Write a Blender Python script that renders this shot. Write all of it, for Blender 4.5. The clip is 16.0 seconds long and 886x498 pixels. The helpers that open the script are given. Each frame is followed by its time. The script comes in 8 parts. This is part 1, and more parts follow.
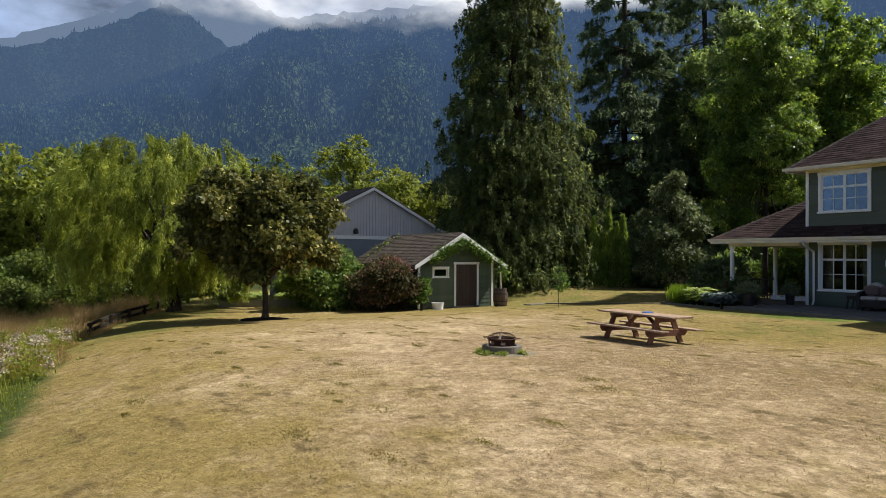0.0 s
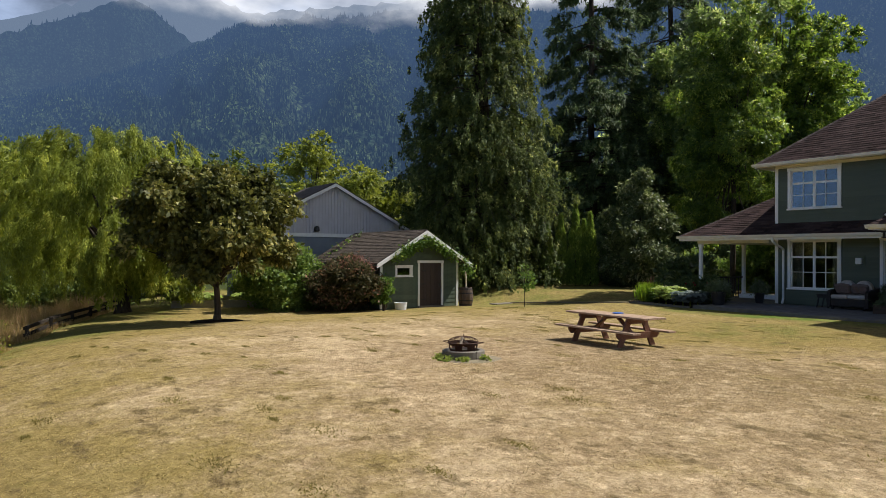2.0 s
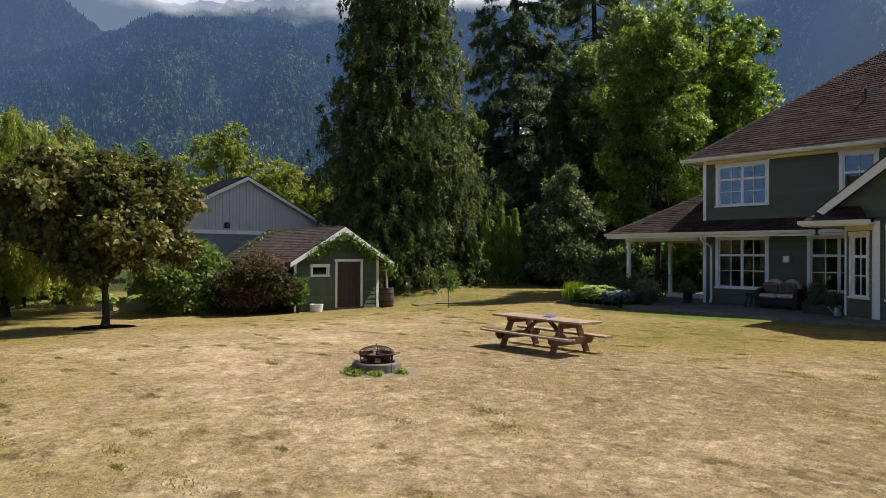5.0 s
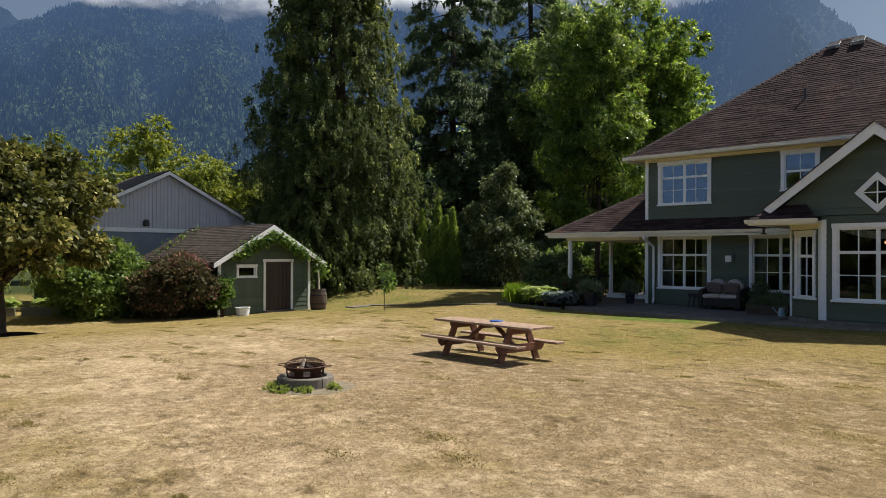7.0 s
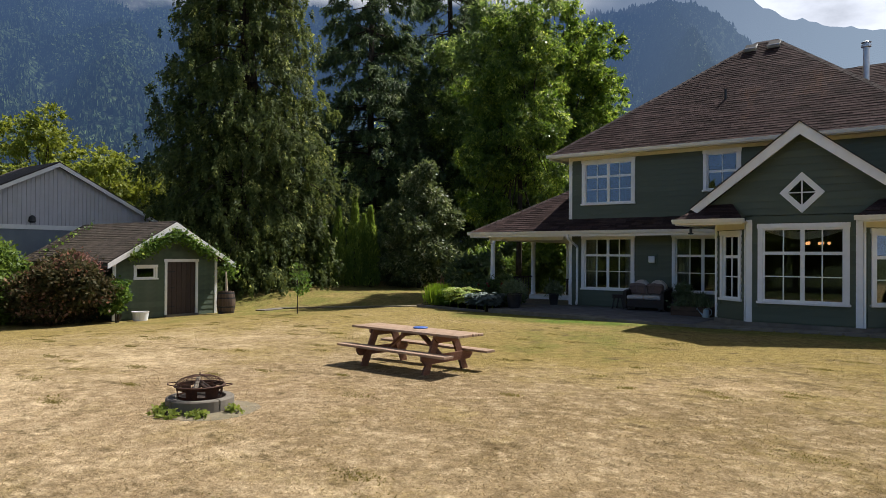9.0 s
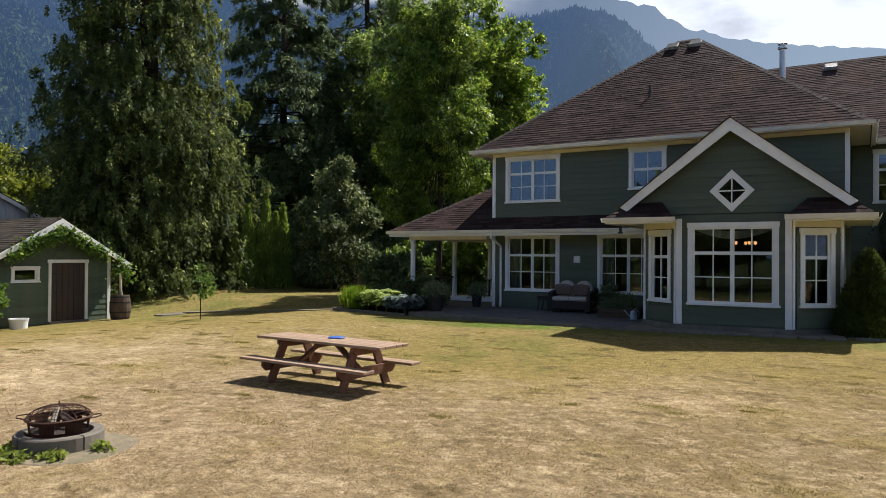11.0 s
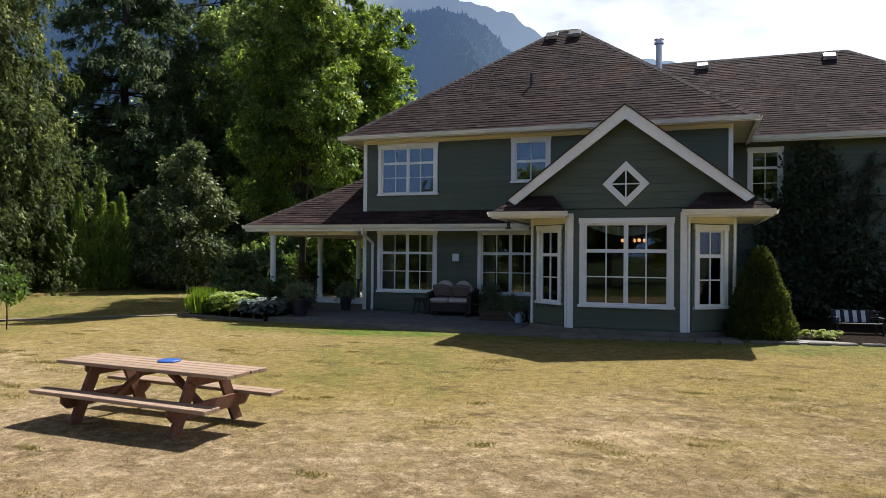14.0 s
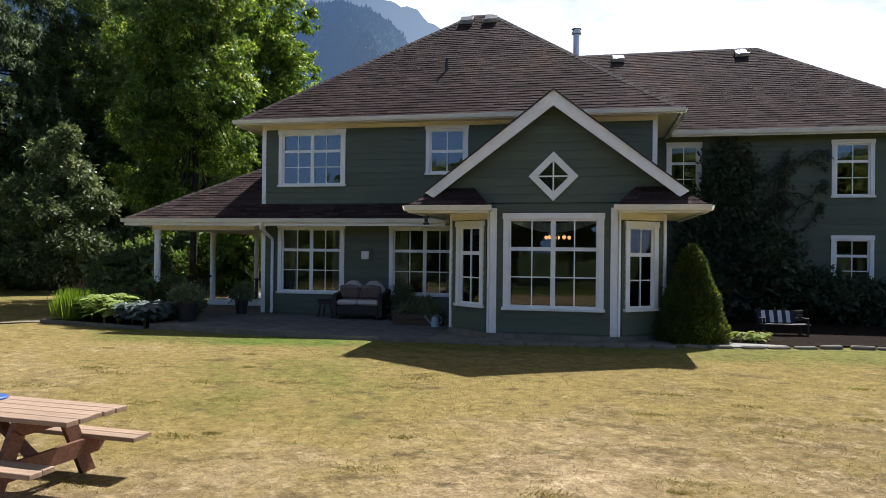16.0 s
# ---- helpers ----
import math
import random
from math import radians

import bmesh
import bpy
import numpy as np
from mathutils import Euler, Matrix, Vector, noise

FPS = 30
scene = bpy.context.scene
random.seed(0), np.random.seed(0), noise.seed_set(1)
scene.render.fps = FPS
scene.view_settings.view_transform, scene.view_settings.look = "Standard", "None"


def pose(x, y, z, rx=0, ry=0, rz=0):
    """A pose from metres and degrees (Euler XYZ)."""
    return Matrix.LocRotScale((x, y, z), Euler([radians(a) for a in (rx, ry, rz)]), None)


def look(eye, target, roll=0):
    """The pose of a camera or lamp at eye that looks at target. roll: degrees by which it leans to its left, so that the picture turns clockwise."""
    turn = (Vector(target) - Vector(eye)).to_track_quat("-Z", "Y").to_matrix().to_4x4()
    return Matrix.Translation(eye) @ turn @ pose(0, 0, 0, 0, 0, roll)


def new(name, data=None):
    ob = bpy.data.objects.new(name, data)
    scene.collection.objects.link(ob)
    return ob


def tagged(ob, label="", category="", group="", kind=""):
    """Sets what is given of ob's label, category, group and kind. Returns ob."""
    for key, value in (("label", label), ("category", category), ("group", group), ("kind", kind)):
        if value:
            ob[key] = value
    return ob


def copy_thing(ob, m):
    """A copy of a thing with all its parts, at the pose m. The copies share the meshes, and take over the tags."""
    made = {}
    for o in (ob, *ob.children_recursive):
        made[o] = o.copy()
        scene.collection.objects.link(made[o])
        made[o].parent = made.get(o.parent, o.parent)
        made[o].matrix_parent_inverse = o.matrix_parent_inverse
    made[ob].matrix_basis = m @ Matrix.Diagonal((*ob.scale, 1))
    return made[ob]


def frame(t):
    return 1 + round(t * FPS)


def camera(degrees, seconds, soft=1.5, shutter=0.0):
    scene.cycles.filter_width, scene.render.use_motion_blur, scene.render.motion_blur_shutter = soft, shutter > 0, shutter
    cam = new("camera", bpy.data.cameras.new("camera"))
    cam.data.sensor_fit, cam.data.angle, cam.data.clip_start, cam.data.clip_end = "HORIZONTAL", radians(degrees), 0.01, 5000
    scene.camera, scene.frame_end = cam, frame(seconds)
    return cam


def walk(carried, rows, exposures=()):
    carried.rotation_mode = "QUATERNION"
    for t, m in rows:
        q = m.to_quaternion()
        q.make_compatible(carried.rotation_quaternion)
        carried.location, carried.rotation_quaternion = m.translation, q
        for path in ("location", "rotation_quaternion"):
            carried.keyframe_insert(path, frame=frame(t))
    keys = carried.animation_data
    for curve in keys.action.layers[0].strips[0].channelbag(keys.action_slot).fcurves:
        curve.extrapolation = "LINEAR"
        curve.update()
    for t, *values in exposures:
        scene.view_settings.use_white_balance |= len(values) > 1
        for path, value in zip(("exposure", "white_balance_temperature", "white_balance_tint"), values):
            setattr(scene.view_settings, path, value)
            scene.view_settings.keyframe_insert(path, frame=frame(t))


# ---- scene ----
cam = camera(64.2, 16.0, soft=0.5)
PATH = [
    (0, (14.577, -24.942, 1.678), (12.876, -23.892, 1.699), 0.4),
    (0.5, (14.371, -24.765, 1.676), (12.677, -23.701, 1.696), 0.3),
    (1, (14.167, -24.584, 1.674), (12.486, -23.501, 1.693), 0.4),
    (1.5, (13.971, -24.4, 1.672), (12.304, -23.295, 1.69), 0.3),
    (2, (13.781, -24.211, 1.67), (12.129, -23.084, 1.687), 0.3),
    (2.5, (13.595, -24.019, 1.667), (11.958, -22.869, 1.683), 0.4),
    (3, (13.406, -23.823, 1.665), (11.785, -22.652, 1.681), 0.3),
    (3.5, (13.205, -23.626, 1.662), (11.604, -22.427, 1.678), 0.3),
    (4, (12.982, -23.434, 1.657), (11.405, -22.203, 1.672), 0.3),
    (6.5, (11.755, -22.489, 1.632), (10.324, -21.092, 1.648), 0.3),
    (7, (11.516, -22.298, 1.63), (10.12, -20.866, 1.646), 0.3),
    (7.5, (11.288, -22.104, 1.631), (9.93, -20.636, 1.648), 0.3),
    (8, (11.075, -21.905, 1.633), (9.758, -20.4, 1.649), 0.3),
    (8.5, (10.871, -21.699, 1.634), (9.604, -20.152, 1.65), 0.4),
    (9, (10.669, -21.481, 1.635), (9.45, -19.895, 1.652), 0.4),
    (11.5, (9.66, -20.24, 1.64), (8.691, -18.491, 1.659), 0.4),
    (12, (9.464, -19.978, 1.638), (8.551, -18.199, 1.658), 0.4),
    (12.5, (9.265, -19.701, 1.641), (8.408, -17.894, 1.66), 0.3),
    (13, (9.067, -19.406, 1.638), (8.269, -17.572, 1.656), 0.4),
    (13.5, (8.879, -19.083, 1.634), (8.144, -17.223, 1.651), 0.4),
    (14, (8.698, -18.741, 1.631), (8.026, -16.858, 1.646), 0.5),
    (14.5, (8.528, -18.385, 1.633), (7.919, -16.48, 1.645), 0.5),
    (15, (8.358, -18.033, 1.645), (7.817, -16.108, 1.654), 0.5),
    (15.5, (8.199, -17.68, 1.662), (7.722, -15.738, 1.669), 0.5),
    (16, (8.051, -17.329, 1.679), (7.642, -15.371, 1.684), 0.6),
]
walk(cam, [(t, look(eye, target, roll)) for t, eye, target, roll in PATH], [(0.0, 0.46, 6280, 11), (4.0, 0.48, 6320, 12), (9.0, 0.56, 6320, 12), (11.5, 0.62, 6200, 12), (14.5, 0.73, 6080, 12), (16.0, 0.82, 6000, 12)])

# ---- light and sky ----
SUN_DIR = Vector((0.16, 0.582, 0.797)).normalized()
SUN_ELEV = math.asin(SUN_DIR.z)
SUN_AZ = math.atan2(SUN_DIR.x, SUN_DIR.y)

world = bpy.data.worlds.new("sky")
scene.world = world
world.use_nodes = True
wn, wl = world.node_tree.nodes, world.node_tree.links
wn.clear()
w_out = wn.new("ShaderNodeOutputWorld")
w_bg = wn.new("ShaderNodeBackground")
w_sky = wn.new("ShaderNodeTexSky")
w_sky.sky_type = "NISHITA"
w_sky.sun_disc = False
w_sky.sun_elevation = SUN_ELEV
w_sky.sun_rotation = SUN_AZ
w_sky.air_density = 1.0
w_sky.dust_density = 2.5
w_co = wn.new("ShaderNodeTexCoord")
w_map = wn.new("ShaderNodeMapping")
w_map.inputs["Scale"].default_value = (1.0, 1.0, 2.6)
w_noise = wn.new("ShaderNodeTexNoise")
w_noise.inputs["Scale"].default_value = 2.6
w_noise.inputs["Detail"].default_value = 9
w_noise.inputs["Roughness"].default_value = 0.58
w_ramp = wn.new("ShaderNodeValToRGB")
w_ramp.color_ramp.elements[0].position = 0.46
w_ramp.color_ramp.elements[1].position = 0.70
w_mix = wn.new("ShaderNodeMix")
w_mix.data_type = "RGBA"
wl.new(w_co.outputs["Generated"], w_map.inputs["Vector"])
wl.new(w_map.outputs["Vector"], w_noise.inputs["Vector"])
w_sep = wn.new("ShaderNodeSeparateXYZ")
w_low = wn.new("ShaderNodeMapRange")
w_low.inputs["From Min"].default_value, w_low.inputs["From Max"].default_value = 0.18, 0.75
w_low.inputs["To Min"].default_value, w_low.inputs["To Max"].default_value = 0.26, -0.12
w_add = wn.new("ShaderNodeMath")
wl.new(w_co.outputs["Generated"], w_sep.inputs[0])
wl.new(w_sep.outputs["Z"], w_low.inputs["Value"])
wl.new(w_noise.outputs["Fac"], w_add.inputs[0])
wl.new(w_low.outputs["Result"], w_add.inputs[1])
wl.new(w_add.outputs[0], w_ramp.inputs["Fac"])
wl.new(w_ramp.outputs["Color"], w_mix.inputs["Factor"])
# cloud and haze are brightest towards the sun
w_dot = wn.new("ShaderNodeVectorMath")
w_dot.operation = "DOT_PRODUCT"
w_dot.inputs[1].default_value = SUN_DIR
w_lit = wn.new("ShaderNodeMapRange")
w_lit.inputs["From Min"].default_value, w_lit.inputs["From Max"].default_value = -0.2, 0.6
w_lit.inputs["To Min"].default_value, w_lit.inputs["To Max"].default_value = 0.07, 1.0
w_tone = wn.new("ShaderNodeMix")
w_tone.data_type = "RGBA"
w_tone.inputs["A"].default_value = (5.4, 10.2, 19.5, 1)
w_tone.inputs["B"].default_value = (24.5, 25.7, 28, 1)
wl.new(w_co.outputs["Generated"], w_dot.inputs[0])
wl.new(w_dot.outputs["Value"], w_lit.inputs["Value"])
wl.new(w_lit.outputs["Result"], w_tone.inputs["Factor"])
wl.new(w_tone.outputs["Result"], w_mix.inputs["B"])
wl.new(w_sky.outputs["Color"], w_mix.inputs["A"])
wl.new(w_mix.outputs["Result"], w_bg.inputs["Color"])
w_bg.inputs["Strength"].default_value = 0.0265
wl.new(w_bg.outputs["Background"], w_out.inputs["Surface"])

sun = new("sun", bpy.data.lights.new("sun", "SUN"))
sun.data.energy = 4.7
sun.data.angle = radians(0.55)
sun.data.color = (1.0, 0.95, 0.86)
sun.rotation_mode = "QUATERNION"
sun.rotation_quaternion = (-SUN_DIR).to_track_quat("-Z", "Y")

RNG = np.random.default_rng(7)


# ---- materials ----
def material(name):
    m = bpy.data.materials.new(name)
    m.use_nodes = True
    nt = m.node_tree
    return m, nt.nodes, nt.links, nt.nodes["Principled BSDF"]


def col(c):
    return (c[0], c[1], c[2], 1.0)


def surf(name, a, b, scale=6.0, rough=0.7, bump=0.2, bump_scale=60.0, metal=0.0, vary=0.0, island=0.0,
         stretch=(1, 1, 1), big=None, big_scale=0.6, big_amount=0.5, spec=0.4):
    """A surface whose colour wanders between a and b, with an optional broad stain colour, piece-to-piece change and fine relief."""
    m, n, l, p = material(name)
    co = n.new("ShaderNodeTexCoord")
    mp = n.new("ShaderNodeMapping")
    mp.inputs["Scale"].default_value = stretch
    l.new(co.outputs["Object"], mp.inputs["Vector"])
    nz = n.new("ShaderNodeTexNoise")
    nz.inputs["Scale"].default_value = scale
    nz.inputs["Detail"].default_value = 6
    l.new(mp.outputs["Vector"], nz.inputs["Vector"])
    rp = n.new("ShaderNodeValToRGB")
    rp.color_ramp.elements[0].position, rp.color_ramp.elements[1].position = 0.33, 0.67
    rp.color_ramp.elements[0].color, rp.color_ramp.elements[1].color = col(a), col(b)
    l.new(nz.outputs["Fac"], rp.inputs["Fac"])
    out = rp.outputs["Color"]
    if big:
        nb = n.new("ShaderNodeTexNoise")
        nb.inputs["Scale"].default_value = big_scale
        nb.inputs["Detail"].default_value = 5
        l.new(co.outputs["Object"], nb.inputs["Vector"])
        rb = n.new("ShaderNodeValToRGB")
        rb.color_ramp.elements[0].position, rb.color_ramp.elements[1].position = 0.45, 0.68
        rb.color_ramp.elements[0].color = (0, 0, 0, 1)
        rb.color_ramp.elements[1].color = (big_amount,) * 3 + (1,)
        l.new(nb.outputs["Fac"], rb.inputs["Fac"])
        mx = n.new("ShaderNodeMix")
        mx.data_type = "RGBA"
        l.new(rb.outputs["Color"], mx.inputs["Factor"])
        l.new(out, mx.inputs["A"])
        mx.inputs["B"].default_value = col(big)
        out = mx.outputs["Result"]
    if vary or island:
        info = n.new("ShaderNodeObjectInfo") if vary else n.new("ShaderNodeNewGeometry")
        src = info.outputs["Random"] if vary else info.outputs["Random Per Island"]
        mr = n.new("ShaderNodeMapRange")
        k = vary or island
        mr.inputs["To Min"].default_value, mr.inputs["To Max"].default_value = 1 - k, 1 + k
        l.new(src, mr.inputs["Value"])
        hs = n.new("ShaderNodeHueSaturation")
        l.new(mr.outputs["Result"], hs.inputs["Value"])
        l.new(out, hs.inputs["Color"])
        out = hs.outputs["Color"]
    l.new(out, p.inputs["Base Color"])
    p.inputs["Roughness"].default_value = rough
    p.inputs["Metallic"].default_value = metal
    p.inputs["Specular IOR Level"].default_value = spec
    if bump:
        nf = n.new("ShaderNodeTexNoise")
        nf.inputs["Scale"].default_value = bump_scale
        nf.inputs["Detail"].default_value = 4
        l.new(mp.outputs["Vector"], nf.inputs["Vector"])
        bp = n.new("ShaderNodeBump")
        bp.inputs["Strength"].default_value = bump
        bp.inputs["Distance"].default_value = 0.01
        l.new(nf.outputs["Fac"], bp.inputs["Height"])
        l.new(bp.outputs["Normal"], p.inputs["Normal"])
    return m


def foliage(name, a, b, trans=0.35, third=None, rough=0.55, spec=0.3, each=0.85):
    """Leaves: colour changes from leaf to leaf, part of the light passes through them. Clump-sized noise and some third
    colours paint in lit and shaded leaves.
    """
    m, n, l, p = material(name)
    geo = n.new("ShaderNodeNewGeometry")
    rp = n.new("ShaderNodeValToRGB")
    rp.color_ramp.elements[0].color, rp.color_ramp.elements[1].color = col(a), col(b)
    if third:
        e = rp.color_ramp.elements.new(0.85)
        e.color = col(b)
        rp.color_ramp.elements[-1].color = col(third)
    # Broad noise puts lit and shaded clumps into the leaf colour.
    co = n.new("ShaderNodeTexCoord")
    nz = n.new("ShaderNodeTexNoise")
    nz.inputs["Scale"].default_value = 1.1
    nz.inputs["Detail"].default_value = 5
    l.new(co.outputs["Object"], nz.inputs["Vector"])
    mth = n.new("ShaderNodeMath")
    mth.operation = "MULTIPLY_ADD"
    mth.inputs[1].default_value = each
    ad = n.new("ShaderNodeMath")
    ad.operation = "MULTIPLY_ADD"
    ad.inputs[1].default_value = 3.3 - 2.0 * each
    ad.inputs[2].default_value = 0.525 - each / 2 - (3.3 - 2.0 * each) / 2
    l.new(nz.outputs["Fac"], ad.inputs[0])
    l.new(geo.outputs["Random Per Island"], mth.inputs[0])
    l.new(ad.outputs[0], mth.inputs[2])
    l.new(mth.outputs[0], rp.inputs["Fac"])
    l.new(rp.outputs["Color"], p.inputs["Base Color"])
    p.inputs["Roughness"].default_value = rough
    p.inputs["Specular IOR Level"].default_value = spec
    tr = n.new("ShaderNodeBsdfTranslucent")
    hs = n.new("ShaderNodeHueSaturation")
    hs.inputs["Hue"].default_value = 0.485
    hs.inputs["Saturation"].default_value = 1.06
    hs.inputs["Value"].default_value = 1.8
    l.new(rp.outputs["Color"], hs.inputs["Color"])
    l.new(hs.outputs["Color"], tr.inputs["Color"])
    mx = n.new("ShaderNodeMixShader")
    mx.inputs["Fac"].default_value = trans
    l.new(p.outputs["BSDF"], mx.inputs[1])
    l.new(tr.outputs["BSDF"], mx.inputs[2])
    l.new(mx.outputs["Shader"], n["Material Output"].inputs["Surface"])
    return m


def glass(name, tint=(0.75, 0.8, 0.8), ior=1.65):
    m, n, l, p = material(name)
    n.remove(p)
    tr = n.new("ShaderNodeBsdfTransparent")
    tr.inputs["Color"].default_value = col(tint)
    gl = n.new("ShaderNodeBsdfGlossy")
    gl.inputs["Roughness"].default_value = 0.02
    fr = n.new("ShaderNodeFresnel")
    fr.inputs["IOR"].default_value = ior
    mx = n.new("ShaderNodeMixShader")
    l.new(fr.outputs["Fac"], mx.inputs["Fac"])
    l.new(tr.outputs["BSDF"], mx.inputs[1])
    l.new(gl.outputs["BSDF"], mx.inputs[2])
    l.new(mx.outputs["Shader"], n["Material Output"].inputs["Surface"])
    return m


def glow(name, c, strength):
    m, n, l, p = material(name)
    p.inputs["Base Color"].default_value = col(c)
    p.inputs["Emission Color"].default_value = col(c)
    p.inputs["Emission Strength"].default_value = strength
    return m


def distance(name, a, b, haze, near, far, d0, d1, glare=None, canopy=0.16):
    """Far forest with bluish haze mixed into its own material as emission, more the farther away it stands."""
    m, n, l, p = material(name)
    co = n.new("ShaderNodeTexCoord")
    geo = n.new("ShaderNodeNewGeometry")
    nz = n.new("ShaderNodeTexNoise")
    nz.inputs["Scale"].default_value = 0.011
    nz.inputs["Detail"].default_value = 7
    nz.inputs["Roughness"].default_value = 0.62
    l.new(co.outputs["Object"], nz.inputs["Vector"])
    mt = n.new("ShaderNodeMath")
    mt.operation = "MULTIPLY_ADD"
    mt.inputs[1].default_value = 0.17
    l.new(geo.outputs["Random Per Island"], mt.inputs[0])
    l.new(nz.outputs["Fac"], mt.inputs[2])
    rp = n.new("ShaderNodeValToRGB")
    rp.color_ramp.elements[0].position, rp.color_ramp.elements[1].position = 0.42, 0.88
    rp.color_ramp.elements[0].color, rp.color_ramp.elements[1].color = col(a), col(b)
    l.new(mt.outputs[0], rp.inputs["Fac"])
    # Crown cells: lit tops and shaded gaps are painted into the base colour.
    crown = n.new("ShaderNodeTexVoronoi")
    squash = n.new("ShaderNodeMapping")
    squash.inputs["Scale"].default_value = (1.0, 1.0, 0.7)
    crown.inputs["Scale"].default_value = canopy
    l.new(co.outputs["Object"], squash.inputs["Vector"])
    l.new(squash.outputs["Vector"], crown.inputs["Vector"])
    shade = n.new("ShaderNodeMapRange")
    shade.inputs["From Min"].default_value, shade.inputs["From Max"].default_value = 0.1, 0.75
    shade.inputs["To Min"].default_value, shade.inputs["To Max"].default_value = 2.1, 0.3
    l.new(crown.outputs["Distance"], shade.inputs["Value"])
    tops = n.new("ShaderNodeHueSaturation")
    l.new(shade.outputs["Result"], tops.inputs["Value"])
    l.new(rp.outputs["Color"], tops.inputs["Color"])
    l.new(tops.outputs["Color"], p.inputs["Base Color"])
    lump = n.new("ShaderNodeBump")
    lump.invert = True
    lump.inputs["Strength"].default_value = 1.0
    lump.inputs["Distance"].default_value = 0.5 / canopy
    l.new(crown.outputs["Distance"], lump.inputs["Height"])
    l.new(lump.outputs["Normal"], p.inputs["Normal"])
    p.inputs["Roughness"].default_value = 0.95
    p.inputs["Specular IOR Level"].default_value = 0.05
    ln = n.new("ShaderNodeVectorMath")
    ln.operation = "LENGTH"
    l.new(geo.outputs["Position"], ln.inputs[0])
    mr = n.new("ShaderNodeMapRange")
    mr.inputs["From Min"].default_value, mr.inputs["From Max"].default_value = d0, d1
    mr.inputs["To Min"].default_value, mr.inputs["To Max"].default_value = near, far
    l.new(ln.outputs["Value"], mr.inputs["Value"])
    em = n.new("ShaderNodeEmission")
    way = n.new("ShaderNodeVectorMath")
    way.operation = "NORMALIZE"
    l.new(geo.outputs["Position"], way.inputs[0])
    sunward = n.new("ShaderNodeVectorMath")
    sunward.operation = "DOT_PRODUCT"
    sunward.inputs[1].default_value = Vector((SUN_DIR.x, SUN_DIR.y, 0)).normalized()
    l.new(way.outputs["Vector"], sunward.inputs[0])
    # The painted haze shifts to the glare tint towards the sun.
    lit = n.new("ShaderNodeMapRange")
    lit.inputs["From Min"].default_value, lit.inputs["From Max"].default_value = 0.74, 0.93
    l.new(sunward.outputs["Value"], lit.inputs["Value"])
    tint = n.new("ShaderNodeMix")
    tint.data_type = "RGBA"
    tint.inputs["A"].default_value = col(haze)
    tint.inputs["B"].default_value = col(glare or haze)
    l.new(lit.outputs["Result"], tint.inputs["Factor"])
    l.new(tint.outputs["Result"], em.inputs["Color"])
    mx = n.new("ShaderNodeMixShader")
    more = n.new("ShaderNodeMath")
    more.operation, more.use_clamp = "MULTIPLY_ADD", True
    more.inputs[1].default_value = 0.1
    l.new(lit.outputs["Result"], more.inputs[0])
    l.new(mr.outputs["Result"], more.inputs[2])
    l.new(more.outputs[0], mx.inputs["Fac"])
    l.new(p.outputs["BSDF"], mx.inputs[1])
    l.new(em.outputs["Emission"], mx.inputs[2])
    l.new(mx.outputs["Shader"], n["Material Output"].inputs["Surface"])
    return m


M = {}
M["siding"] = surf("green_siding_paint", (0.072, 0.090, 0.060), (0.087, 0.107, 0.070), 9, 0.55, 0.12, 90, vary=0.1, stretch=(0.15, 1, 1), big=(0.096, 0.111, 0.077), big_scale=0.7, big_amount=0.4)
M["shed_siding"] = surf("faded_green_paint", (0.060, 0.085, 0.060), (0.081, 0.111, 0.074), 5, 0.7, 0.25, 60, vary=0.14, big=(0.119, 0.136, 0.093), big_scale=1.2)
M["trim"] = surf("white_trim_paint", (0.78, 0.78, 0.77), (0.83, 0.83, 0.82), 7, 0.5, 0.08, 80, big=(0.68, 0.67, 0.64), big_scale=2, big_amount=0.35)
# Cream tint puts the light bounced off the lawn into the soffit colour.
M["soffit"] = surf("bounce_tinted_soffit_paint", (0.7, 0.64, 0.48), (0.76, 0.7, 0.54), 5, 0.6, 0.08, 60)
M["gutter"] = surf("white_gutter_metal", (0.66, 0.64, 0.58), (0.74, 0.72, 0.66), 4, 0.4, 0.05, 40)
M["shingle"] = surf("brown_asphalt_shingles", (0.030, 0.0185, 0.0175), (0.060, 0.038, 0.035), 34, 0.95, 0.6, 220, island=0.45, big=(0.080, 0.056, 0.052), big_scale=0.35, big_amount=0.5, spec=0.08)
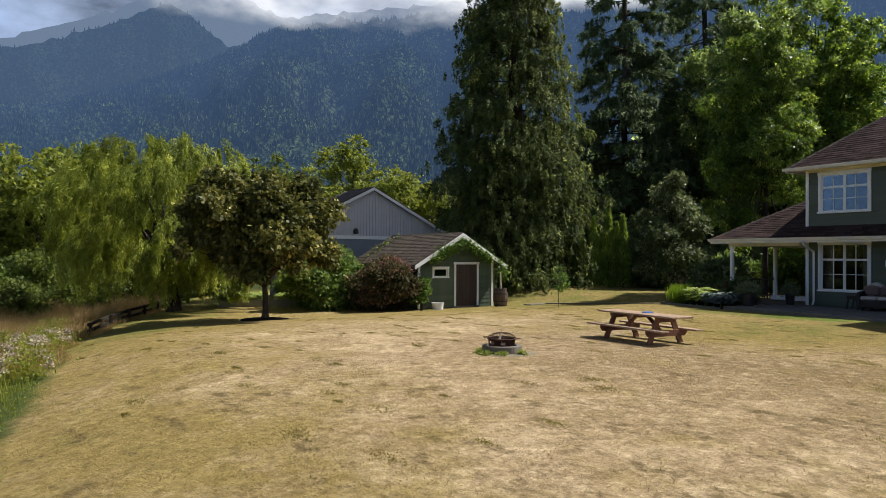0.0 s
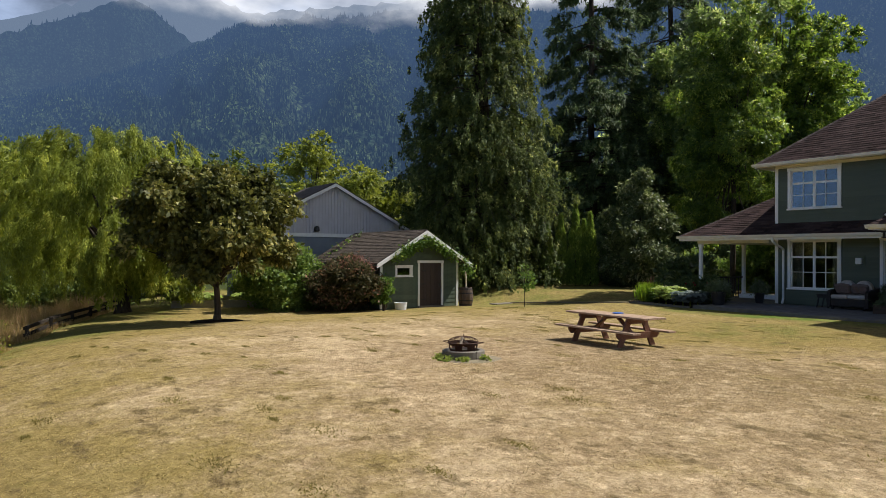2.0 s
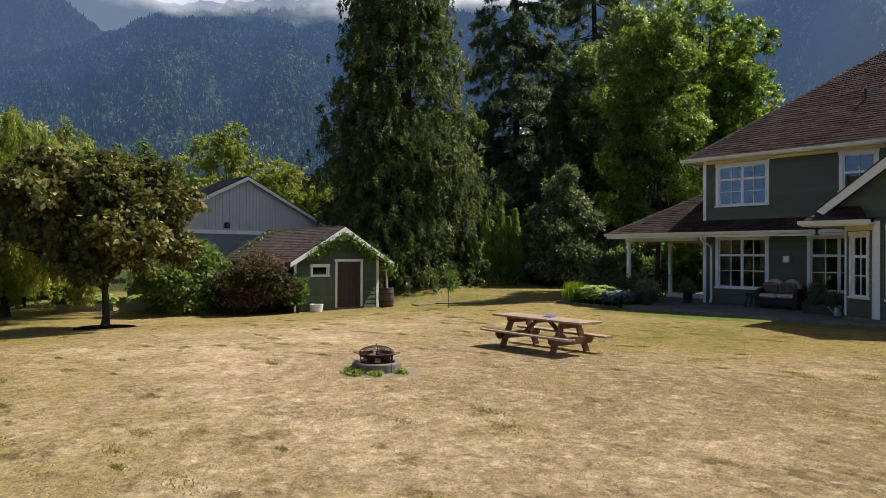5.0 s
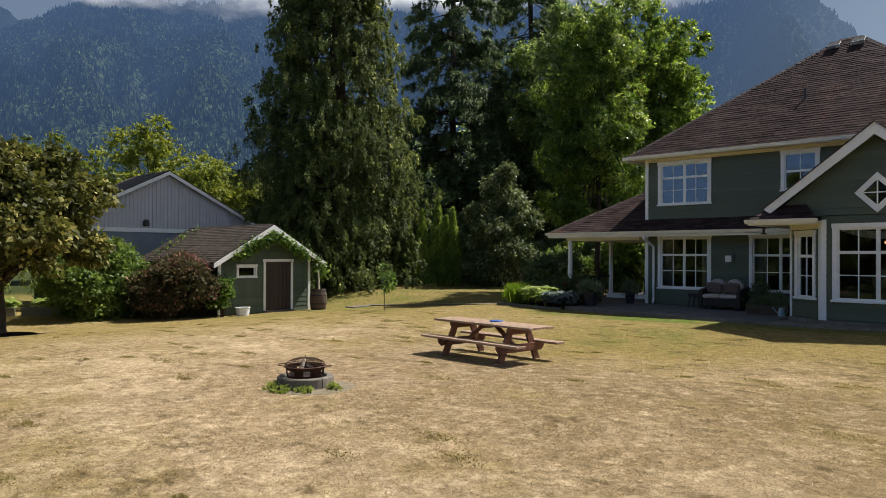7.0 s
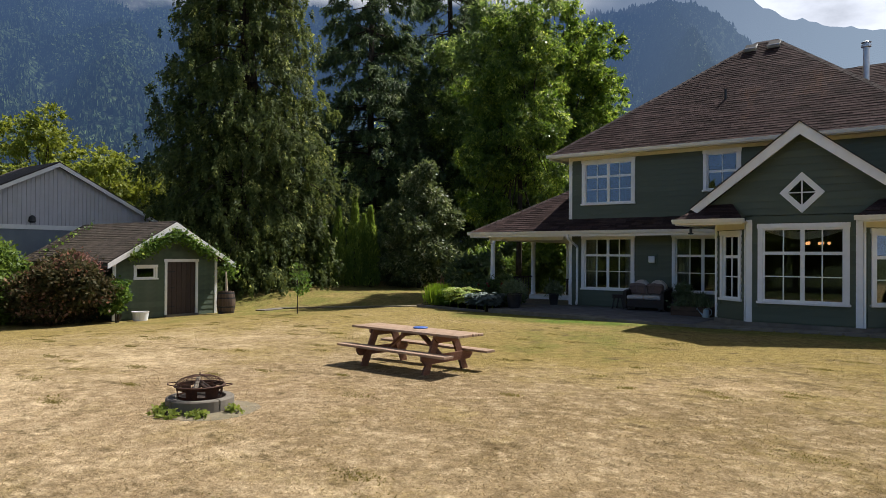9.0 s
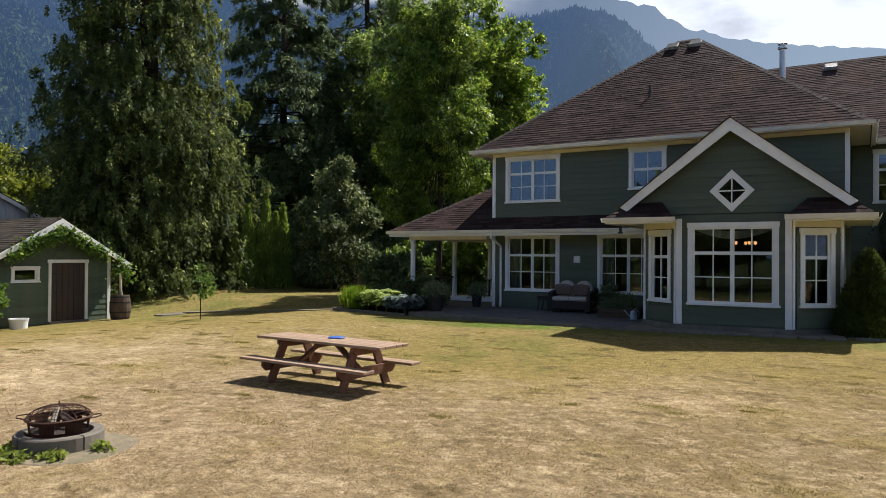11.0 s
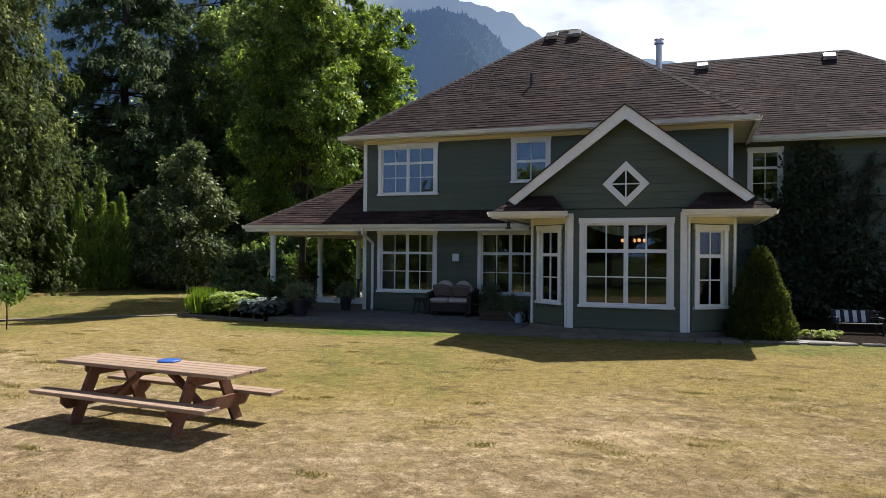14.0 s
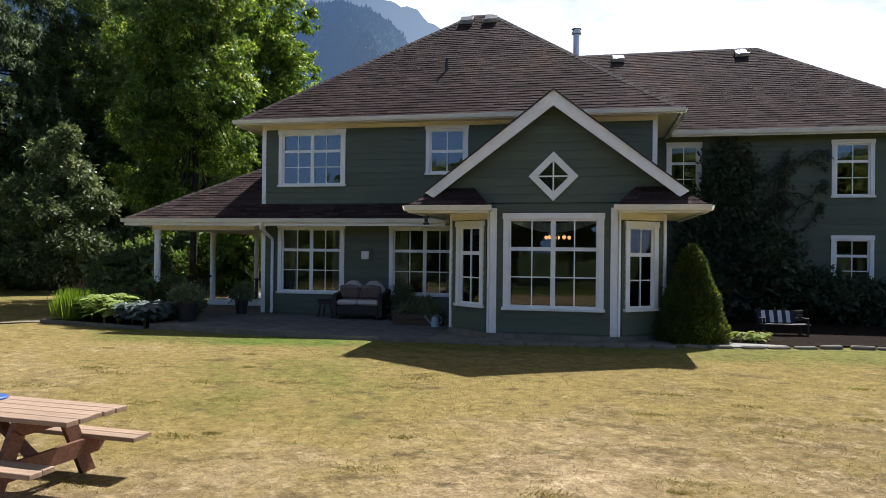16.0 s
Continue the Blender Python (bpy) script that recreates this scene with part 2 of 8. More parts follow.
def streak_roof(m):
    """Rust-brown lichen stains over part of the shingles."""
    n, l, p = m.node_tree.nodes, m.node_tree.links, m.node_tree.nodes["Principled BSDF"]
    co = n.new("ShaderNodeTexCoord")
    mp = n.new("ShaderNodeMapping")
    mp.inputs["Scale"].default_value = (1.0, 0.3, 0.3)
    nz = n.new("ShaderNodeTexNoise")
    nz.inputs["Scale"].default_value, nz.inputs["Detail"].default_value, nz.inputs["Roughness"].default_value = 0.7, 9, 0.72
    rp = n.new("ShaderNodeValToRGB")
    rp.color_ramp.elements[0].position, rp.color_ramp.elements[1].position = 0.57, 0.74
    rp.color_ramp.elements[0].color, rp.color_ramp.elements[1].color = (0, 0, 0, 1), (0.7, 0.7, 0.7, 1)
    mx = n.new("ShaderNodeMix")
    mx.data_type = "RGBA"
    mx.inputs["B"].default_value = (0.105, 0.052, 0.026, 1)
    base = p.inputs["Base Color"].links[0].from_socket
    l.new(co.outputs["Object"], mp.inputs["Vector"])
    l.new(mp.outputs["Vector"], nz.inputs["Vector"])
    l.new(nz.outputs["Fac"], rp.inputs["Fac"])
    l.new(rp.outputs["Color"], mx.inputs["Factor"])
    l.new(base, mx.inputs["A"])
    l.new(mx.outputs["Result"], p.inputs["Base Color"])


streak_roof(M["shingle"])
M["shed_shingle"] = surf("weathered_shed_shingles", (0.054, 0.042, 0.034), (0.090, 0.072, 0.058), 26, 0.95, 0.6, 160, island=0.3, big=(0.108, 0.086, 0.065), big_scale=0.8, spec=0.2)
M["ridge"] = surf("ridge_cap_shingles", (0.036, 0.027, 0.024), (0.061, 0.046, 0.040), 30, 0.92, 0.5, 200, island=0.25)
M["hip_cap"] = surf("paler_hip_cap_shingles", (0.06, 0.046, 0.042), (0.10, 0.08, 0.074), 30, 0.95, 0.5, 200, island=0.25, spec=0.1)
M["glass"] = glass("window_glass", ior=1.95)
M["clear_glass"] = glass("lower_window_glass", (0.8, 0.83, 0.82), 1.72)
# Plaster colour is darkened so the rooms behind the glass read as unlit.
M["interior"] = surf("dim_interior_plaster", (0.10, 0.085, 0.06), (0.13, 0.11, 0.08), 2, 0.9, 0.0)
M["curtain"] = surf("pale_curtain_cloth", (0.4, 0.4, 0.38), (0.52, 0.52, 0.5), 12, 0.9, 0.2, 60)
M["valance"] = surf("white_valance_cloth", (0.72, 0.72, 0.7), (0.8, 0.8, 0.78), 12, 0.9, 0.2, 60)
M["concrete"] = surf("grey_concrete", (0.144, 0.126, 0.102), (0.209, 0.184, 0.150), 5, 0.9, 0.4, 90, big=(0.101, 0.090, 0.079), big_scale=1.3)
M["patio"] = surf("dark_worn_patio", (0.088, 0.086, 0.09), (0.135, 0.13, 0.134), 4, 0.85, 0.4, 70, big=(0.17, 0.16, 0.158), big_scale=0.8, vary=0.12)
M["grey_metal_wall"] = surf("pale_grey_ribbed_cladding", (0.49, 0.48, 0.505), (0.54, 0.53, 0.56), 2, 0.55, 0.05, 30, vary=0.03, big=(0.45, 0.44, 0.45), big_scale=0.4)
M["lower_metal_wall"] = surf("blue_grey_cladding", (0.170, 0.200, 0.246), (0.204, 0.234, 0.281), 2, 0.6, 0.05, 30)
M["dark_door"] = surf("dark_brown_door_paint", (0.038, 0.025, 0.022), (0.055, 0.037, 0.031), 8, 0.6, 0.3, 60, stretch=(6, 6, 0.6), vary=0.15)
M["table_wood"] = surf("red_brown_cedar_wood", (0.125, 0.050, 0.027), (0.195, 0.085, 0.047), 14, 0.62, 0.35, 80, vary=0.15, stretch=(0.25, 3, 3))
M["table_top"] = surf("sun_bleached_cedar_boards", (0.302, 0.198, 0.130), (0.403, 0.281, 0.194), 14, 0.7, 0.35, 80, vary=0.12, stretch=(0.2, 3, 3))
M["bark"] = surf("grey_brown_bark", (0.03, 0.024, 0.018), (0.078, 0.062, 0.047), 9, 0.95, 0.9, 26, stretch=(1, 1, 0.25), spec=0.1)
M["rust"] = surf("rusty_brown_iron", (0.040, 0.019, 0.013), (0.086, 0.036, 0.020), 16, 0.85, 0.5, 90)
M["dark_metal"] = surf("dark_grey_metal", (0.03, 0.03, 0.032), (0.05, 0.05, 0.052), 8, 0.5, 0.1, 60, metal=0.5)
M["steel"] = surf("galvanised_steel", (0.5, 0.51, 0.52), (0.6, 0.61, 0.62), 10, 0.42, 0.1, 40, metal=0.7)
M["wicker"] = surf("dark_brown_wicker", (0.018, 0.013, 0.011), (0.04, 0.03, 0.025), 60, 0.6, 0.9, 130)
M["cushion"] = surf("taupe_cushion_cloth", (0.46, 0.41, 0.37), (0.54, 0.48, 0.44), 14, 0.95, 0.3, 200)
M["pillow"] = surf("brown_pillow_cloth", (0.13, 0.095, 0.085), (0.18, 0.13, 0.115), 14, 0.95, 0.3, 200)
M["pot"] = surf("dark_glazed_pot", (0.015, 0.015, 0.018), (0.03, 0.03, 0.034), 6, 0.35, 0.1, 40)
M["planter_wood"] = surf("brown_planter_wood", (0.072, 0.043, 0.029), (0.108, 0.068, 0.043), 12, 0.8, 0.4, 60, stretch=(0.3, 3, 3), vary=0.15)
M["barrel_wood"] = surf("weathered_barrel_oak", (0.094, 0.061, 0.043), (0.144, 0.101, 0.072), 10, 0.85, 0.5, 50, stretch=(3, 3, 0.3), vary=0.18)
M["white_plastic"] = surf("white_plastic", (0.74, 0.75, 0.76), (0.8, 0.8, 0.8), 5, 0.4, 0.05, 30)
M["blue_plastic"] = surf("bright_blue_plastic", (0.045, 0.11, 0.40), (0.055, 0.14, 0.46), 5, 0.35, 0.05, 30)
M["pale_blue_can"] = surf("pale_blue_enamel", (0.36, 0.46, 0.52), (0.42, 0.52, 0.58), 5, 0.35, 0.05, 30)
# Weathered rails whose colour is darkened for the willow shade over the fence.
M["fence_wood"] = surf("shade_dark_weathered_rails", (0.020, 0.016, 0.013), (0.045, 0.037, 0.030), 10, 0.95, 0.5, 40, stretch=(0.3, 3, 3), vary=0.2, spec=0.1)
M["pale_timber"] = surf("pale_weathered_timber", (0.216, 0.202, 0.180), (0.288, 0.274, 0.245), 10, 0.9, 0.4, 40, stretch=(0.3, 3, 3))
M["bare"] = surf("trodden_bare_ground", (0.173, 0.144, 0.101), (0.274, 0.223, 0.144), 9, 0.95, 0.7, 40, big=(0.122, 0.115, 0.058), big_scale=3)
# Soil colour, taken darker to paint the shade on the slab by the wing.
M["soil"] = surf("dark_garden_soil", (0.014, 0.010, 0.008), (0.030, 0.023, 0.017), 10, 1.0, 0.9, 40, spec=0.02)
M["gravel"] = surf("pale_gravel", (0.221, 0.212, 0.196), (0.340, 0.327, 0.306), 60, 0.95, 0.9, 120)
M["ash"] = surf("grey_fire_ash", (0.145, 0.123, 0.093), (0.238, 0.208, 0.166), 14, 0.95, 0.6, 60)
M["charred"] = surf("charred_firewood", (0.02, 0.017, 0.015), (0.07, 0.05, 0.04), 14, 0.95, 0.7, 50)
M["split_wood"] = surf("pale_split_firewood", (0.5, 0.42, 0.3), (0.62, 0.54, 0.42), 12, 0.85, 0.3, 60, stretch=(3, 3, 0.4))
M["navy_cloth"] = surf("navy_cushion_cloth", (0.02, 0.024, 0.045), (0.03, 0.035, 0.06), 12, 0.95, 0.2, 150)
M["white_cloth"] = surf("white_stripe_cloth", (0.6, 0.6, 0.62), (0.66, 0.66, 0.68), 12, 0.95, 0.2, 150)
M["flower_white"] = foliage("cream_white_petals", (0.30, 0.255, 0.17), (0.50, 0.44, 0.32), 0.2)
M["flower_red"] = foliage("red_petals", (0.16, 0.02, 0.02), (0.26, 0.05, 0.04), 0.2)
M["bulb"] = glow("warm_lamp_glow", (1.0, 0.42, 0.16), 1.1)

M["cedar_leaf"] = foliage("cedar_sprays", (0.032, 0.051, 0.017), (0.125, 0.158, 0.046), 0.36, (0.40, 0.43, 0.14), rough=0.6, spec=0.12, each=0.55)
M["fir_leaf"] = foliage("fir_needles", (0.034, 0.060, 0.028), (0.100, 0.142, 0.056), 0.32, (0.24, 0.29, 0.12), rough=0.6, spec=0.2, each=0.7)
M["bright_leaf"] = foliage("bright_green_leaves", (0.036, 0.076, 0.012), (0.148, 0.228, 0.034), 0.5, (0.40, 0.47, 0.095), rough=0.42, spec=0.45, each=0.9)
M["willow_leaf"] = foliage("willow_leaves", (0.090, 0.125, 0.018), (0.26, 0.30, 0.044), 0.34, (0.52, 0.54, 0.11), each=0.5, spec=0.15)
M["maple_leaf"] = foliage("olive_brown_leaves", (0.030, 0.038, 0.010), (0.135, 0.140, 0.034), 0.28, (0.42, 0.39, 0.135), rough=0.5, spec=0.2, each=0.85)
# The third colour paints pale highlights onto some magnolia leaves.
M["magnolia_leaf"] = foliage("glossy_grey_green_leaves", (0.050, 0.074, 0.028), (0.145, 0.18, 0.068), 0.32, (0.42, 0.44, 0.25), rough=0.45, spec=0.3)
M["shrub_leaf"] = foliage("shrub_leaves", (0.072, 0.128, 0.026), (0.15, 0.22, 0.044), 0.36, (0.26, 0.33, 0.085))
M["dark_shrub_leaf"] = foliage("dark_shrub_leaves", (0.036, 0.046, 0.018), (0.098, 0.082, 0.040), 0.3, (0.30, 0.17, 0.11), spec=0.1)
M["russet_leaf"] = foliage("russet_leaves", (0.14, 0.075, 0.055), (0.24, 0.13, 0.095), 0.25)
M["yellow_leaf"] = foliage("yellow_green_leaves", (0.11, 0.145, 0.024), (0.21, 0.245, 0.04), 0.4, (0.31, 0.33, 0.075))
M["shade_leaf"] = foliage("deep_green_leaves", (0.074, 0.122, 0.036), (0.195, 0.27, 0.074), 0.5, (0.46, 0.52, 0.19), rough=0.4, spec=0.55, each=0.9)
M["field_leaf"] = foliage("field_tree_leaves", (0.065, 0.10, 0.022), (0.14, 0.18, 0.036), 0.38, (0.22, 0.25, 0.06))
M["woodland_leaf"] = foliage("woodland_shrub_leaves", (0.042, 0.070, 0.026), (0.098, 0.142, 0.048), 0.34, (0.22, 0.27, 0.10), rough=0.45, spec=0.4)
M["lime_weed"] = foliage("low_weed_leaves", (0.15, 0.20, 0.045), (0.27, 0.32, 0.075), 0.45, spec=0.15)
M["pot_leaf"] = foliage("potted_plant_leaves", (0.08, 0.115, 0.06), (0.16, 0.2, 0.1), 0.3, (0.3, 0.33, 0.22))
M["ivy_leaf"] = foliage("ivy_leaves", (0.05, 0.105, 0.02), (0.12, 0.20, 0.035), 0.4, (0.26, 0.34, 0.08))
M["dark_ivy_leaf"] = foliage("dark_ivy_leaves", (0.03, 0.05, 0.028), (0.06, 0.085, 0.045), 0.25, (0.11, 0.10, 0.07))
# The third colour paints in sprays that catch the sun.
M["thuja_leaf"] = foliage("thuja_sprays", (0.040, 0.058, 0.014), (0.085, 0.11, 0.022), 0.35, (0.22, 0.26, 0.04))
M["spire_leaf"] = foliage("spire_sprays", (0.10, 0.17, 0.033), (0.20, 0.28, 0.058), 0.42, (0.38, 0.47, 0.11))
M["hosta_leaf"] = foliage("hosta_leaves", (0.17, 0.25, 0.05), (0.32, 0.39, 0.11), 0.35, (0.56, 0.58, 0.32))
M["grey_leaf"] = foliage("blue_grey_leaves", (0.13, 0.17, 0.15), (0.22, 0.26, 0.24), 0.2)
M["lime_blade"] = foliage("lime_grass_blades", (0.12, 0.21, 0.02), (0.2, 0.31, 0.035), 0.4)
M["dry_blade"] = foliage("dry_tall_grass", (0.20, 0.155, 0.06), (0.37, 0.275, 0.115), 0.48, (0.44, 0.29, 0.17))
M["green_blade"] = foliage("green_tall_grass", (0.135, 0.165, 0.025), (0.26, 0.275, 0.05), 0.45)
M["lawn_blade_green"] = foliage("green_lawn_blades", (0.13, 0.115, 0.036), (0.21, 0.19, 0.06), 0.55)
# Haze and sunward glare colours that the far materials emit in place of air.
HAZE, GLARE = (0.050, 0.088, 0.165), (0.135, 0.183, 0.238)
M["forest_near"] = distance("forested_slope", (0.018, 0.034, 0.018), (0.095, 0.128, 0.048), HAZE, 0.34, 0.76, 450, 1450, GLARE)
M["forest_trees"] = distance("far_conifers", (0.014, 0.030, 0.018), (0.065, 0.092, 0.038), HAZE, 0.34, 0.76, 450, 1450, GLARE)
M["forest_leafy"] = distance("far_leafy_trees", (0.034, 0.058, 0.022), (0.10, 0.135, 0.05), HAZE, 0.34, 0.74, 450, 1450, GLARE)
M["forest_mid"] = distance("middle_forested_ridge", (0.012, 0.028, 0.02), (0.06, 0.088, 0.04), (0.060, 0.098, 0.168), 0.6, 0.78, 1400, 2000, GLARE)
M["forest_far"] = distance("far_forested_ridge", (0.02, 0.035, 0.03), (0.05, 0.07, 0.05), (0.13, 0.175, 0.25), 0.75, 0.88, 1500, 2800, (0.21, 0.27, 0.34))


def cloud_material():
    """Cloud: bright, thinning out by noise and towards its lower rim."""
    m, n, l, p = material("white_cloud")
    n.remove(p)
    co = n.new("ShaderNodeTexCoord")
    mp = n.new("ShaderNodeMapping")
    mp.inputs["Scale"].default_value = (0.0042, 0.0042, 0.0085)
    l.new(co.outputs["Object"], mp.inputs["Vector"])
    nz = n.new("ShaderNodeTexNoise")
    nz.inputs["Scale"].default_value = 1.0
    nz.inputs["Detail"].default_value = 8
    nz.inputs["Roughness"].default_value = 0.55
    l.new(mp.outputs["Vector"], nz.inputs["Vector"])
    sep = n.new("ShaderNodeSeparateXYZ")
    l.new(co.outputs["Object"], sep.inputs[0])
    up = n.new("ShaderNodeMapRange")
    up.inputs["From Min"].default_value, up.inputs["From Max"].default_value = 380.0, 535.0
    up.inputs["To Min"].default_value, up.inputs["To Max"].default_value = -0.62, 0.35
    l.new(sep.outputs["Z"], up.inputs["Value"])
    ad = n.new("ShaderNodeMath")
    l.new(nz.outputs["Fac"], ad.inputs[0])
    l.new(up.outputs["Result"], ad.inputs[1])
    al = n.new("ShaderNodeMapRange")
    al.interpolation_type = "SMOOTHSTEP"
    al.inputs["From Min"].default_value, al.inputs["From Max"].default_value = 0.18, 0.62
    l.new(ad.outputs[0], al.inputs["Value"])
    end = n.new("ShaderNodeMapRange")
    end.interpolation_type = "SMOOTHSTEP"
    end.inputs["From Min"].default_value, end.inputs["From Max"].default_value = -430.0, -760.0
    l.new(sep.outputs["X"], end.inputs["Value"])
    cover = n.new("ShaderNodeMath")
    cover.operation = "MULTIPLY"
    l.new(al.outputs["Result"], cover.inputs[0])
    l.new(end.outputs["Result"], cover.inputs[1])
    em = n.new("ShaderNodeEmission")
    nz2 = n.new("ShaderNodeTexNoise")
    nz2.inputs["Scale"].default_value = 2.3
    nz2.inputs["Detail"].default_value = 7
    l.new(mp.outputs["Vector"], nz2.inputs["Vector"])
    rp = n.new("ShaderNodeValToRGB")
    rp.color_ramp.elements[0].position, rp.color_ramp.elements[1].position = 0.35, 0.65
    rp.color_ramp.elements[0].color, rp.color_ramp.elements[1].color = (0.3, 0.335, 0.39, 1), (0.75, 0.75, 0.75, 1)
    l.new(nz2.outputs["Fac"], rp.inputs["Fac"])
    l.new(rp.outputs["Color"], em.inputs["Color"])
    tr = n.new("ShaderNodeBsdfTransparent")
    mx = n.new("ShaderNodeMixShader")
    l.new(cover.outputs[0], mx.inputs["Fac"])
    l.new(tr.outputs["BSDF"], mx.inputs[1])
    l.new(em.outputs["Emission"], mx.inputs[2])
    l.new(mx.outputs["Shader"], n["Material Output"].inputs["Surface"])
    return m


M["cloud"] = cloud_material()


# ---- lawn surface ----
def lawn_colour(n, l):
    """The lawn's colour over the plan: pale straw, duller brown, olive where it gets water."""
    geo = n.new("ShaderNodeNewGeometry")
    at = geo.outputs["Position"]

    def noise_at(scale, detail, rough=0.6, sx=1.0, shift=0.0):
        mp = n.new("ShaderNodeMapping")
        mp.inputs["Location"].default_value = (shift, shift, 0)
        mp.inputs["Scale"].default_value = (sx, 1, 1)
        mp.inputs["Rotation"].default_value = (0, 0, 0.8)
        l.new(at, mp.inputs["Vector"])
        t = n.new("ShaderNodeTexNoise")
        t.inputs["Scale"].default_value = scale
        t.inputs["Detail"].default_value = detail
        t.inputs["Roughness"].default_value = rough
        l.new(mp.outputs["Vector"], t.inputs["Vector"])
        return t.outputs["Fac"]

    def ramp(src, p0, p1, c0, c1):
        r = n.new("ShaderNodeValToRGB")
        r.color_ramp.elements[0].position, r.color_ramp.elements[1].position = p0, p1
        r.color_ramp.elements[0].color, r.color_ramp.elements[1].color = col(c0), col(c1)
        l.new(src, r.inputs["Fac"])
        return r.outputs["Color"]

    def mask(src, p0, p1, top=1.0):
        return ramp(src, p0, p1, (0, 0, 0), (top, top, top))

    def blend(fac, a, b, mode="MIX"):
        x = n.new("ShaderNodeMix")
        x.data_type, x.blend_type = "RGBA", mode
        if isinstance(fac, float):
            x.inputs["Factor"].default_value = fac
        else:
            l.new(fac, x.inputs["Factor"])
        l.new(a, x.inputs["A"])
        if isinstance(b, tuple):
            x.inputs["B"].default_value = col(b)
        else:
            l.new(b, x.inputs["B"])
        return x.outputs["Result"]

    def calc(op, a, b, c=0.0):
        x = n.new("ShaderNodeMath")
        x.operation = op
        for k, v in enumerate((a, b, c)):
            if isinstance(v, float):
                x.inputs[k].default_value = v
            else:
                l.new(v, x.inputs[k])
        return x.outputs[0]

    def span(src, a, b, lo=0.0, hi=1.0):
        x = n.new("ShaderNodeMapRange")
        x.interpolation_type = "SMOOTHSTEP"
        x.inputs["From Min"].default_value, x.inputs["From Max"].default_value = a, b
        x.inputs["To Min"].default_value, x.inputs["To Max"].default_value = lo, hi
        l.new(src, x.inputs["Value"])
        return x.outputs["Result"]

    def spot(x, y, r0, r1, sx=1.0, sy=1.0):
        mp = n.new("ShaderNodeMapping")
        mp.inputs["Location"].default_value = (-x * sx, -y * sy, 0)
        mp.inputs["Scale"].default_value = (sx, sy, 0)
        l.new(at, mp.inputs["Vector"])
        d = n.new("ShaderNodeVectorMath")
        d.operation = "LENGTH"
        l.new(mp.outputs["Vector"], d.inputs[0])
        return span(d.outputs["Value"], r0, r1, 1.0, 0.0)

    sep = n.new("ShaderNodeSeparateXYZ")
    l.new(at, sep.inputs[0])
    px, py = sep.outputs["X"], sep.outputs["Y"]
    edge_d = calc("MINIMUM", calc("ADD", calc("MULTIPLY_ADD", px, 0.13, py), 24.327), calc("ADD", calc("MULTIPLY_ADD", px, 0.43, py), 27.803))
    a = ramp(noise_at(14, 8, 0.7), 0.3, 0.72, LAWN_DRY, LAWN_STRAW)
    a = blend(mask(noise_at(0.9, 10, 0.78, 1.0, 3.0), 0.48, 0.64, 0.8), a, LAWN_PALE)
    a = blend(mask(noise_at(0.5, 10, 0.8, 1.0, 9.0), 0.50, 0.64, 0.62), a, LAWN_BROWN)
    a = blend(calc("MULTIPLY", span(px, 2.0, 9.5, 0.0, 0.55), span(py, -19.0, -13.0, 0.35, 1.0)), a, (0.185, 0.134, 0.054))
    a = blend(calc("MULTIPLY", spot(2.6, -14.6, 0.8, 4.2), 0.5), a, (0.262, 0.187, 0.112))
    a = blend(calc("MULTIPLY", spot(5.2, -12.2, 2.6, 8.0), 0.3), a, (0.21, 0.152, 0.078))
    a = blend(calc("MULTIPLY", spot(8.6, -8.6, 2.0, 8.0), 0.55), a, (0.150, 0.108, 0.044))
    a = blend(calc("MULTIPLY", spot(11.5, -5.6, 0.8, 3.4, 0.6, 1.0), 0.6), a, (0.125, 0.098, 0.036))
    a = blend(calc("MULTIPLY", spot(2.6, -9.2, 1.2, 6.0), 0.42), a, (0.175, 0.136, 0.050))
    a = blend(calc("MULTIPLY", spot(11.5, -8.8, 0.8, 4.5), 0.4), a, (0.165, 0.122, 0.050))
    # bleached stretch between table and house
    a = blend(calc("MULTIPLY", spot(7.0, -11.2, 0.4, 2.7, 0.62, 1.15), mask(noise_at(1.3, 9, 0.8, 1.0, 47.0), 0.36, 0.6, 0.78)), a, (0.46, 0.35, 0.205))
    a = blend(calc("MULTIPLY", span(px, 3.0, -9.0), 0.42), a, (0.30, 0.232, 0.088))
    # bleached clumps of straw
    a = blend(mask(noise_at(4.6, 9, 0.82, 1.0, 31.0), 0.50, 0.63, 0.52), a, LAWN_PALE)
    # how much water each stretch gets
    wet = calc("MULTIPLY", calc("MULTIPLY", span(py, -15.5, -5.0), span(px, -9.0, -1.0, 0.7, 1.0)), 0.27)
    wet = calc("ADD", wet, calc("MULTIPLY", span(edge_d, 0.3, 7.3, 1.0, 0.0), 0.27))
    wet = calc("ADD", wet, calc("MULTIPLY", spot(4.2, -9.0, 0.6, 4.4), 0.22))
    wet = calc("ADD", wet, calc("MULTIPLY", span(px, -2.0, -10.0), 0.22))
    wet = calc("ADD", wet, calc("MULTIPLY", calc("MULTIPLY", span(py, -6.2, -4.2), span(px, -5.0, 0.0)), 0.3))
    wet = calc("ADD", wet, noise_at(0.55, 10, 0.78, 1.0, 21.0))
    a = blend(mask(wet, 0.53, 0.76, 0.88), a, LAWN_OLIVE)
    a = blend(mask(wet, 0.84, 1.08, 0.8), a, LAWN_GREEN)
    a = blend(calc("MULTIPLY", spot(2.3, -4.7, 0.5, 1.25, 0.6, 1.6), mask(noise_at(1.6, 5), 0.3, 0.5)), a, (0.11, 0.165, 0.025))
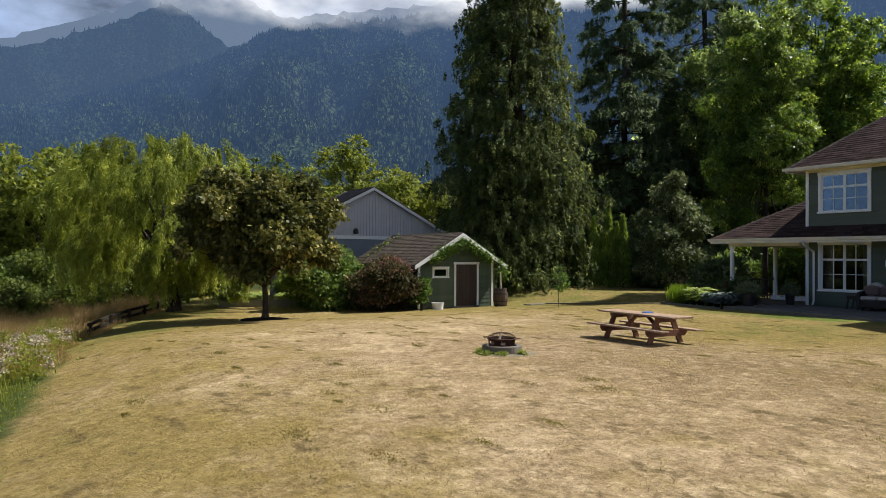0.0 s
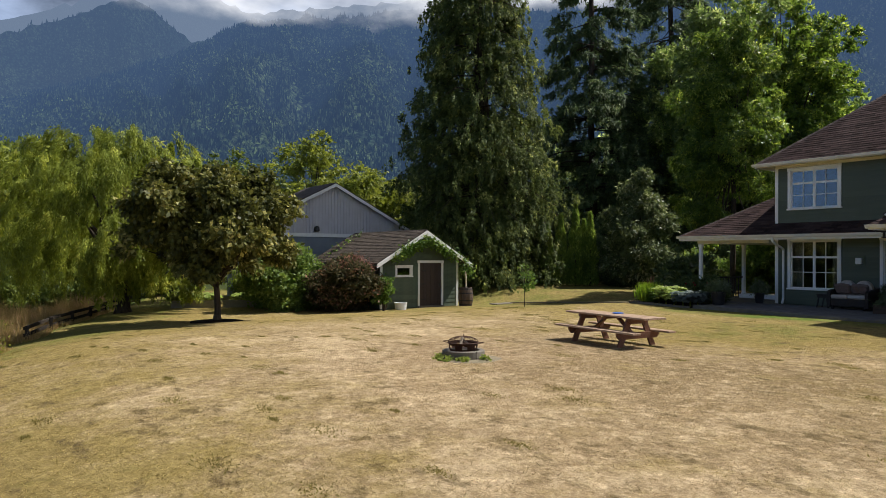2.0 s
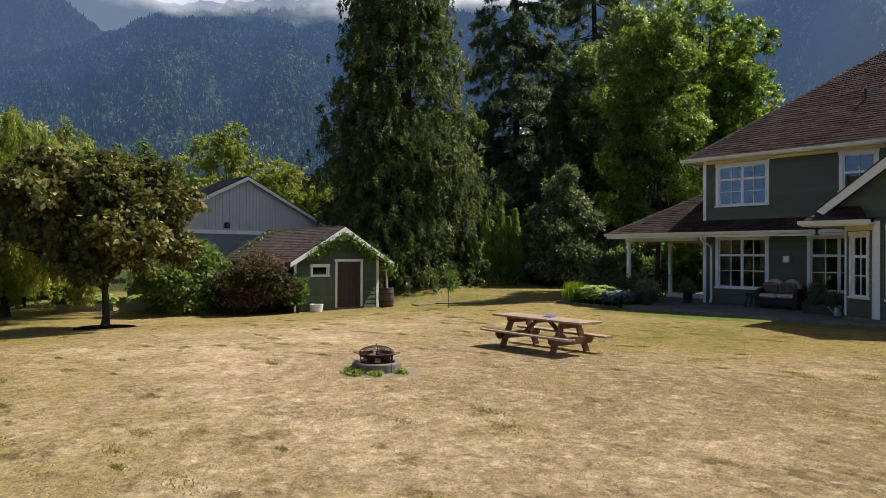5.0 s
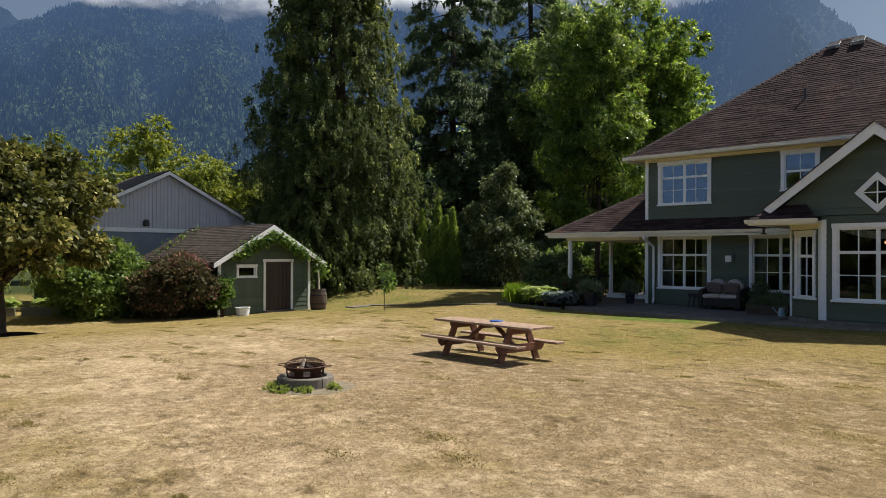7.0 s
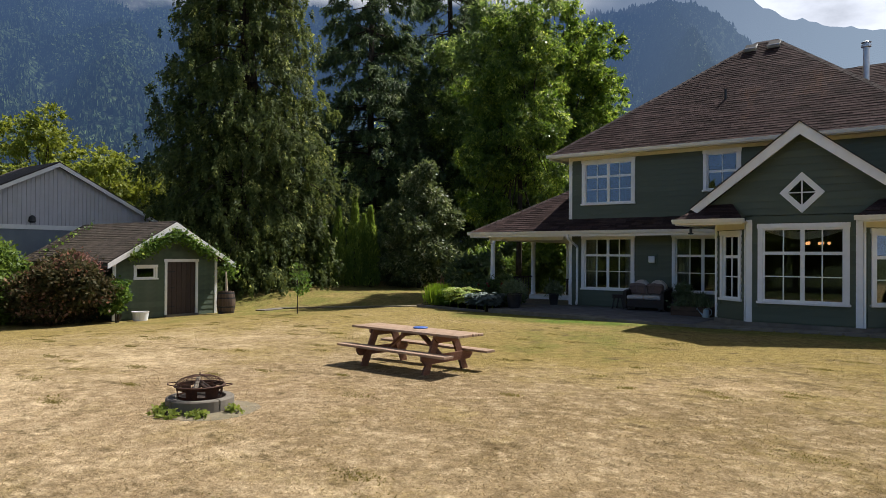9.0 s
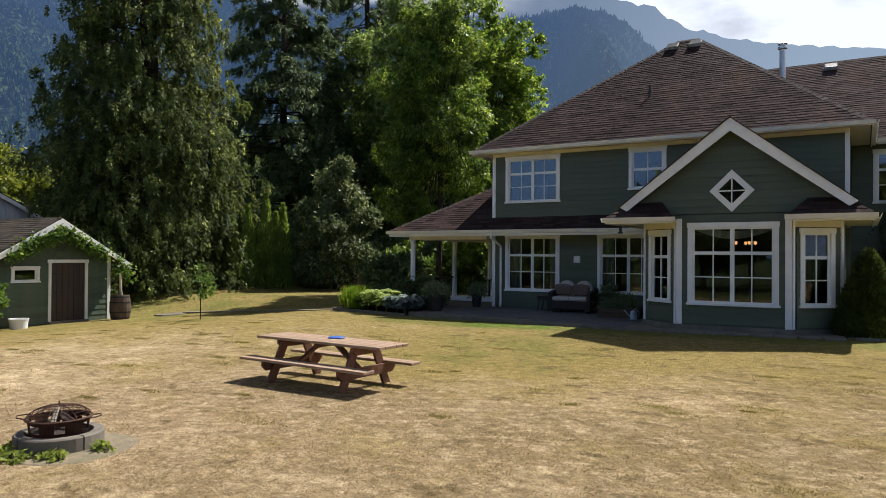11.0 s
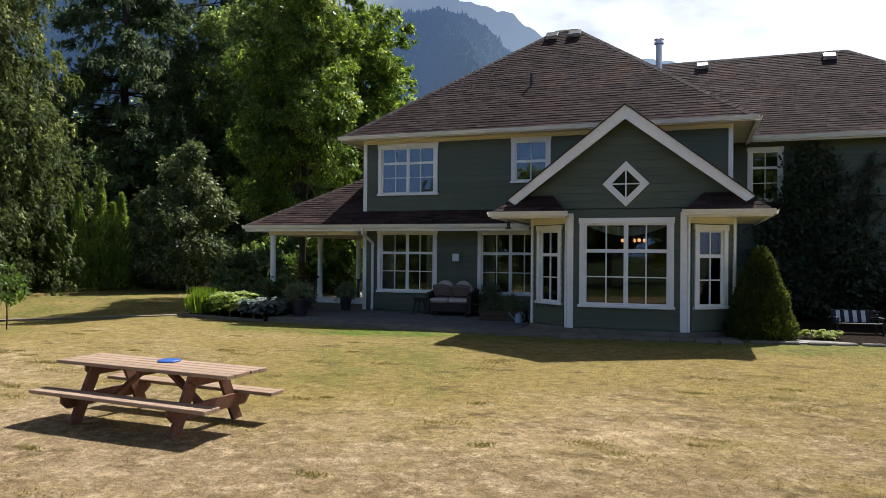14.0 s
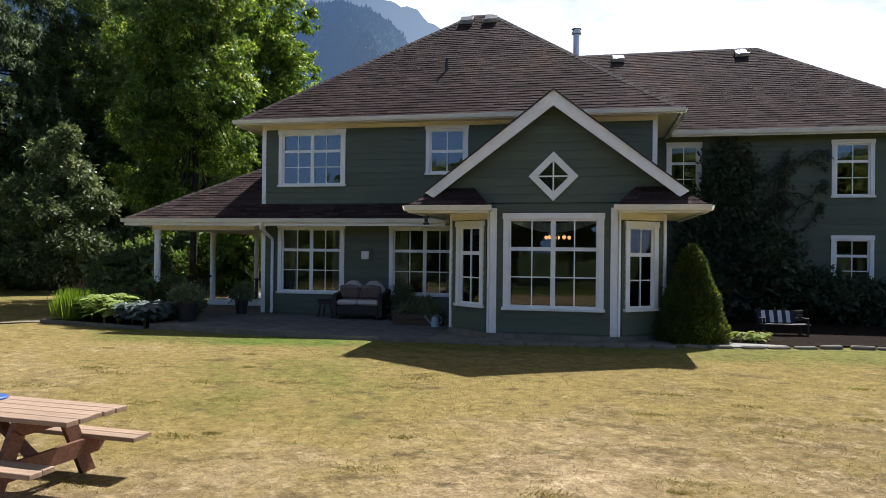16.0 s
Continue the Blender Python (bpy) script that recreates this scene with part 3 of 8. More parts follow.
    # small darker tufts and trodden specks
    a = blend(mask(noise_at(2.3, 8, 0.72, 0.6), 0.56, 0.64, 0.8), a, LAWN_TUFT)
    a = blend(mask(noise_at(6.5, 8, 0.78, 0.5), 0.55, 0.66, 0.5), a, LAWN_TUFT)
    # rough meadow beyond the mown edge and past the trees
    rim = calc("MULTIPLY_ADD", noise_at(0.6, 4), 1.2, edge_d)
    a = blend(span(rim, 0.25, 0.75, 1.0, 0.0), a, (0.06, 0.085, 0.02))
    a = blend(calc("SUBTRACT", 1.0, spot(5.0, -10.0, 36.0, 42.0)), a, (0.045, 0.06, 0.02))
    return a, noise_at, ramp, blend


LAWN_DRY, LAWN_STRAW = (0.252, 0.188, 0.104), (0.430, 0.330, 0.207)
LAWN_PALE, LAWN_BROWN = (0.630, 0.510, 0.342), (0.196, 0.143, 0.075)
LAWN_OLIVE, LAWN_GREEN, LAWN_TUFT = (0.250, 0.194, 0.064), (0.140, 0.152, 0.034), (0.125, 0.092, 0.042)


def lawn_material():
    m, n, l, p = material("sun_dried_lawn")
    a, noise_at, ramp, blend = lawn_colour(n, l)
    grain = ramp(noise_at(30, 8, 0.9, 0.6), 0.3, 0.7, (0.5, 0.47, 0.42), (1.5, 1.48, 1.46))
    a = blend(0.7, a, grain, "MULTIPLY")
    thatch = ramp(noise_at(7.0, 8, 0.8, 0.85, 5.0), 0.38, 0.62, (0.56, 0.53, 0.47), (1.40, 1.40, 1.40))
    a = blend(0.8, a, thatch, "MULTIPLY")
    l.new(a, p.inputs["Base Color"])
    p.inputs["Roughness"].default_value = 0.95
    p.inputs["Specular IOR Level"].default_value = 0.1
    bp = n.new("ShaderNodeBump")
    bp.inputs["Strength"].default_value = 0.7
    bp.inputs["Distance"].default_value = 0.045
    l.new(noise_at(20, 8, 0.75), bp.inputs["Height"])
    l.new(bp.outputs["Normal"], p.inputs["Normal"])
    return m


def lawn_blade_material(name, gain):
    """Blades that take the colour of the lawn they stand in, each a little different."""
    m, n, l, p = material(name)
    a, noise_at, ramp, blend = lawn_colour(n, l)
    geo = n.new("ShaderNodeNewGeometry")
    mr = n.new("ShaderNodeMapRange")
    mr.inputs["To Min"].default_value, mr.inputs["To Max"].default_value = 0.86 * gain, 1.25 * gain
    l.new(geo.outputs["Random Per Island"], mr.inputs["Value"])
    hs = n.new("ShaderNodeHueSaturation")
    l.new(mr.outputs["Result"], hs.inputs["Value"])
    l.new(a, hs.inputs["Color"])
    l.new(hs.outputs["Color"], p.inputs["Base Color"])
    p.inputs["Roughness"].default_value = 0.7
    p.inputs["Specular IOR Level"].default_value = 0.15
    tr = n.new("ShaderNodeBsdfTranslucent")
    l.new(hs.outputs["Color"], tr.inputs["Color"])
    mx = n.new("ShaderNodeMixShader")
    mx.inputs["Fac"].default_value = 0.5
    l.new(p.outputs["BSDF"], mx.inputs[1])
    l.new(tr.outputs["BSDF"], mx.inputs[2])
    l.new(mx.outputs["Shader"], n["Material Output"].inputs["Surface"])
    return m


M["lawn"] = lawn_material()
M["lawn_blade"] = lawn_blade_material("dry_lawn_blades", 1.4)


# ---- building helpers ----
def part(name, bm, mat, parent, label="", kind=""):
    me = bpy.data.meshes.new(name)
    bm.normal_update()
    bm.to_mesh(me)
    bm.free()
    me.materials.append(mat)
    ob = new(name, me)
    ob.parent = parent
    if label:
        ob["label"] = label
    if kind:
        ob["kind"] = kind
    return ob


def mesh_part(name, me, mat, parent, label="", kind=""):
    if not me.materials:
        me.materials.append(mat)
    ob = new(name, me)
    ob.parent = parent
    if label:
        ob["label"] = label
    if kind:
        ob["kind"] = kind
    return ob


def thing(name, label, category, group="", kind="", at=None):
    ob = new(name)
    ob.empty_display_size = 0.2
    if at is not None:
        ob.matrix_basis = at
    return tagged(ob, label, category, group, kind)


def solo(name, bm, mat, label, category="", kind="", group="", at=None):
    ob = part(name, bm, mat, None)
    if at is not None:
        ob.matrix_basis = at
    return tagged(ob, label, category, group, kind)


def box(bm, x0, x1, y0, y1, z0, z1, m=None, bevel=0.0):
    r = bmesh.ops.create_cube(bm, size=1.0, matrix=Matrix.LocRotScale(
        ((x0 + x1) / 2, (y0 + y1) / 2, (z0 + z1) / 2), None, (abs(x1 - x0), abs(y1 - y0), abs(z1 - z0))))
    vs = r["verts"]
    if bevel:
        es = list({e for v in vs for e in v.link_edges})
        b = bmesh.ops.bevel(bm, geom=es, offset=bevel, segments=1, affect="EDGES")
        vs = list({v for f in b["faces"] for v in f.verts} | {v for v in vs if v.is_valid})
    if m is not None:
        bmesh.ops.transform(bm, matrix=m, verts=vs)
    return bm


def newbox(*a, **k):
    return box(bmesh.new(), *a, **k)


def rod(bm, p, q, r0, r1=None, n=8):
    """A round bar from p to q."""
    p, q = Vector(p), Vector(q)
    r1 = r0 if r1 is None else r1
    d = q - p
    rot = d.to_track_quat("Z", "Y").to_matrix().to_4x4()
    bmesh.ops.create_cone(bm, cap_ends=True, segments=n, radius1=r0, radius2=r1, depth=d.length,
                          matrix=Matrix.Translation((p + q) / 2) @ rot)
    return bm


def lathe(bm, profile, n=20, at=(0, 0, 0)):
    """A turned shape from rows of radius and height."""
    rings = []
    for r, z in profile:
        rings.append([bm.verts.new((at[0] + r * math.cos(2 * math.pi * k / n), at[1] + r * math.sin(2 * math.pi * k / n), at[2] + z)) for k in range(n)])
    for a, b in zip(rings, rings[1:]):
        for k in range(n):
            bm.faces.new((a[k], a[(k + 1) % n], b[(k + 1) % n], b[k]))
    bm.faces.new(list(reversed(rings[0])))
    bm.faces.new(rings[-1])
    return bm


def prism(bm, pts, y0, y1):
    """A flat outline in x and z, extended from y0 to y1."""
    a = [bm.verts.new((x, y0, z)) for x, z in pts]
    b = [bm.verts.new((x, y1, z)) for x, z in pts]
    bm.faces.new(a)
    bm.faces.new(list(reversed(b)))
    for i in range(len(pts)):
        j = (i + 1) % len(pts)
        bm.faces.new((a[j], a[i], b[i], b[j]))
    bmesh.ops.recalc_face_normals(bm, faces=bm.faces)
    return bm


def slab(bm, pts, z0, z1):
    """A flat outline in x and y, extended from z0 to z1."""
    a = [bm.verts.new((x, y, z0)) for x, y in pts]
    b = [bm.verts.new((x, y, z1)) for x, y in pts]
    bm.faces.new(a)
    bm.faces.new(list(reversed(b)))
    for i in range(len(pts)):
        j = (i + 1) % len(pts)
        bm.faces.new((a[j], a[i], b[i], b[j]))
    bmesh.ops.recalc_face_normals(bm, faces=bm.faces)
    return bm


def beam(bm, p, q, w, h, up=(0, 0, 1)):
    """A board from p to q, w wide across and h deep along up."""
    p, q, up = Vector(p), Vector(q), Vector(up)
    d = (q - p).normalized()
    side = d.cross(up).normalized()
    top = side.cross(d).normalized()
    vs = []
    for c in (p, q):
        for s, t in ((-1, -1), (1, -1), (1, 1), (-1, 1)):
            vs.append(bm.verts.new(c + side * (s * w / 2) + top * (t * h / 2)))
    for f in ((0, 1, 2, 3), (7, 6, 5, 4), (0, 4, 5, 1), (1, 5, 6, 2), (2, 6, 7, 3), (3, 7, 4, 0)):
        bm.faces.new([vs[i] for i in f])
    bmesh.ops.recalc_face_normals(bm, faces=bm.faces)
    return bm


def quads(name, verts):
    """A mesh of loose quads from an array of (n, 4, 3) corners."""
    v = np.ascontiguousarray(verts.reshape(-1, 3), dtype=np.float32)
    n = len(v) // 4
    me = bpy.data.meshes.new(name)
    me.vertices.add(len(v))
    me.vertices.foreach_set("co", v.ravel())
    me.loops.add(4 * n)
    me.loops.foreach_set("vertex_index", np.arange(4 * n, dtype=np.int32))
    me.polygons.add(n)
    me.polygons.foreach_set("loop_start", np.arange(0, 4 * n, 4, dtype=np.int32))
    me.update(calc_edges=True)
    return me


def unit(a):
    return a / np.maximum(np.linalg.norm(a, axis=-1, keepdims=True), 1e-9)


def leaf_mesh(name, p, d, length, width, face=None):
    """Pointed leaves at p along d, turned towards face where it is given."""
    n = len(p)
    d = unit(d)
    side = unit(np.cross(d, RNG.normal(size=(n, 3)) * 0.75 + np.array((0, 0, 0.7)) if face is None else face))
    length = np.broadcast_to(length, n)[:, None]
    width = np.broadcast_to(width, n)[:, None]
    mid = p + d * length * 0.45
    return quads(name, np.stack([p, mid + side * width / 2, p + d * length, mid - side * width / 2], 1))


def tri_leaves(name, p, d, length, width, face=None):
    """Slim pointed blades or sprays, one triangle each."""
    n = len(p)
    d = unit(d)
    side = unit(np.cross(d, RNG.normal(size=(n, 3)) * 0.75 + np.array((0, 0, 0.5)) if face is None else face))
    length = np.broadcast_to(length, n)[:, None]
    width = np.broadcast_to(width, n)[:, None]
    v = np.stack([p - side * width / 2, p + side * width / 2, p + d * length], 1).reshape(-1, 3).astype(np.float32)
    me = bpy.data.meshes.new(name)
    me.vertices.add(3 * n)
    me.vertices.foreach_set("co", v.ravel())
    me.loops.add(3 * n)
    me.loops.foreach_set("vertex_index", np.arange(3 * n, dtype=np.int32))
    me.polygons.add(n)
    me.polygons.foreach_set("loop_start", np.arange(0, 3 * n, 3, dtype=np.int32))
    me.update(calc_edges=True)
    return me


def ball_points(n, centre, radii, shell=0.55):
    """Points in an ellipsoid, most of them in its outer part."""
    v = unit(RNG.normal(size=(n, 3)))
    r = (shell ** 3 + RNG.random(n) * (1 - shell ** 3)) ** (1 / 3)
    return v * r[:, None] * np.asarray(radii) + np.asarray(centre), v


def clumpy_leaves(name, blobs, clumps, per, size, leaf, wide, droop=0.25, shell=0.6, light=False):
    """A crown: clumps of leaves over several uneven lobes, the leaves of one clump facing much the same way."""
    vol = np.array([b[1][0] * b[1][1] * b[1][2] for b in blobs]) ** 0.67
    share = RNG.choice(len(blobs), clumps, p=vol / vol.sum())
    cs, vs = [], []
    for k, (c, r) in enumerate(blobs):
        q, v = ball_points(int((share == k).sum()), c, r, shell)
        cs.append(q)
        vs.append(v)
    cs, vs = np.concatenate(cs), np.concatenate(vs)
    s = size * RNG.uniform(0.5, 1.3, (len(cs), 1, 1))
    p = cs[:, None] + RNG.normal(size=(len(cs), per, 3)) * s * (0.5, 0.5, 0.34)
    d = vs[:, None] * 0.7 + RNG.normal(size=p.shape) * 0.7 + np.array((0, 0, -droop))
    face = unit(vs * 0.8 + np.array((0, 0, 0.6)) + RNG.normal(size=vs.shape) * 0.4)[:, None] + RNG.normal(size=p.shape) * 0.62
    p, d, face = p.reshape(-1, 3), d.reshape(-1, 3), face.reshape(-1, 3)
    make = tri_leaves if light else leaf_mesh
    return make(name, p, d, leaf * RNG.uniform(0.6, 1.25, len(p)), wide * RNG.uniform(0.7, 1.2, len(p)), face)


def limb_chain(bm, p, q, r0, r1, bends=4, sway=0.2, n=7):
    p, q = Vector(p), Vector(q)
    pts = [p]
    for k in range(1, bends + 1):
        t = k / bends
        j = Vector(RNG.normal(size=3)) * sway * (1 if k < bends else 0)
        pts.append(p.lerp(q, t) + j)
    for k in range(bends):
        a, b = r0 + (r1 - r0) * k / bends, r0 + (r1 - r0) * (k + 1) / bends
        rod(bm, pts[k], pts[k + 1], a, b, n)
    return bm


def edge_y(x):
    """The mown edge of the lawn: a long side, and a corner that turns along the fence."""
    return np.maximum(-23.3 - 0.13 * (x + 7.9), -22.6 - 0.43 * (x + 12.1))


def ground_z(x, y):
    xc = min(max(x, -26.0), 7.0)
    yc = min(max(y, -32.0), -4.0)
    inside = max(y, -40.0) - float(edge_y(min(max(x, -26.0), 20.0)))
    off = min(max(0.0, -inside), 4.0)
    # the lawn rolls over into a bank along its edge
    roll = min(max(0.0, 3.6 - inside), 3.6)
    bank = (0.012 + 0.015 * min(max((x + 16.0) / 5.0, 0.0), 1.0)) * roll * roll * min(max((12.0 - x) / 6.0, 0.0), 1.0)
    back = min(max((y + 3.6) / 6.0, 0.0), 1.0)
    back = back * back * (3 - 2 * back)
    fall = 0.012 * (7.0 - max(xc, -5.0)) + 0.065 * min(max(0.0, -5.0 - xc), 8.2)
    dip = 0.05 * math.exp(-((x - 3.2) ** 2 + (y + 12.0) ** 2) / 12.0)
    return -dip - bank - 0.2 * off - 0.03 - fall * (1 - 0.92 * back * min(max((x + 30) / 10, 0.0), 1.0)) + 0.012 * (yc + 4.0)


def lawn_z(x, y):
    """The lawn's height with its small bumps."""
    return ground_z(x, y) + 0.02 * noise.noise((x * 0.35, y * 0.35, 0)) + 0.006 * noise.noise((x * 1.3, y * 1.3, 3))


def G(x, y, dz=0.0, rz=0.0):
    return pose(x, y, ground_z(x, y) + dz, 0, 0, rz)


# ---- ground ----
def ground_sheet():
    def lines(lo, hi, step, far):
        inner = list(np.arange(lo, hi + 0.01, step))
        out, s = [], step
        v = hi
        while v < far:
            s *= 1.5
            v += s
            out.append(v)
        low, v, s = [], lo, step
        while v > -far:
            s *= 1.5
            v -= s
            low.append(v)
        return list(reversed(low)) + inner + out
    xs, ys = lines(-32, 26, 0.5, 3200), lines(-34, 22, 0.5, 3200)
    bm = bmesh.new()
    grid = []
    for x in xs:
        row = []
        for y in ys:
            z = ground_z(x, y)
            if -32 < x < 26 and -34 < y < 22:
                z = lawn_z(x, y)
            row.append(bm.verts.new((x, y, z)))
        grid.append(row)
    for i in range(len(xs) - 1):
        for j in range(len(ys) - 1):
            bm.faces.new((grid[i][j], grid[i + 1][j], grid[i + 1][j + 1], grid[i][j + 1]))
    for f in bm.faces:
        f.smooth = True
    solo("ground", bm, M["lawn"], "sun-dried straw-coloured lawn with greener patches", "lawn", "structure")


ground_sheet()


# ---- mountains ----
def ridge(name, crest, near, far, mat, label, seed, rough=0.34, cols=420, rows=46):
    az = np.array([a for a, e in crest], float)
    el = np.array([e for a, e in crest], float)
    order = np.argsort(az)
    az, el = az[order], el[order]
    bm = bmesh.new()
    grid = []
    for i in range(cols + 1):
        a = az[0] + (az[-1] - az[0]) * i / cols
        top = math.tan(radians(float(np.interp(a, az, el)))) * far
        row = []
        for j in range(rows + 1):
            t = j / rows
            rr = near + (far - near) * t
            x, y = -math.sin(radians(a)) * rr, math.cos(radians(a)) * rr
            gully = abs(noise.noise((a * 0.11 + seed, t * 1.4, seed))) + 0.5 * abs(noise.noise((a * 0.31, t * 3.1, seed + 4)))
            z = top * (t ** 0.9) * (1 - rough * gully * 4 * t * (1 - t)) * (1 + 0.02 * noise.noise((a * 1.4, t * 9, seed)))
            z += 8 * noise.noise((x * 0.02, y * 0.02, seed)) * min(1, t * 4) - 2
            row.append(bm.verts.new((x, y, z)))
        grid.append(row)
    for i in range(cols):
        for j in range(rows):
            bm.faces.new((grid[i][j], grid[i][j + 1], grid[i + 1][j + 1], grid[i + 1][j]))
    for f in bm.faces:
        f.smooth = True
    return solo(name, bm, mat, label, "mountain", "structure")


NEAR_CREST = [(120, 7), (104, 8.5), (97, 9.4), (88, 11), (82, 13.0), (78.4, 14.7), (75.6, 16.1), (71.7, 18.2), (66.8, 18.6), (62.3, 19.1), (57.7, 19.7), (48, 20.3), (36, 20.1),
              (27.5, 19.1), (23, 19.2), (19.7, 19.5), (17.5, 19.1), (16.1, 18.4), (15.1, 17.3), (13.8, 16.0), (12.4, 12.5), (10, 9), (0, 7), (-20, 6), (-45, 5)]
MID_CREST = [(125, 11), (104, 12.4), (97, 13.2), (90.6, 14.2), (88.9, 14.8), (86.8, 15.7), (83, 17.4), (80.5, 18.8), (78.8, 18.0), (77, 16.6), (74, 15.4), (66, 15), (58, 15), (50, 15), (40, 13)]
FAR_CREST = [(125, 12), (100, 13.2), (91, 14.6), (84, 17.6), (79.5, 20.3), (77, 20.8), (74.5, 19.5), (72, 18.4), (66, 19.2), (50, 21.0), (25, 20.6), (19, 20.2), (17, 19.7), (16.1, 19.5), (14.3, 19.1), (13.1, 18.2), (11.5, 17.2),
             (8.5, 16.3), (5.7, 15.6), (-2.7, 14.1), (-12, 12.4), (-30, 10.5), (-60, 9)]
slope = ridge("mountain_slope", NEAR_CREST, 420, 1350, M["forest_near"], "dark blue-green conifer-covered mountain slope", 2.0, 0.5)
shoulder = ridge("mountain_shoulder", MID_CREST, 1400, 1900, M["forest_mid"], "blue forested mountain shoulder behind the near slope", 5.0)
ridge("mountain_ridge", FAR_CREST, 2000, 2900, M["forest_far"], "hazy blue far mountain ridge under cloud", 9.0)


def slope_forest(hill, count, leafy, mat, label, lo, hi, skip):
    """Trees over a mountainside: slim conifers, or the rounder crowns that fill the patches between them."""
    me = hill.data
    co = np.empty(len(me.vertices) * 3, np.float32)
    me.vertices.foreach_get("co", co)
    co = co.reshape(421, 47, 3)
    i = RNG.integers(skip, 420, count * 2)
    j = np.minimum(45, (RNG.random(count * 2) ** 0.8 * 46).astype(int))
    fu, fv = RNG.random((count * 2, 1)), RNG.random((count * 2, 1))
    p = (co[i, j] * (1 - fu) + co[i + 1, j] * fu) * (1 - fv) + (co[i, j + 1] * (1 - fu) + co[i + 1, j + 1] * fu) * fv
    x, y, z = p[:, 0] * 0.013, p[:, 1] * 0.013, p[:, 2] * 0.02
    patch = np.sin(x * 1.7 + 2 * np.sin(z * 1.3)) + np.sin(y * 2.3 + 1.7 * np.sin(x * 0.9 + z)) + 0.8 * np.sin(z * 2.9 + x * 1.1) + RNG.normal(size=len(p)) * 0.6
    p = p[patch > 0.2 if leafy else patch < 0.9][:count]
    n = len(p)
    far = np.linalg.norm(p[:, :2], axis=1)
    h = RNG.uniform(lo, hi, n)[:, None] * (0.75 + far[:, None] / 3000)
    w = h * (RNG.uniform(0.36, 0.6, (n, 1)) if leafy else RNG.uniform(0.2, 0.32, (n, 1)))
    a = RNG.random(n) * 6.28
    up = np.array((0, 0, 1.0))
    top = p + up * h + (RNG.normal(size=(n, 3)) * w * 0.25 if leafy else 0)
    foot = p + up * h * (0.3 if leafy else 0.0)
    q = []
    for k in range(3):
        b0, b1 = a + k * 2.094, a + (k + 1) * 2.094
        v0 = foot + np.stack([np.cos(b0), np.sin(b0), 0 * b0], 1) * w
        v1 = foot + np.stack([np.cos(b1), np.sin(b1), 0 * b1], 1) * w
        q.append(np.stack([v0, v1, top], 1))
    me = bpy.data.meshes.new("mountain_forest")
    v = np.stack(q, 1).reshape(-1, 3).astype(np.float32)
    me.vertices.add(len(v))
    me.vertices.foreach_set("co", v.ravel())
    me.loops.add(len(v))
    me.loops.foreach_set("vertex_index", np.arange(len(v), dtype=np.int32))
    me.polygons.add(len(v) // 3)
    me.polygons.foreach_set("loop_start", np.arange(0, len(v), 3, dtype=np.int32))
    me.update(calc_edges=True)
    tagged(mesh_part("mountain_forest", me, M[mat], None), label, "forest", kind="stuff")


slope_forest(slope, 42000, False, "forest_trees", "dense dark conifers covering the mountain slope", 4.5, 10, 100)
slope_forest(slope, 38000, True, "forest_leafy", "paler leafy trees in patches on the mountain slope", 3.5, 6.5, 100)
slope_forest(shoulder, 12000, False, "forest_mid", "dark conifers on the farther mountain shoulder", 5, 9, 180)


def cloud_bank():
    """A curved sheet of cloud that hangs at the crest."""
    bm = bmesh.new()
    rows = []
    for k in range(61):
        a = radians(18 + 102 * k / 60)
        r = 1290
        rows.append([bm.verts.new((-math.sin(a) * r, math.cos(a) * r, z)) for z in (380, 480, 620, 800)])
    for a, b in zip(rows, rows[1:]):
        for j in range(3):
            bm.faces.new((a[j], b[j], b[j + 1], a[j + 1]))
    solo("cloud_bank", bm, M["cloud"], "white cloud hanging along the mountain crest", "cloud", "structure").visible_shadow = False


cloud_bank()

# ---- house ----
house = thing("house", "two-storey dark green clapboard house with white trim and brown shingle roof", "house")

COURSE = 0.165
BOARDS = {}


def board(parent, m, u0, u1, v0, v1, z0, z1, mat):
    """One clapboard: from u0..u1 at its foot to v0..v1 at its head."""
    key = (round(u1 - u0, 2), round(v0 - u0, 2), round(v1 - u0, 2), round(z1 - z0, 3), mat.name)
    if key not in BOARDS:
        L, a, b, h = key[0], key[1], key[2], key[3]
        vs = [(0, -0.022, 0), (L, -0.022, 0), (b, -0.006, h), (a, -0.006, h), (0, 0.004, 0), (L, 0.004, 0), (b, 0.004, h), (a, 0.004, h)]
        me = bpy.data.meshes.new("siding_board")
        me.from_pydata(vs, [], [(0, 1, 2, 3), (5, 4, 7, 6), (4, 5, 1, 0), (3, 2, 6, 7), (4, 0, 3, 7), (1, 5, 6, 2)])
        me.materials.append(mat)
        BOARDS[key] = me
    ob = new("siding_board", BOARDS[key])
    ob.parent = parent
    ob.matrix_basis = m @ Matrix.Translation((u0, 0, z0))
    return ob


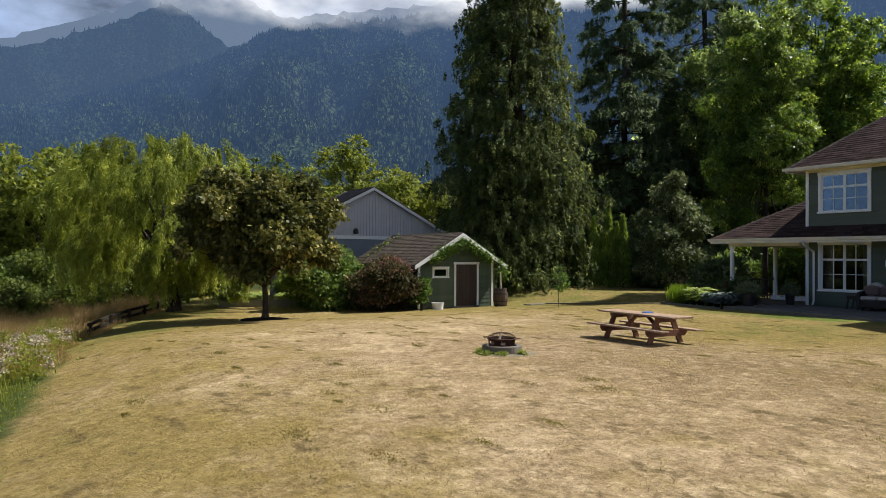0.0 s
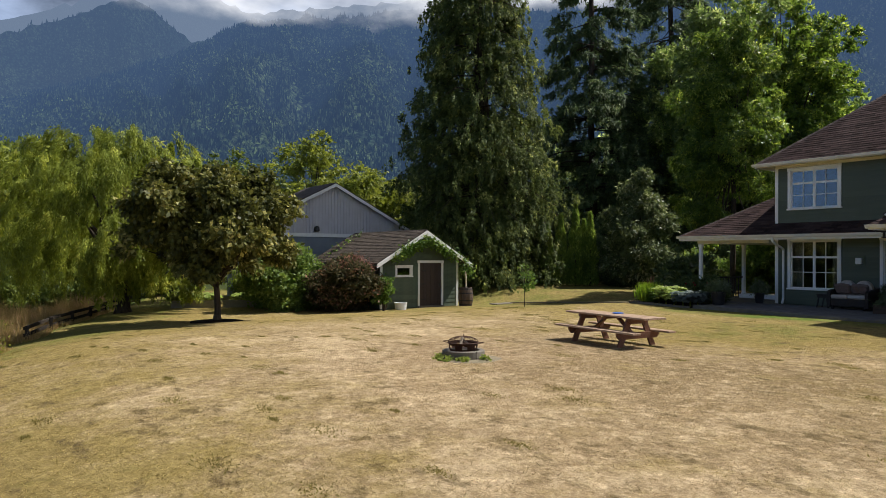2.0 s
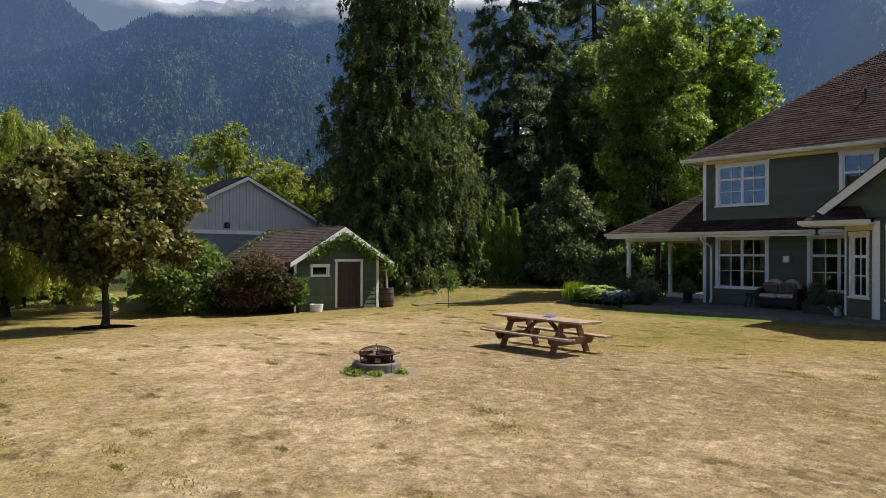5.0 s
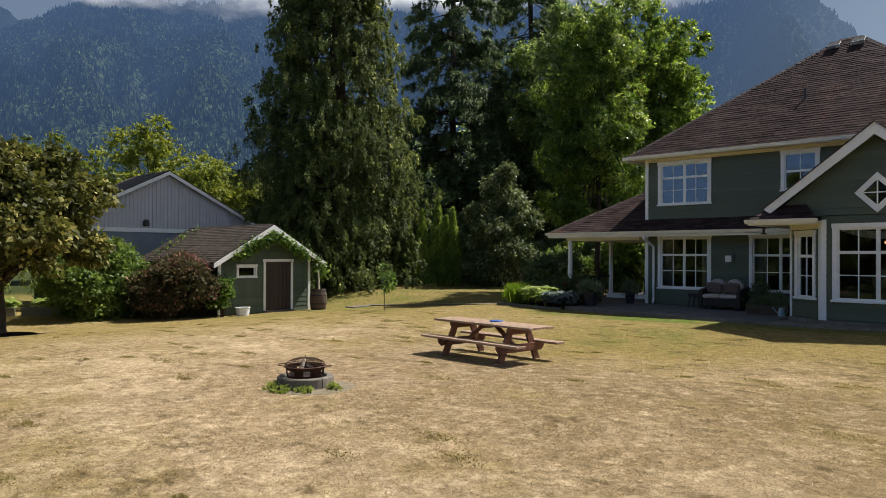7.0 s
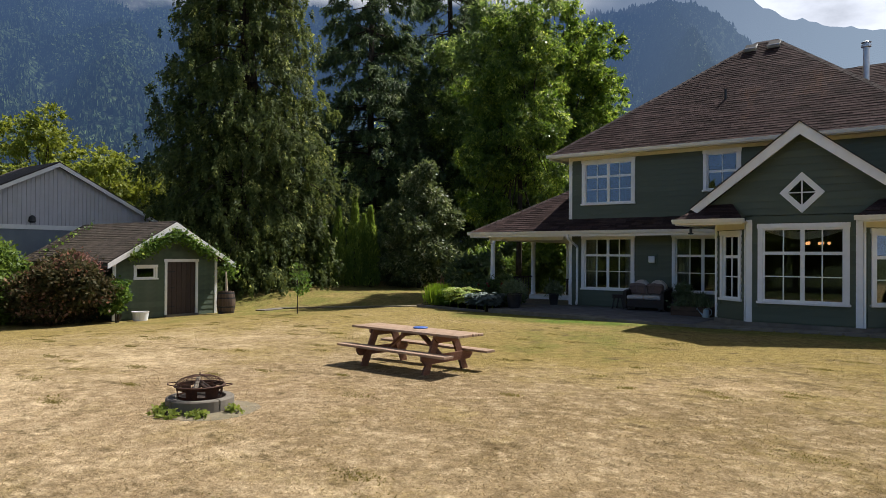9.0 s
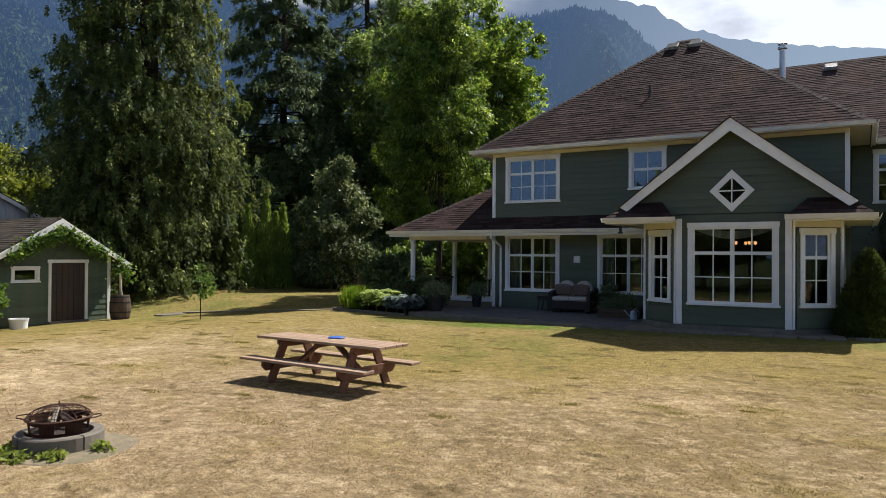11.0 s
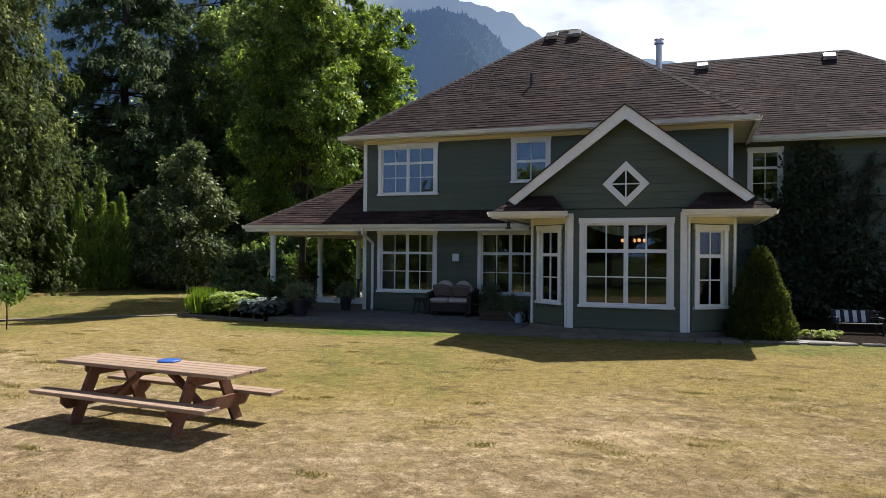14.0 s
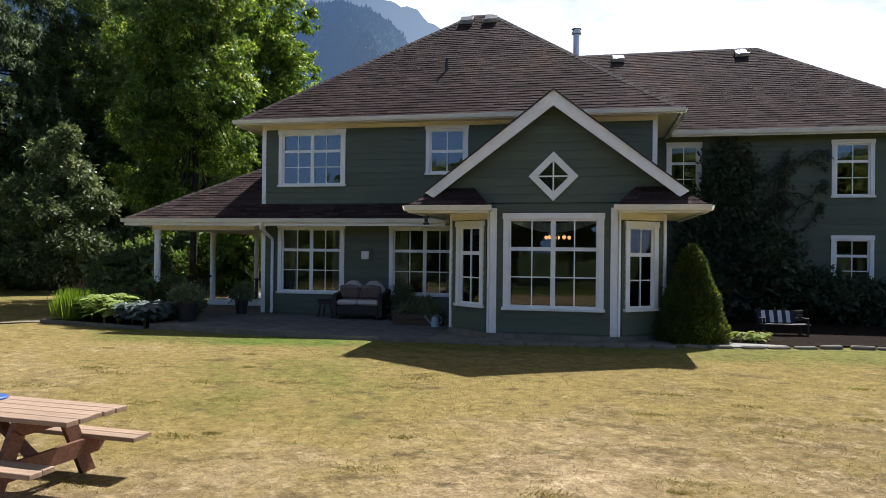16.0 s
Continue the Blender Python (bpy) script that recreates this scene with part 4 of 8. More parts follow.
def clad(parent, m, left, right, z0, z1, holes, mat=None, course=COURSE):
    """Clapboards on a wall face: left(z) and right(z) bound it, holes are (u0, u1, z0, z1)."""
    mat = mat or M["siding"]
    z = z0
    while z < z1 - 0.02:
        top = min(z + course, z1)
        lo = [(left(z), right(z), left(top), right(top))]
        cuts = sorted((h[0], h[1]) for h in holes if h[2] < top - 0.03 and h[3] > z + 0.03)
        segs = []
        for a, b, c, d in lo:
            for h0, h1 in cuts:
                if h0 > a + 0.03:
                    segs.append((a, min(h0, b), max(c, min(a, c)) if c < h0 else h0, min(h0, d)))
                a, c = max(a, h1), max(c, h1)
            if b > a + 0.02:
                segs.append((a, b, c, max(d, c)))
        for a, b, c, d in segs:
            if b - a > 0.03:
                board(parent, m, a, b, c, d, z, top, mat)
        z = top


def wall_with_holes(name, parent, m, u0, u1, z0, z1, holes, thick=0.16, mat=None, label=""):
    """A wall whose outer face lies at y = 0, with openings through it."""
    us = sorted({u0, u1, *[h[0] for h in holes], *[h[1] for h in holes]})
    zs = sorted({z0, z1, *[h[2] for h in holes], *[h[3] for h in holes]})
    bm = bmesh.new()
    for a, b in zip(us, us[1:]):
        run = None
        for c, d in zip(zs, zs[1:]):
            mu, mz = (a + b) / 2, (c + d) / 2
            solid = not any(h[0] < mu < h[1] and h[2] < mz < h[3] for h in holes)
            if solid:
                run = (run[0], d) if run else (c, d)
            if not solid or d == zs[-1]:
                if run:
                    box(bm, a, b, 0.004, thick, run[0], run[1])
                run = None
    ob = part(name, bm, mat or M["siding"], parent, label)
    ob.matrix_basis = m
    return ob


def window(parent, m, u0, u1, z0, z1, cols, rows, thick_cols=(), thick_rows=(), trim=0.1, curtain=False):
    """A window in a wall face: casing, sash, bars, panes. cols and rows are the inner bars as shares of the glass."""
    bm = bmesh.new()
    t = trim
    box(bm, u0, u0 + t, -0.045, 0.1, z0 + 0.05, z1 - t)
    box(bm, u1 - t, u1, -0.045, 0.1, z0 + 0.05, z1 - t)
    box(bm, u0 - 0.015, u1 + 0.015, -0.055, 0.1, z1 - t - 0.01, z1)
    w = part("window", bm, M["trim"], parent, "white-framed divided-light window")
    w.matrix_basis = m
    part("window_sill", newbox(u0 - 0.03, u1 + 0.03, -0.075, 0.1, z0, z0 + 0.055, bevel=0.006), M["trim"], w)
    a0, a1, c0, c1 = u0 + t, u1 - t, z0 + 0.055, z1 - t - 0.01
    sash = bmesh.new()
    s = 0.045
    box(sash, a0, a0 + s, 0.0, 0.05, c0, c1)
    box(sash, a1 - s, a1, 0.0, 0.05, c0, c1)
    box(sash, a0 + s, a1 - s, 0.0, 0.05, c0, c0 + s)
    box(sash, a0 + s, a1 - s, 0.0, 0.05, c1 - s, c1)
    part("sash", sash, M["trim"], w)
    g0, g1, h0, h1 = a0 + s, a1 - s, c0 + s, c1 - s
    us = [g0] + [g0 + (g1 - g0) * k for k in cols] + [g1]
    zs = [h0] + [h0 + (h1 - h0) * k for k in rows] + [h1]
    for i, u in enumerate(us[1:-1]):
        k = 0.045 if i in thick_cols else 0.012
        part("muntin", newbox(u - k, u + k, 0.004, 0.046, h0, h1), M["trim"], w)
    for i, z in enumerate(zs[1:-1]):
        k = 0.036 if i in thick_rows else 0.012
        part("muntin", newbox(g0, g1, 0.007, 0.043, z - k, z + k), M["trim"], w)
    for i in range(len(us) - 1):
        for j in range(len(zs) - 1):
            pane = part("pane", newbox(us[i], us[i + 1], 0.024, 0.028, zs[j], zs[j + 1]), M["glass"] if z0 > 2.8 else M["clear_glass"], w)
            pane.visible_shadow = False
    if curtain:
        for side in (0, 1):
            bmc = bmesh.new()
            n = 9
            cw = (u1 - u0) * 0.2
            start = u0 + 0.05 if side == 0 else u1 - 0.05 - cw
            for k in range(n):
                a, b = start + cw * k / n, start + cw * (k + 1) / n
                y = 0.24 + 0.03 * (k % 2)
                y2 = 0.24 + 0.03 * ((k + 1) % 2)
                vs = [bmc.verts.new(v) for v in ((a, y, z0 - 0.1), (b, y2, z0 - 0.1), (b, y2, z1), (a, y, z1))]
                bmc.faces.new(vs)
            bmesh.ops.solidify(bmc, geom=bmc.faces[:], thickness=0.006)
            part("curtain", bmc, M["curtain"], w, "pale hanging curtain")
    return w


PICTURE = dict(cols=(0.25, 0.5, 0.75), rows=(0.335, 0.67), thick_cols=(1,), thick_rows=(1,))
NARROW = dict(cols=(0.5,), rows=(0.335, 0.67), thick_rows=(1,))
SASH = dict(cols=(0.5,), rows=(0.5,), thick_rows=(0,))
I4 = Matrix.Identity(4)

WX0, WX1, WTOP = -0.45, 9.55, 4.93
BAYF = -3.70
BL, BR = 6.14, 8.55
CA, SA = math.cos(radians(40)), math.sin(radians(40))
BLEN = 1.22
BRX, BRY = BR + BLEN * CA, BAYF + BLEN * SA
BLX = BL - BLEN * CA
UW = (0.0, 1.84, 3.31, 4.80)
LW = (0.0, 1.84, 0.52, 2.33)
LW2 = (3.04, 4.88, 0.52, 2.33)
SW = (3.97, 5.05, 3.58, 4.82)
BW = (6.40, 8.30, 0.55, 2.42)


def inset(h, d=0.06):
    return (h[0] + d, h[1] - d, h[2] + 0.03, h[3] - d)


front = wall_with_holes("wall_front", house, I4, WX0, WX1, -0.3, WTOP, [inset(h) for h in (UW, LW, LW2, SW)] + [(BLX + 0.1, BRX - 0.1, -0.2, 2.3)])
clad(front, I4, lambda z: WX0 + 0.09, lambda z: WX1 - 0.09, 2.84, WTOP, [UW, SW])
clad(front, I4, lambda z: WX0 + 0.09, lambda z: BLX + 0.01, 0.02, 2.40, [LW, LW2])
wall_back = wall_with_holes("wall_back", house, pose(WX1, 9.9, 0, 0, 0, 180), 0, WX1 - WX0, -0.3, WTOP, [])
wall_left = wall_with_holes("wall_side", house, pose(WX0, 9.9, 0, 0, 0, -90), 0, 9.74, -0.3, WTOP, [])
clad(wall_left, I4, lambda z: 0.0, lambda z: 9.8, 0.02, WTOP, [])
wall_right = wall_with_holes("wall_side", house, pose(WX1, 0.165, 0, 0, 0, 90), 0, 9.57, -0.3, WTOP, [])
clad(wall_right, I4, lambda z: 0.0, lambda z: 3.1, 0.02, WTOP, [])
for x in (WX0, WX1 - 0.09):
    part("corner_board", newbox(x - 0.02 * (x < 0), x + 0.09 + 0.02 * (x > 0), -0.035, 0.09, 2.86 if x < 0 else 2.4, WTOP), M["trim"], house)
part("corner_board", newbox(WX0 - 0.02, WX0 + 0.09, -0.035, 0.09, 0.0, 2.42), M["trim"], house)
part("frieze", newbox(WX0 - 0.01, WX1 + 0.01, -0.04, 0.0, WTOP - 0.12, WTOP + 0.0), M["soffit"], house)
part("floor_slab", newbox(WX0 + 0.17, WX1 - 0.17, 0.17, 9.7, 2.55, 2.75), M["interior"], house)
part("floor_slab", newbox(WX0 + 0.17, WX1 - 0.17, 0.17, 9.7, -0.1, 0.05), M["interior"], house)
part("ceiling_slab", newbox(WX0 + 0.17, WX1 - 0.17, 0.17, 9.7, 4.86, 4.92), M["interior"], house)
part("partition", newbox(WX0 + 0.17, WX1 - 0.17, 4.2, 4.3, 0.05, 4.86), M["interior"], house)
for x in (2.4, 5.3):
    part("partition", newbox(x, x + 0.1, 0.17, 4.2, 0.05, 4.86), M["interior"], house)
window(house, I4, *UW, **PICTURE, curtain=False)
window(house, I4, *LW, **PICTURE, curtain=True)
window(house, I4, *LW2, **PICTURE, curtain=True)
window(house, I4, *SW, **SASH)

# bay
MBR = pose(BR, BAYF, 0, 0, 0, 40)
MBL = pose(BLX, BAYF + BLEN * SA, 0, 0, 0, -40)
SIDEW_R = (0.17, 1.0, 0.56, 2.28)
SIDEW_L = (BLEN - 1.0, BLEN - 0.17, 0.56, 2.28)
MB = pose(0, BAYF, 0)
bay_front = wall_with_holes("bay_wall", house, MB, BL, BR, -0.2, 2.62, [inset(BW)])
clad(bay_front, I4, lambda z: BL + 0.1, lambda z: BR - 0.1, 0.13, 2.62, [BW])
bay_r = wall_with_holes("bay_wall", house, MBR, 0, BLEN, -0.2, 2.5, [inset(SIDEW_R)])
clad(bay_r, I4, lambda z: 0.1, lambda z: BLEN - 0.08, 0.13, 2.4, [SIDEW_R])
bay_l = wall_with_holes("bay_wall", house, MBL, 0, BLEN, -0.2, 2.5, [inset(SIDEW_L)])
clad(bay_l, I4, lambda z: 0.08, lambda z: BLEN - 0.1, 0.13, 2.4, [SIDEW_L])
part("bay_wall", newbox(BRX - 0.16, BRX - 0.004, BRY + 0.02, -0.0, -0.2, 2.5), M["siding"], house)
part("bay_wall", newbox(BLX + 0.004, BLX + 0.16, BRY + 0.02, -0.0, -0.2, 2.5), M["siding"], house)
part("floor_slab", slab(bmesh.new(), [(BLX + 0.2, 0.1), (BLX + 0.2, BRY + 0.1), (BL + 0.1, BAYF + 0.2), (BR - 0.1, BAYF + 0.2), (BRX - 0.2, BRY + 0.1), (BRX - 0.2, 0.1)], 0.02, 0.1), M["interior"], house)
window(house, MB, *BW, **PICTURE)
window(house, MBR, *SIDEW_R, **NARROW)
window(house, MBL, *SIDEW_L, **NARROW)
for x, s in ((BL, -1), (BR, 1)):
    part("corner_board", newbox(min(x, x - s * 0.13), max(x, x - s * 0.13), BAYF - 0.035, BAYF + 0.02, -0.02, 2.52), M["trim"], house)
for mm, u in ((MBR, (0.0, 0.05)), (MBL, (BLEN - 0.05, BLEN)), (MBR, (BLEN - 0.07, BLEN)), (MBL, (0.0, 0.07))):
    cb = part("corner_board", newbox(u[0], u[1], -0.033, 0.02, -0.02, 2.42), M["trim"], house)
    cb.matrix_basis = mm
for mm in (MBR, MBL):
    fr = part("frieze", newbox(0.0, BLEN, -0.03, 0.0, 2.3, 2.5), M["soffit"], house)
    fr.matrix_basis = mm
part("foundation", slab(bmesh.new(), [(BLX - 0.05, 0), (BLX - 0.05, BRY), (BL - 0.03, BAYF - 0.06), (BR + 0.03, BAYF - 0.06), (BRX + 0.05, BRY), (BRX + 0.05, 0)], -0.3, 0.1), M["concrete"], house, "grey concrete footing")

# gable over the bay
GX0, GX1, GXM = 4.63, 10.06, 7.345
GE, GP = 2.55, 4.67
GS = (GP - GE) / (GXM - GX0)


def g_left(z):
    return max(GX0 + 0.25, GXM - (GP - 0.16 - z) / GS)


def g_right(z):
    return min(GX1 - 0.25, GXM + (GP - 0.16 - z) / GS)


gable = part("gable_wall", prism(bmesh.new(), [(GX0 + 0.3, 2.6), (GX1 - 0.3, 2.6), (GXM, GP - 0.14)], BAYF + 0.004, BAYF + 0.15), M["siding"], house)
clad(gable, MB, g_left, g_right, 2.62, GP - 0.2, [])
diamond = bmesh.new()
DC, DR = (GXM, 3.12), 0.47
for k in range(4):
    a, b = math.pi / 2 * k, math.pi / 2 * (k + 1)
    o = [(DC[0] + DR * math.cos(t), DC[1] + DR * math.sin(t)) for t in (a, b)]
    i = [(DC[0] + (DR - 0.17) * math.cos(t), DC[1] + (DR - 0.17) * math.sin(t)) for t in (b, a)]
    prism(diamond, o + i, BAYF - 0.06, BAYF - 0.012)
dw = part("window", diamond, M["trim"], house, "white diamond-shaped gable window")
s = DR - 0.17
part("pane", prism(bmesh.new(), [(DC[0] + s, DC[1]), (DC[0], DC[1] + s), (DC[0] - s, DC[1]), (DC[0], DC[1] - s)], BAYF - 0.034, BAYF - 0.03), M["clear_glass"], dw)
# Added dark sheet that stands for the unlit space behind the pane.
part("backing", prism(bmesh.new(), [(DC[0] + s, DC[1]), (DC[0], DC[1] + s), (DC[0] - s, DC[1]), (DC[0], DC[1] - s)], BAYF - 0.028, BAYF - 0.024), M["dark_metal"], dw)
part("muntin", newbox(DC[0] - 0.014, DC[0] + 0.014, BAYF - 0.05, BAYF - 0.036, DC[1] - s, DC[1] + s), M["trim"], dw)
part("muntin", newbox(DC[0] - s, DC[0] + s, BAYF - 0.048, BAYF - 0.037, DC[1] - 0.014, DC[1] + 0.014), M["trim"], dw)


# ---- roofs ----
def shingle_face(name, parent, corners, mat, expo=0.145, tab=0.31, lift=0.0):
    """Overlapping shingle tabs on a flat convex roof face. corners[0] to corners[1] is the eave."""
    c = [np.array(v, float) for v in corners]
    u = unit(c[1] - c[0])
    nrm = unit(np.cross(u, c[2] - c[0]))
    if nrm[2] < 0:
        nrm = -nrm
    v = unit(np.cross(nrm, u))
    if v[2] < 0:
        v = -v
    uv = np.array([((q - c[0]) @ u, (q - c[0]) @ v) for q in c])

    def span(h):
        xs = []
        for k in range(len(uv)):
            (x0, y0), (x1, y1) = uv[k], uv[(k + 1) % len(uv)]
            if abs(y1 - y0) < 1e-6:
                if abs(h - y0) < 1e-6:
                    xs += [x0, x1]
            elif min(y0, y1) - 1e-6 <= h <= max(y0, y1) + 1e-6:
                xs.append(x0 + (x1 - x0) * (h - y0) / (y1 - y0))
        return (min(xs), max(xs)) if xs else (0, 0)

    top = uv[:, 1].max()
    out = []
    k, h = 0, 0.0
    while h < top - 0.01:
        h2 = min(h + expo, top - 1e-4)
        a0, b0 = span(max(h, 1e-4))
        a1, b1 = span(h2)
        x = min(a0, a1) - RNG.random() * tab
        while x < max(b0, b1):
            x2 = x + tab * RNG.uniform(0.85, 1.15)
            q = (np.clip(x, a0, b0), np.clip(x2, a0, b0), np.clip(x2, a1, b1), np.clip(x, a1, b1))
            if q[1] - q[0] > 0.005 or q[2] - q[3] > 0.005:
                e = 0.011 + RNG.random() * 0.01
                P = lambda a, b, z: c[0] + u * a + v * b + nrm * (z + lift)
                out.append([P(q[0], h - 0.012, e), P(q[1], h - 0.012, e), P(q[2], h2, 0.004), P(q[3], h2, 0.004)])
                out.append([P(q[0], h - 0.012, -0.012), P(q[1], h - 0.012, -0.012), P(q[1], h - 0.012, e), P(q[0], h - 0.012, e)])
            x = x2
        h = h2
    return mesh_part(name, quads(name, np.array(out)), mat, parent, kind="stuff")


def solid_face(name, parent, corners, mat, thick=0.05):
    """The deck under the shingles."""
    bm = bmesh.new()
    a = [bm.verts.new(Vector(v) - Vector((0, 0, 0.012))) for v in corners]
    b = [bm.verts.new(Vector(v) - Vector((0, 0, thick + 0.012))) for v in corners]
    bm.faces.new(a)
    bm.faces.new(list(reversed(b)))
    for i in range(len(a)):
        j = (i + 1) % len(a)
        bm.faces.new((a[j], a[i], b[i], b[j]))
    bmesh.ops.recalc_face_normals(bm, faces=bm.faces)
    return part(name, bm, mat, parent)


def roof_face(parent, corners, mat=None, rough=False):
    deck = solid_face("roof_deck", parent, corners, M["ridge"])
    if not rough:
        shingle_face("shingles", deck, corners, mat or M["shingle"])
    return deck


def ridge_cap(parent, p, q, mat=None, step=0.2, w=0.26):
    """Overlapping folded cap shingles from p up or along to q, their two wings lying on the roof faces."""
    p, q = Vector(p), Vector(q)
    d = (q - p).normalized()
    side = d.cross(Vector((0, 0, 1))).normalized() * (w / 2)
    drop = w / 2 * (0.72 if abs(d.z) < 0.01 else 0.5)
    n = max(1, int((q - p).length / step))
    bm = bmesh.new()
    for k in range(n):
        rows = []
        for f, lift in ((k / n, 0.024), ((k + 1) / n, 0.014)):
            c = p.lerp(q, f)
            rows.append([bm.verts.new(c + side * a + Vector((0, 0, b * drop + lift - t))) for a, b, t in ((-1, -1, 0), (0, 0, 0), (1, -1, 0), (1, -1, 0.01), (0, 0, 0.01), (-1, -1, 0.01))])
        for i in range(6):
            bm.faces.new((rows[0][i], rows[0][(i + 1) % 6], rows[1][(i + 1) % 6], rows[1][i]))
        for r in rows:
            bm.faces.new((r[0], r[1], r[4], r[5]))
            bm.faces.new((r[1], r[2], r[3], r[4]))
    bmesh.ops.recalc_face_normals(bm, faces=bm.faces)
    return part("ridge_cap", bm, mat or M["hip_cap"], parent, kind="stuff")


def gutter(parent, p, q, out, size=0.11):
    """An eaves gutter with an open trough, from p to q; out points away from the house."""
    p, q, out = Vector(p), Vector(q), Vector(out).normalized()
    prof = [(0, 0), (0, -size), (size * 0.75, -size), (size, -size * 0.35), (size * 1.08, 0), (size * 0.96, 0), (size * 0.88, -size * 0.3), (size * 0.7, -size * 0.88), (size * 0.1, -size * 0.88), (size * 0.1, 0)]
    bm = bmesh.new()
    rows = [[bm.verts.new(c + out * a + Vector((0, 0, b))) for a, b in prof] for c in (p, q)]
    for i in range(len(prof)):
        j = (i + 1) % len(prof)
        bm.faces.new((rows[0][i], rows[0][j], rows[1][j], rows[1][i]))
    bm.faces.new(rows[0])
    bm.faces.new(list(reversed(rows[1])))
    bmesh.ops.recalc_face_normals(bm, faces=bm.faces)
    return part("gutter", bm, M["gutter"], parent)


EX0, EX1, EY0, EY1, EZ, RZ = -0.95, 10.05, -0.5, 10.4, 5.0, 9.2
R0, R1 = (4.25, 4.95, RZ), (4.95, 4.95, RZ)
main_roof = part("roof", newbox(EX0 + 0.03, EX1 - 0.03, EY0 + 0.03, EY1 - 0.03, WTOP - 0.02, WTOP + 0.01), M["soffit"], house, "brown shingled hip roof")
roof_face(main_roof, [(EX0, EY0, EZ), (EX1, EY0, EZ), R1, R0])
roof_face(main_roof, [(EX1, EY0, EZ), (EX1, EY1, EZ), R1])
roof_face(main_roof, [(EX0, EY1, EZ), (EX0, EY0, EZ), R0])
roof_face(main_roof, [(EX1, EY1, EZ), (EX0, EY1, EZ), R0, R1], rough=True)
for a, b in (((EX0, EY0, EZ), R0), ((EX1, EY0, EZ), R1), (R0, R1)):
    ridge_cap(main_roof, a, b)
part("fascia", newbox(EX0, EX1, EY0 - 0.02, EY0 + 0.01, EZ - 0.125, EZ - 0.03), M["trim"], main_roof)
part("fascia", newbox(EX1 - 0.01, EX1 + 0.02, EY0, EY1, EZ - 0.16, EZ - 0.03), M["trim"], main_roof)
part("fascia", newbox(EX0 - 0.02, EX0 + 0.01, EY0, EY1, EZ - 0.16, EZ - 0.03), M["trim"], main_roof)
gutter(main_roof, (EX0 - 0.08, EY0 - 0.022, EZ - 0.01), (EX1 + 0.08, EY0 - 0.022, EZ - 0.01), (0, -1, 0), 0.095)
gutter(main_roof, (EX1 + 0.022, EY0, EZ - 0.01), (EX1 + 0.022, EY1, EZ - 0.01), (1, 0, 0))

# skirt roof over the patio and the wrap-around porch
PX0, PY0, PZ, PSL = -4.06, -0.7, 2.46, 0.6
hipx = WX0 - 0.0
run = hipx - PX0
porch_roof = part("porch_roof", newbox(PX0 + 0.04, hipx, PY0 + 0.04, 7.0, PZ - 0.11, PZ - 0.07), M["soffit"], house, "low shingled porch roof with white eaves")
part("soffit", newbox(hipx + 0.002, GX0, PY0 + 0.04, 0.0, PZ - 0.11, PZ - 0.07), M["soffit"], porch_roof)
roof_face(porch_roof, [(PX0, PY0, PZ), (hipx, PY0, PZ), (hipx, PY0 + run, PZ + PSL * run)])
roof_face(porch_roof, [(hipx + 0.004, PY0, PZ), (GX0 + 0.4, PY0, PZ), (GX0 + 0.4, -0.02, PZ + PSL * (-PY0 - 0.02)), (hipx + 0.004, -0.02, PZ + PSL * (-PY0 - 0.02))])
roof_face(porch_roof, [(PX0, 7.0, PZ), (PX0, PY0, PZ), (hipx, PY0 + run, PZ + PSL * run), (hipx, 7.0, PZ + PSL * run)], rough=True)
ridge_cap(porch_roof, (PX0, PY0, PZ), (hipx, PY0 + run, PZ + PSL * run))
part("fascia", newbox(PX0, GX0, PY0 - 0.02, PY0 + 0.01, PZ - 0.19, PZ - 0.03), M["trim"], porch_roof)
part("fascia", newbox(PX0 - 0.02, PX0 + 0.01, PY0, 7.0, PZ - 0.19, PZ - 0.03), M["trim"], porch_roof)
gutter(porch_roof, (PX0 - 0.06, PY0 - 0.022, PZ - 0.01), (GX0 + 0.1, PY0 - 0.022, PZ - 0.01), (0, -1, 0), 0.1)
part("beam", newbox(PX0 + 0.63, hipx - 0.03, PY0 + 0.28, PY0 + 0.42, PZ - 0.3, PZ - 0.11), M["soffit"], porch_roof)
part("beam", newbox(PX0 + 0.67, PX0 + 0.81, PY0 + 0.43, 6.9, PZ - 0.3, PZ - 0.11), M["soffit"], porch_roof)

# gable roof over the bay
bay_roof = part("bay_roof", newbox(GX0 + 0.03, GX1 - 0.03, BAYF + 0.17, 0.0, GE - 0.11, GE - 0.07), M["soffit"], house, "shingled gable roof over the bay")
GF = -3.98
roof_face(bay_roof, [(GX0, 0.0, GE), (GX0, GF, GE), (GXM, GF, GP), (GXM, 0.0, GP)])
roof_face(bay_roof, [(GX1, GF, GE), (GX1, 0.0, GE), (GXM, 0.0, GP), (GXM, GF, GP)])
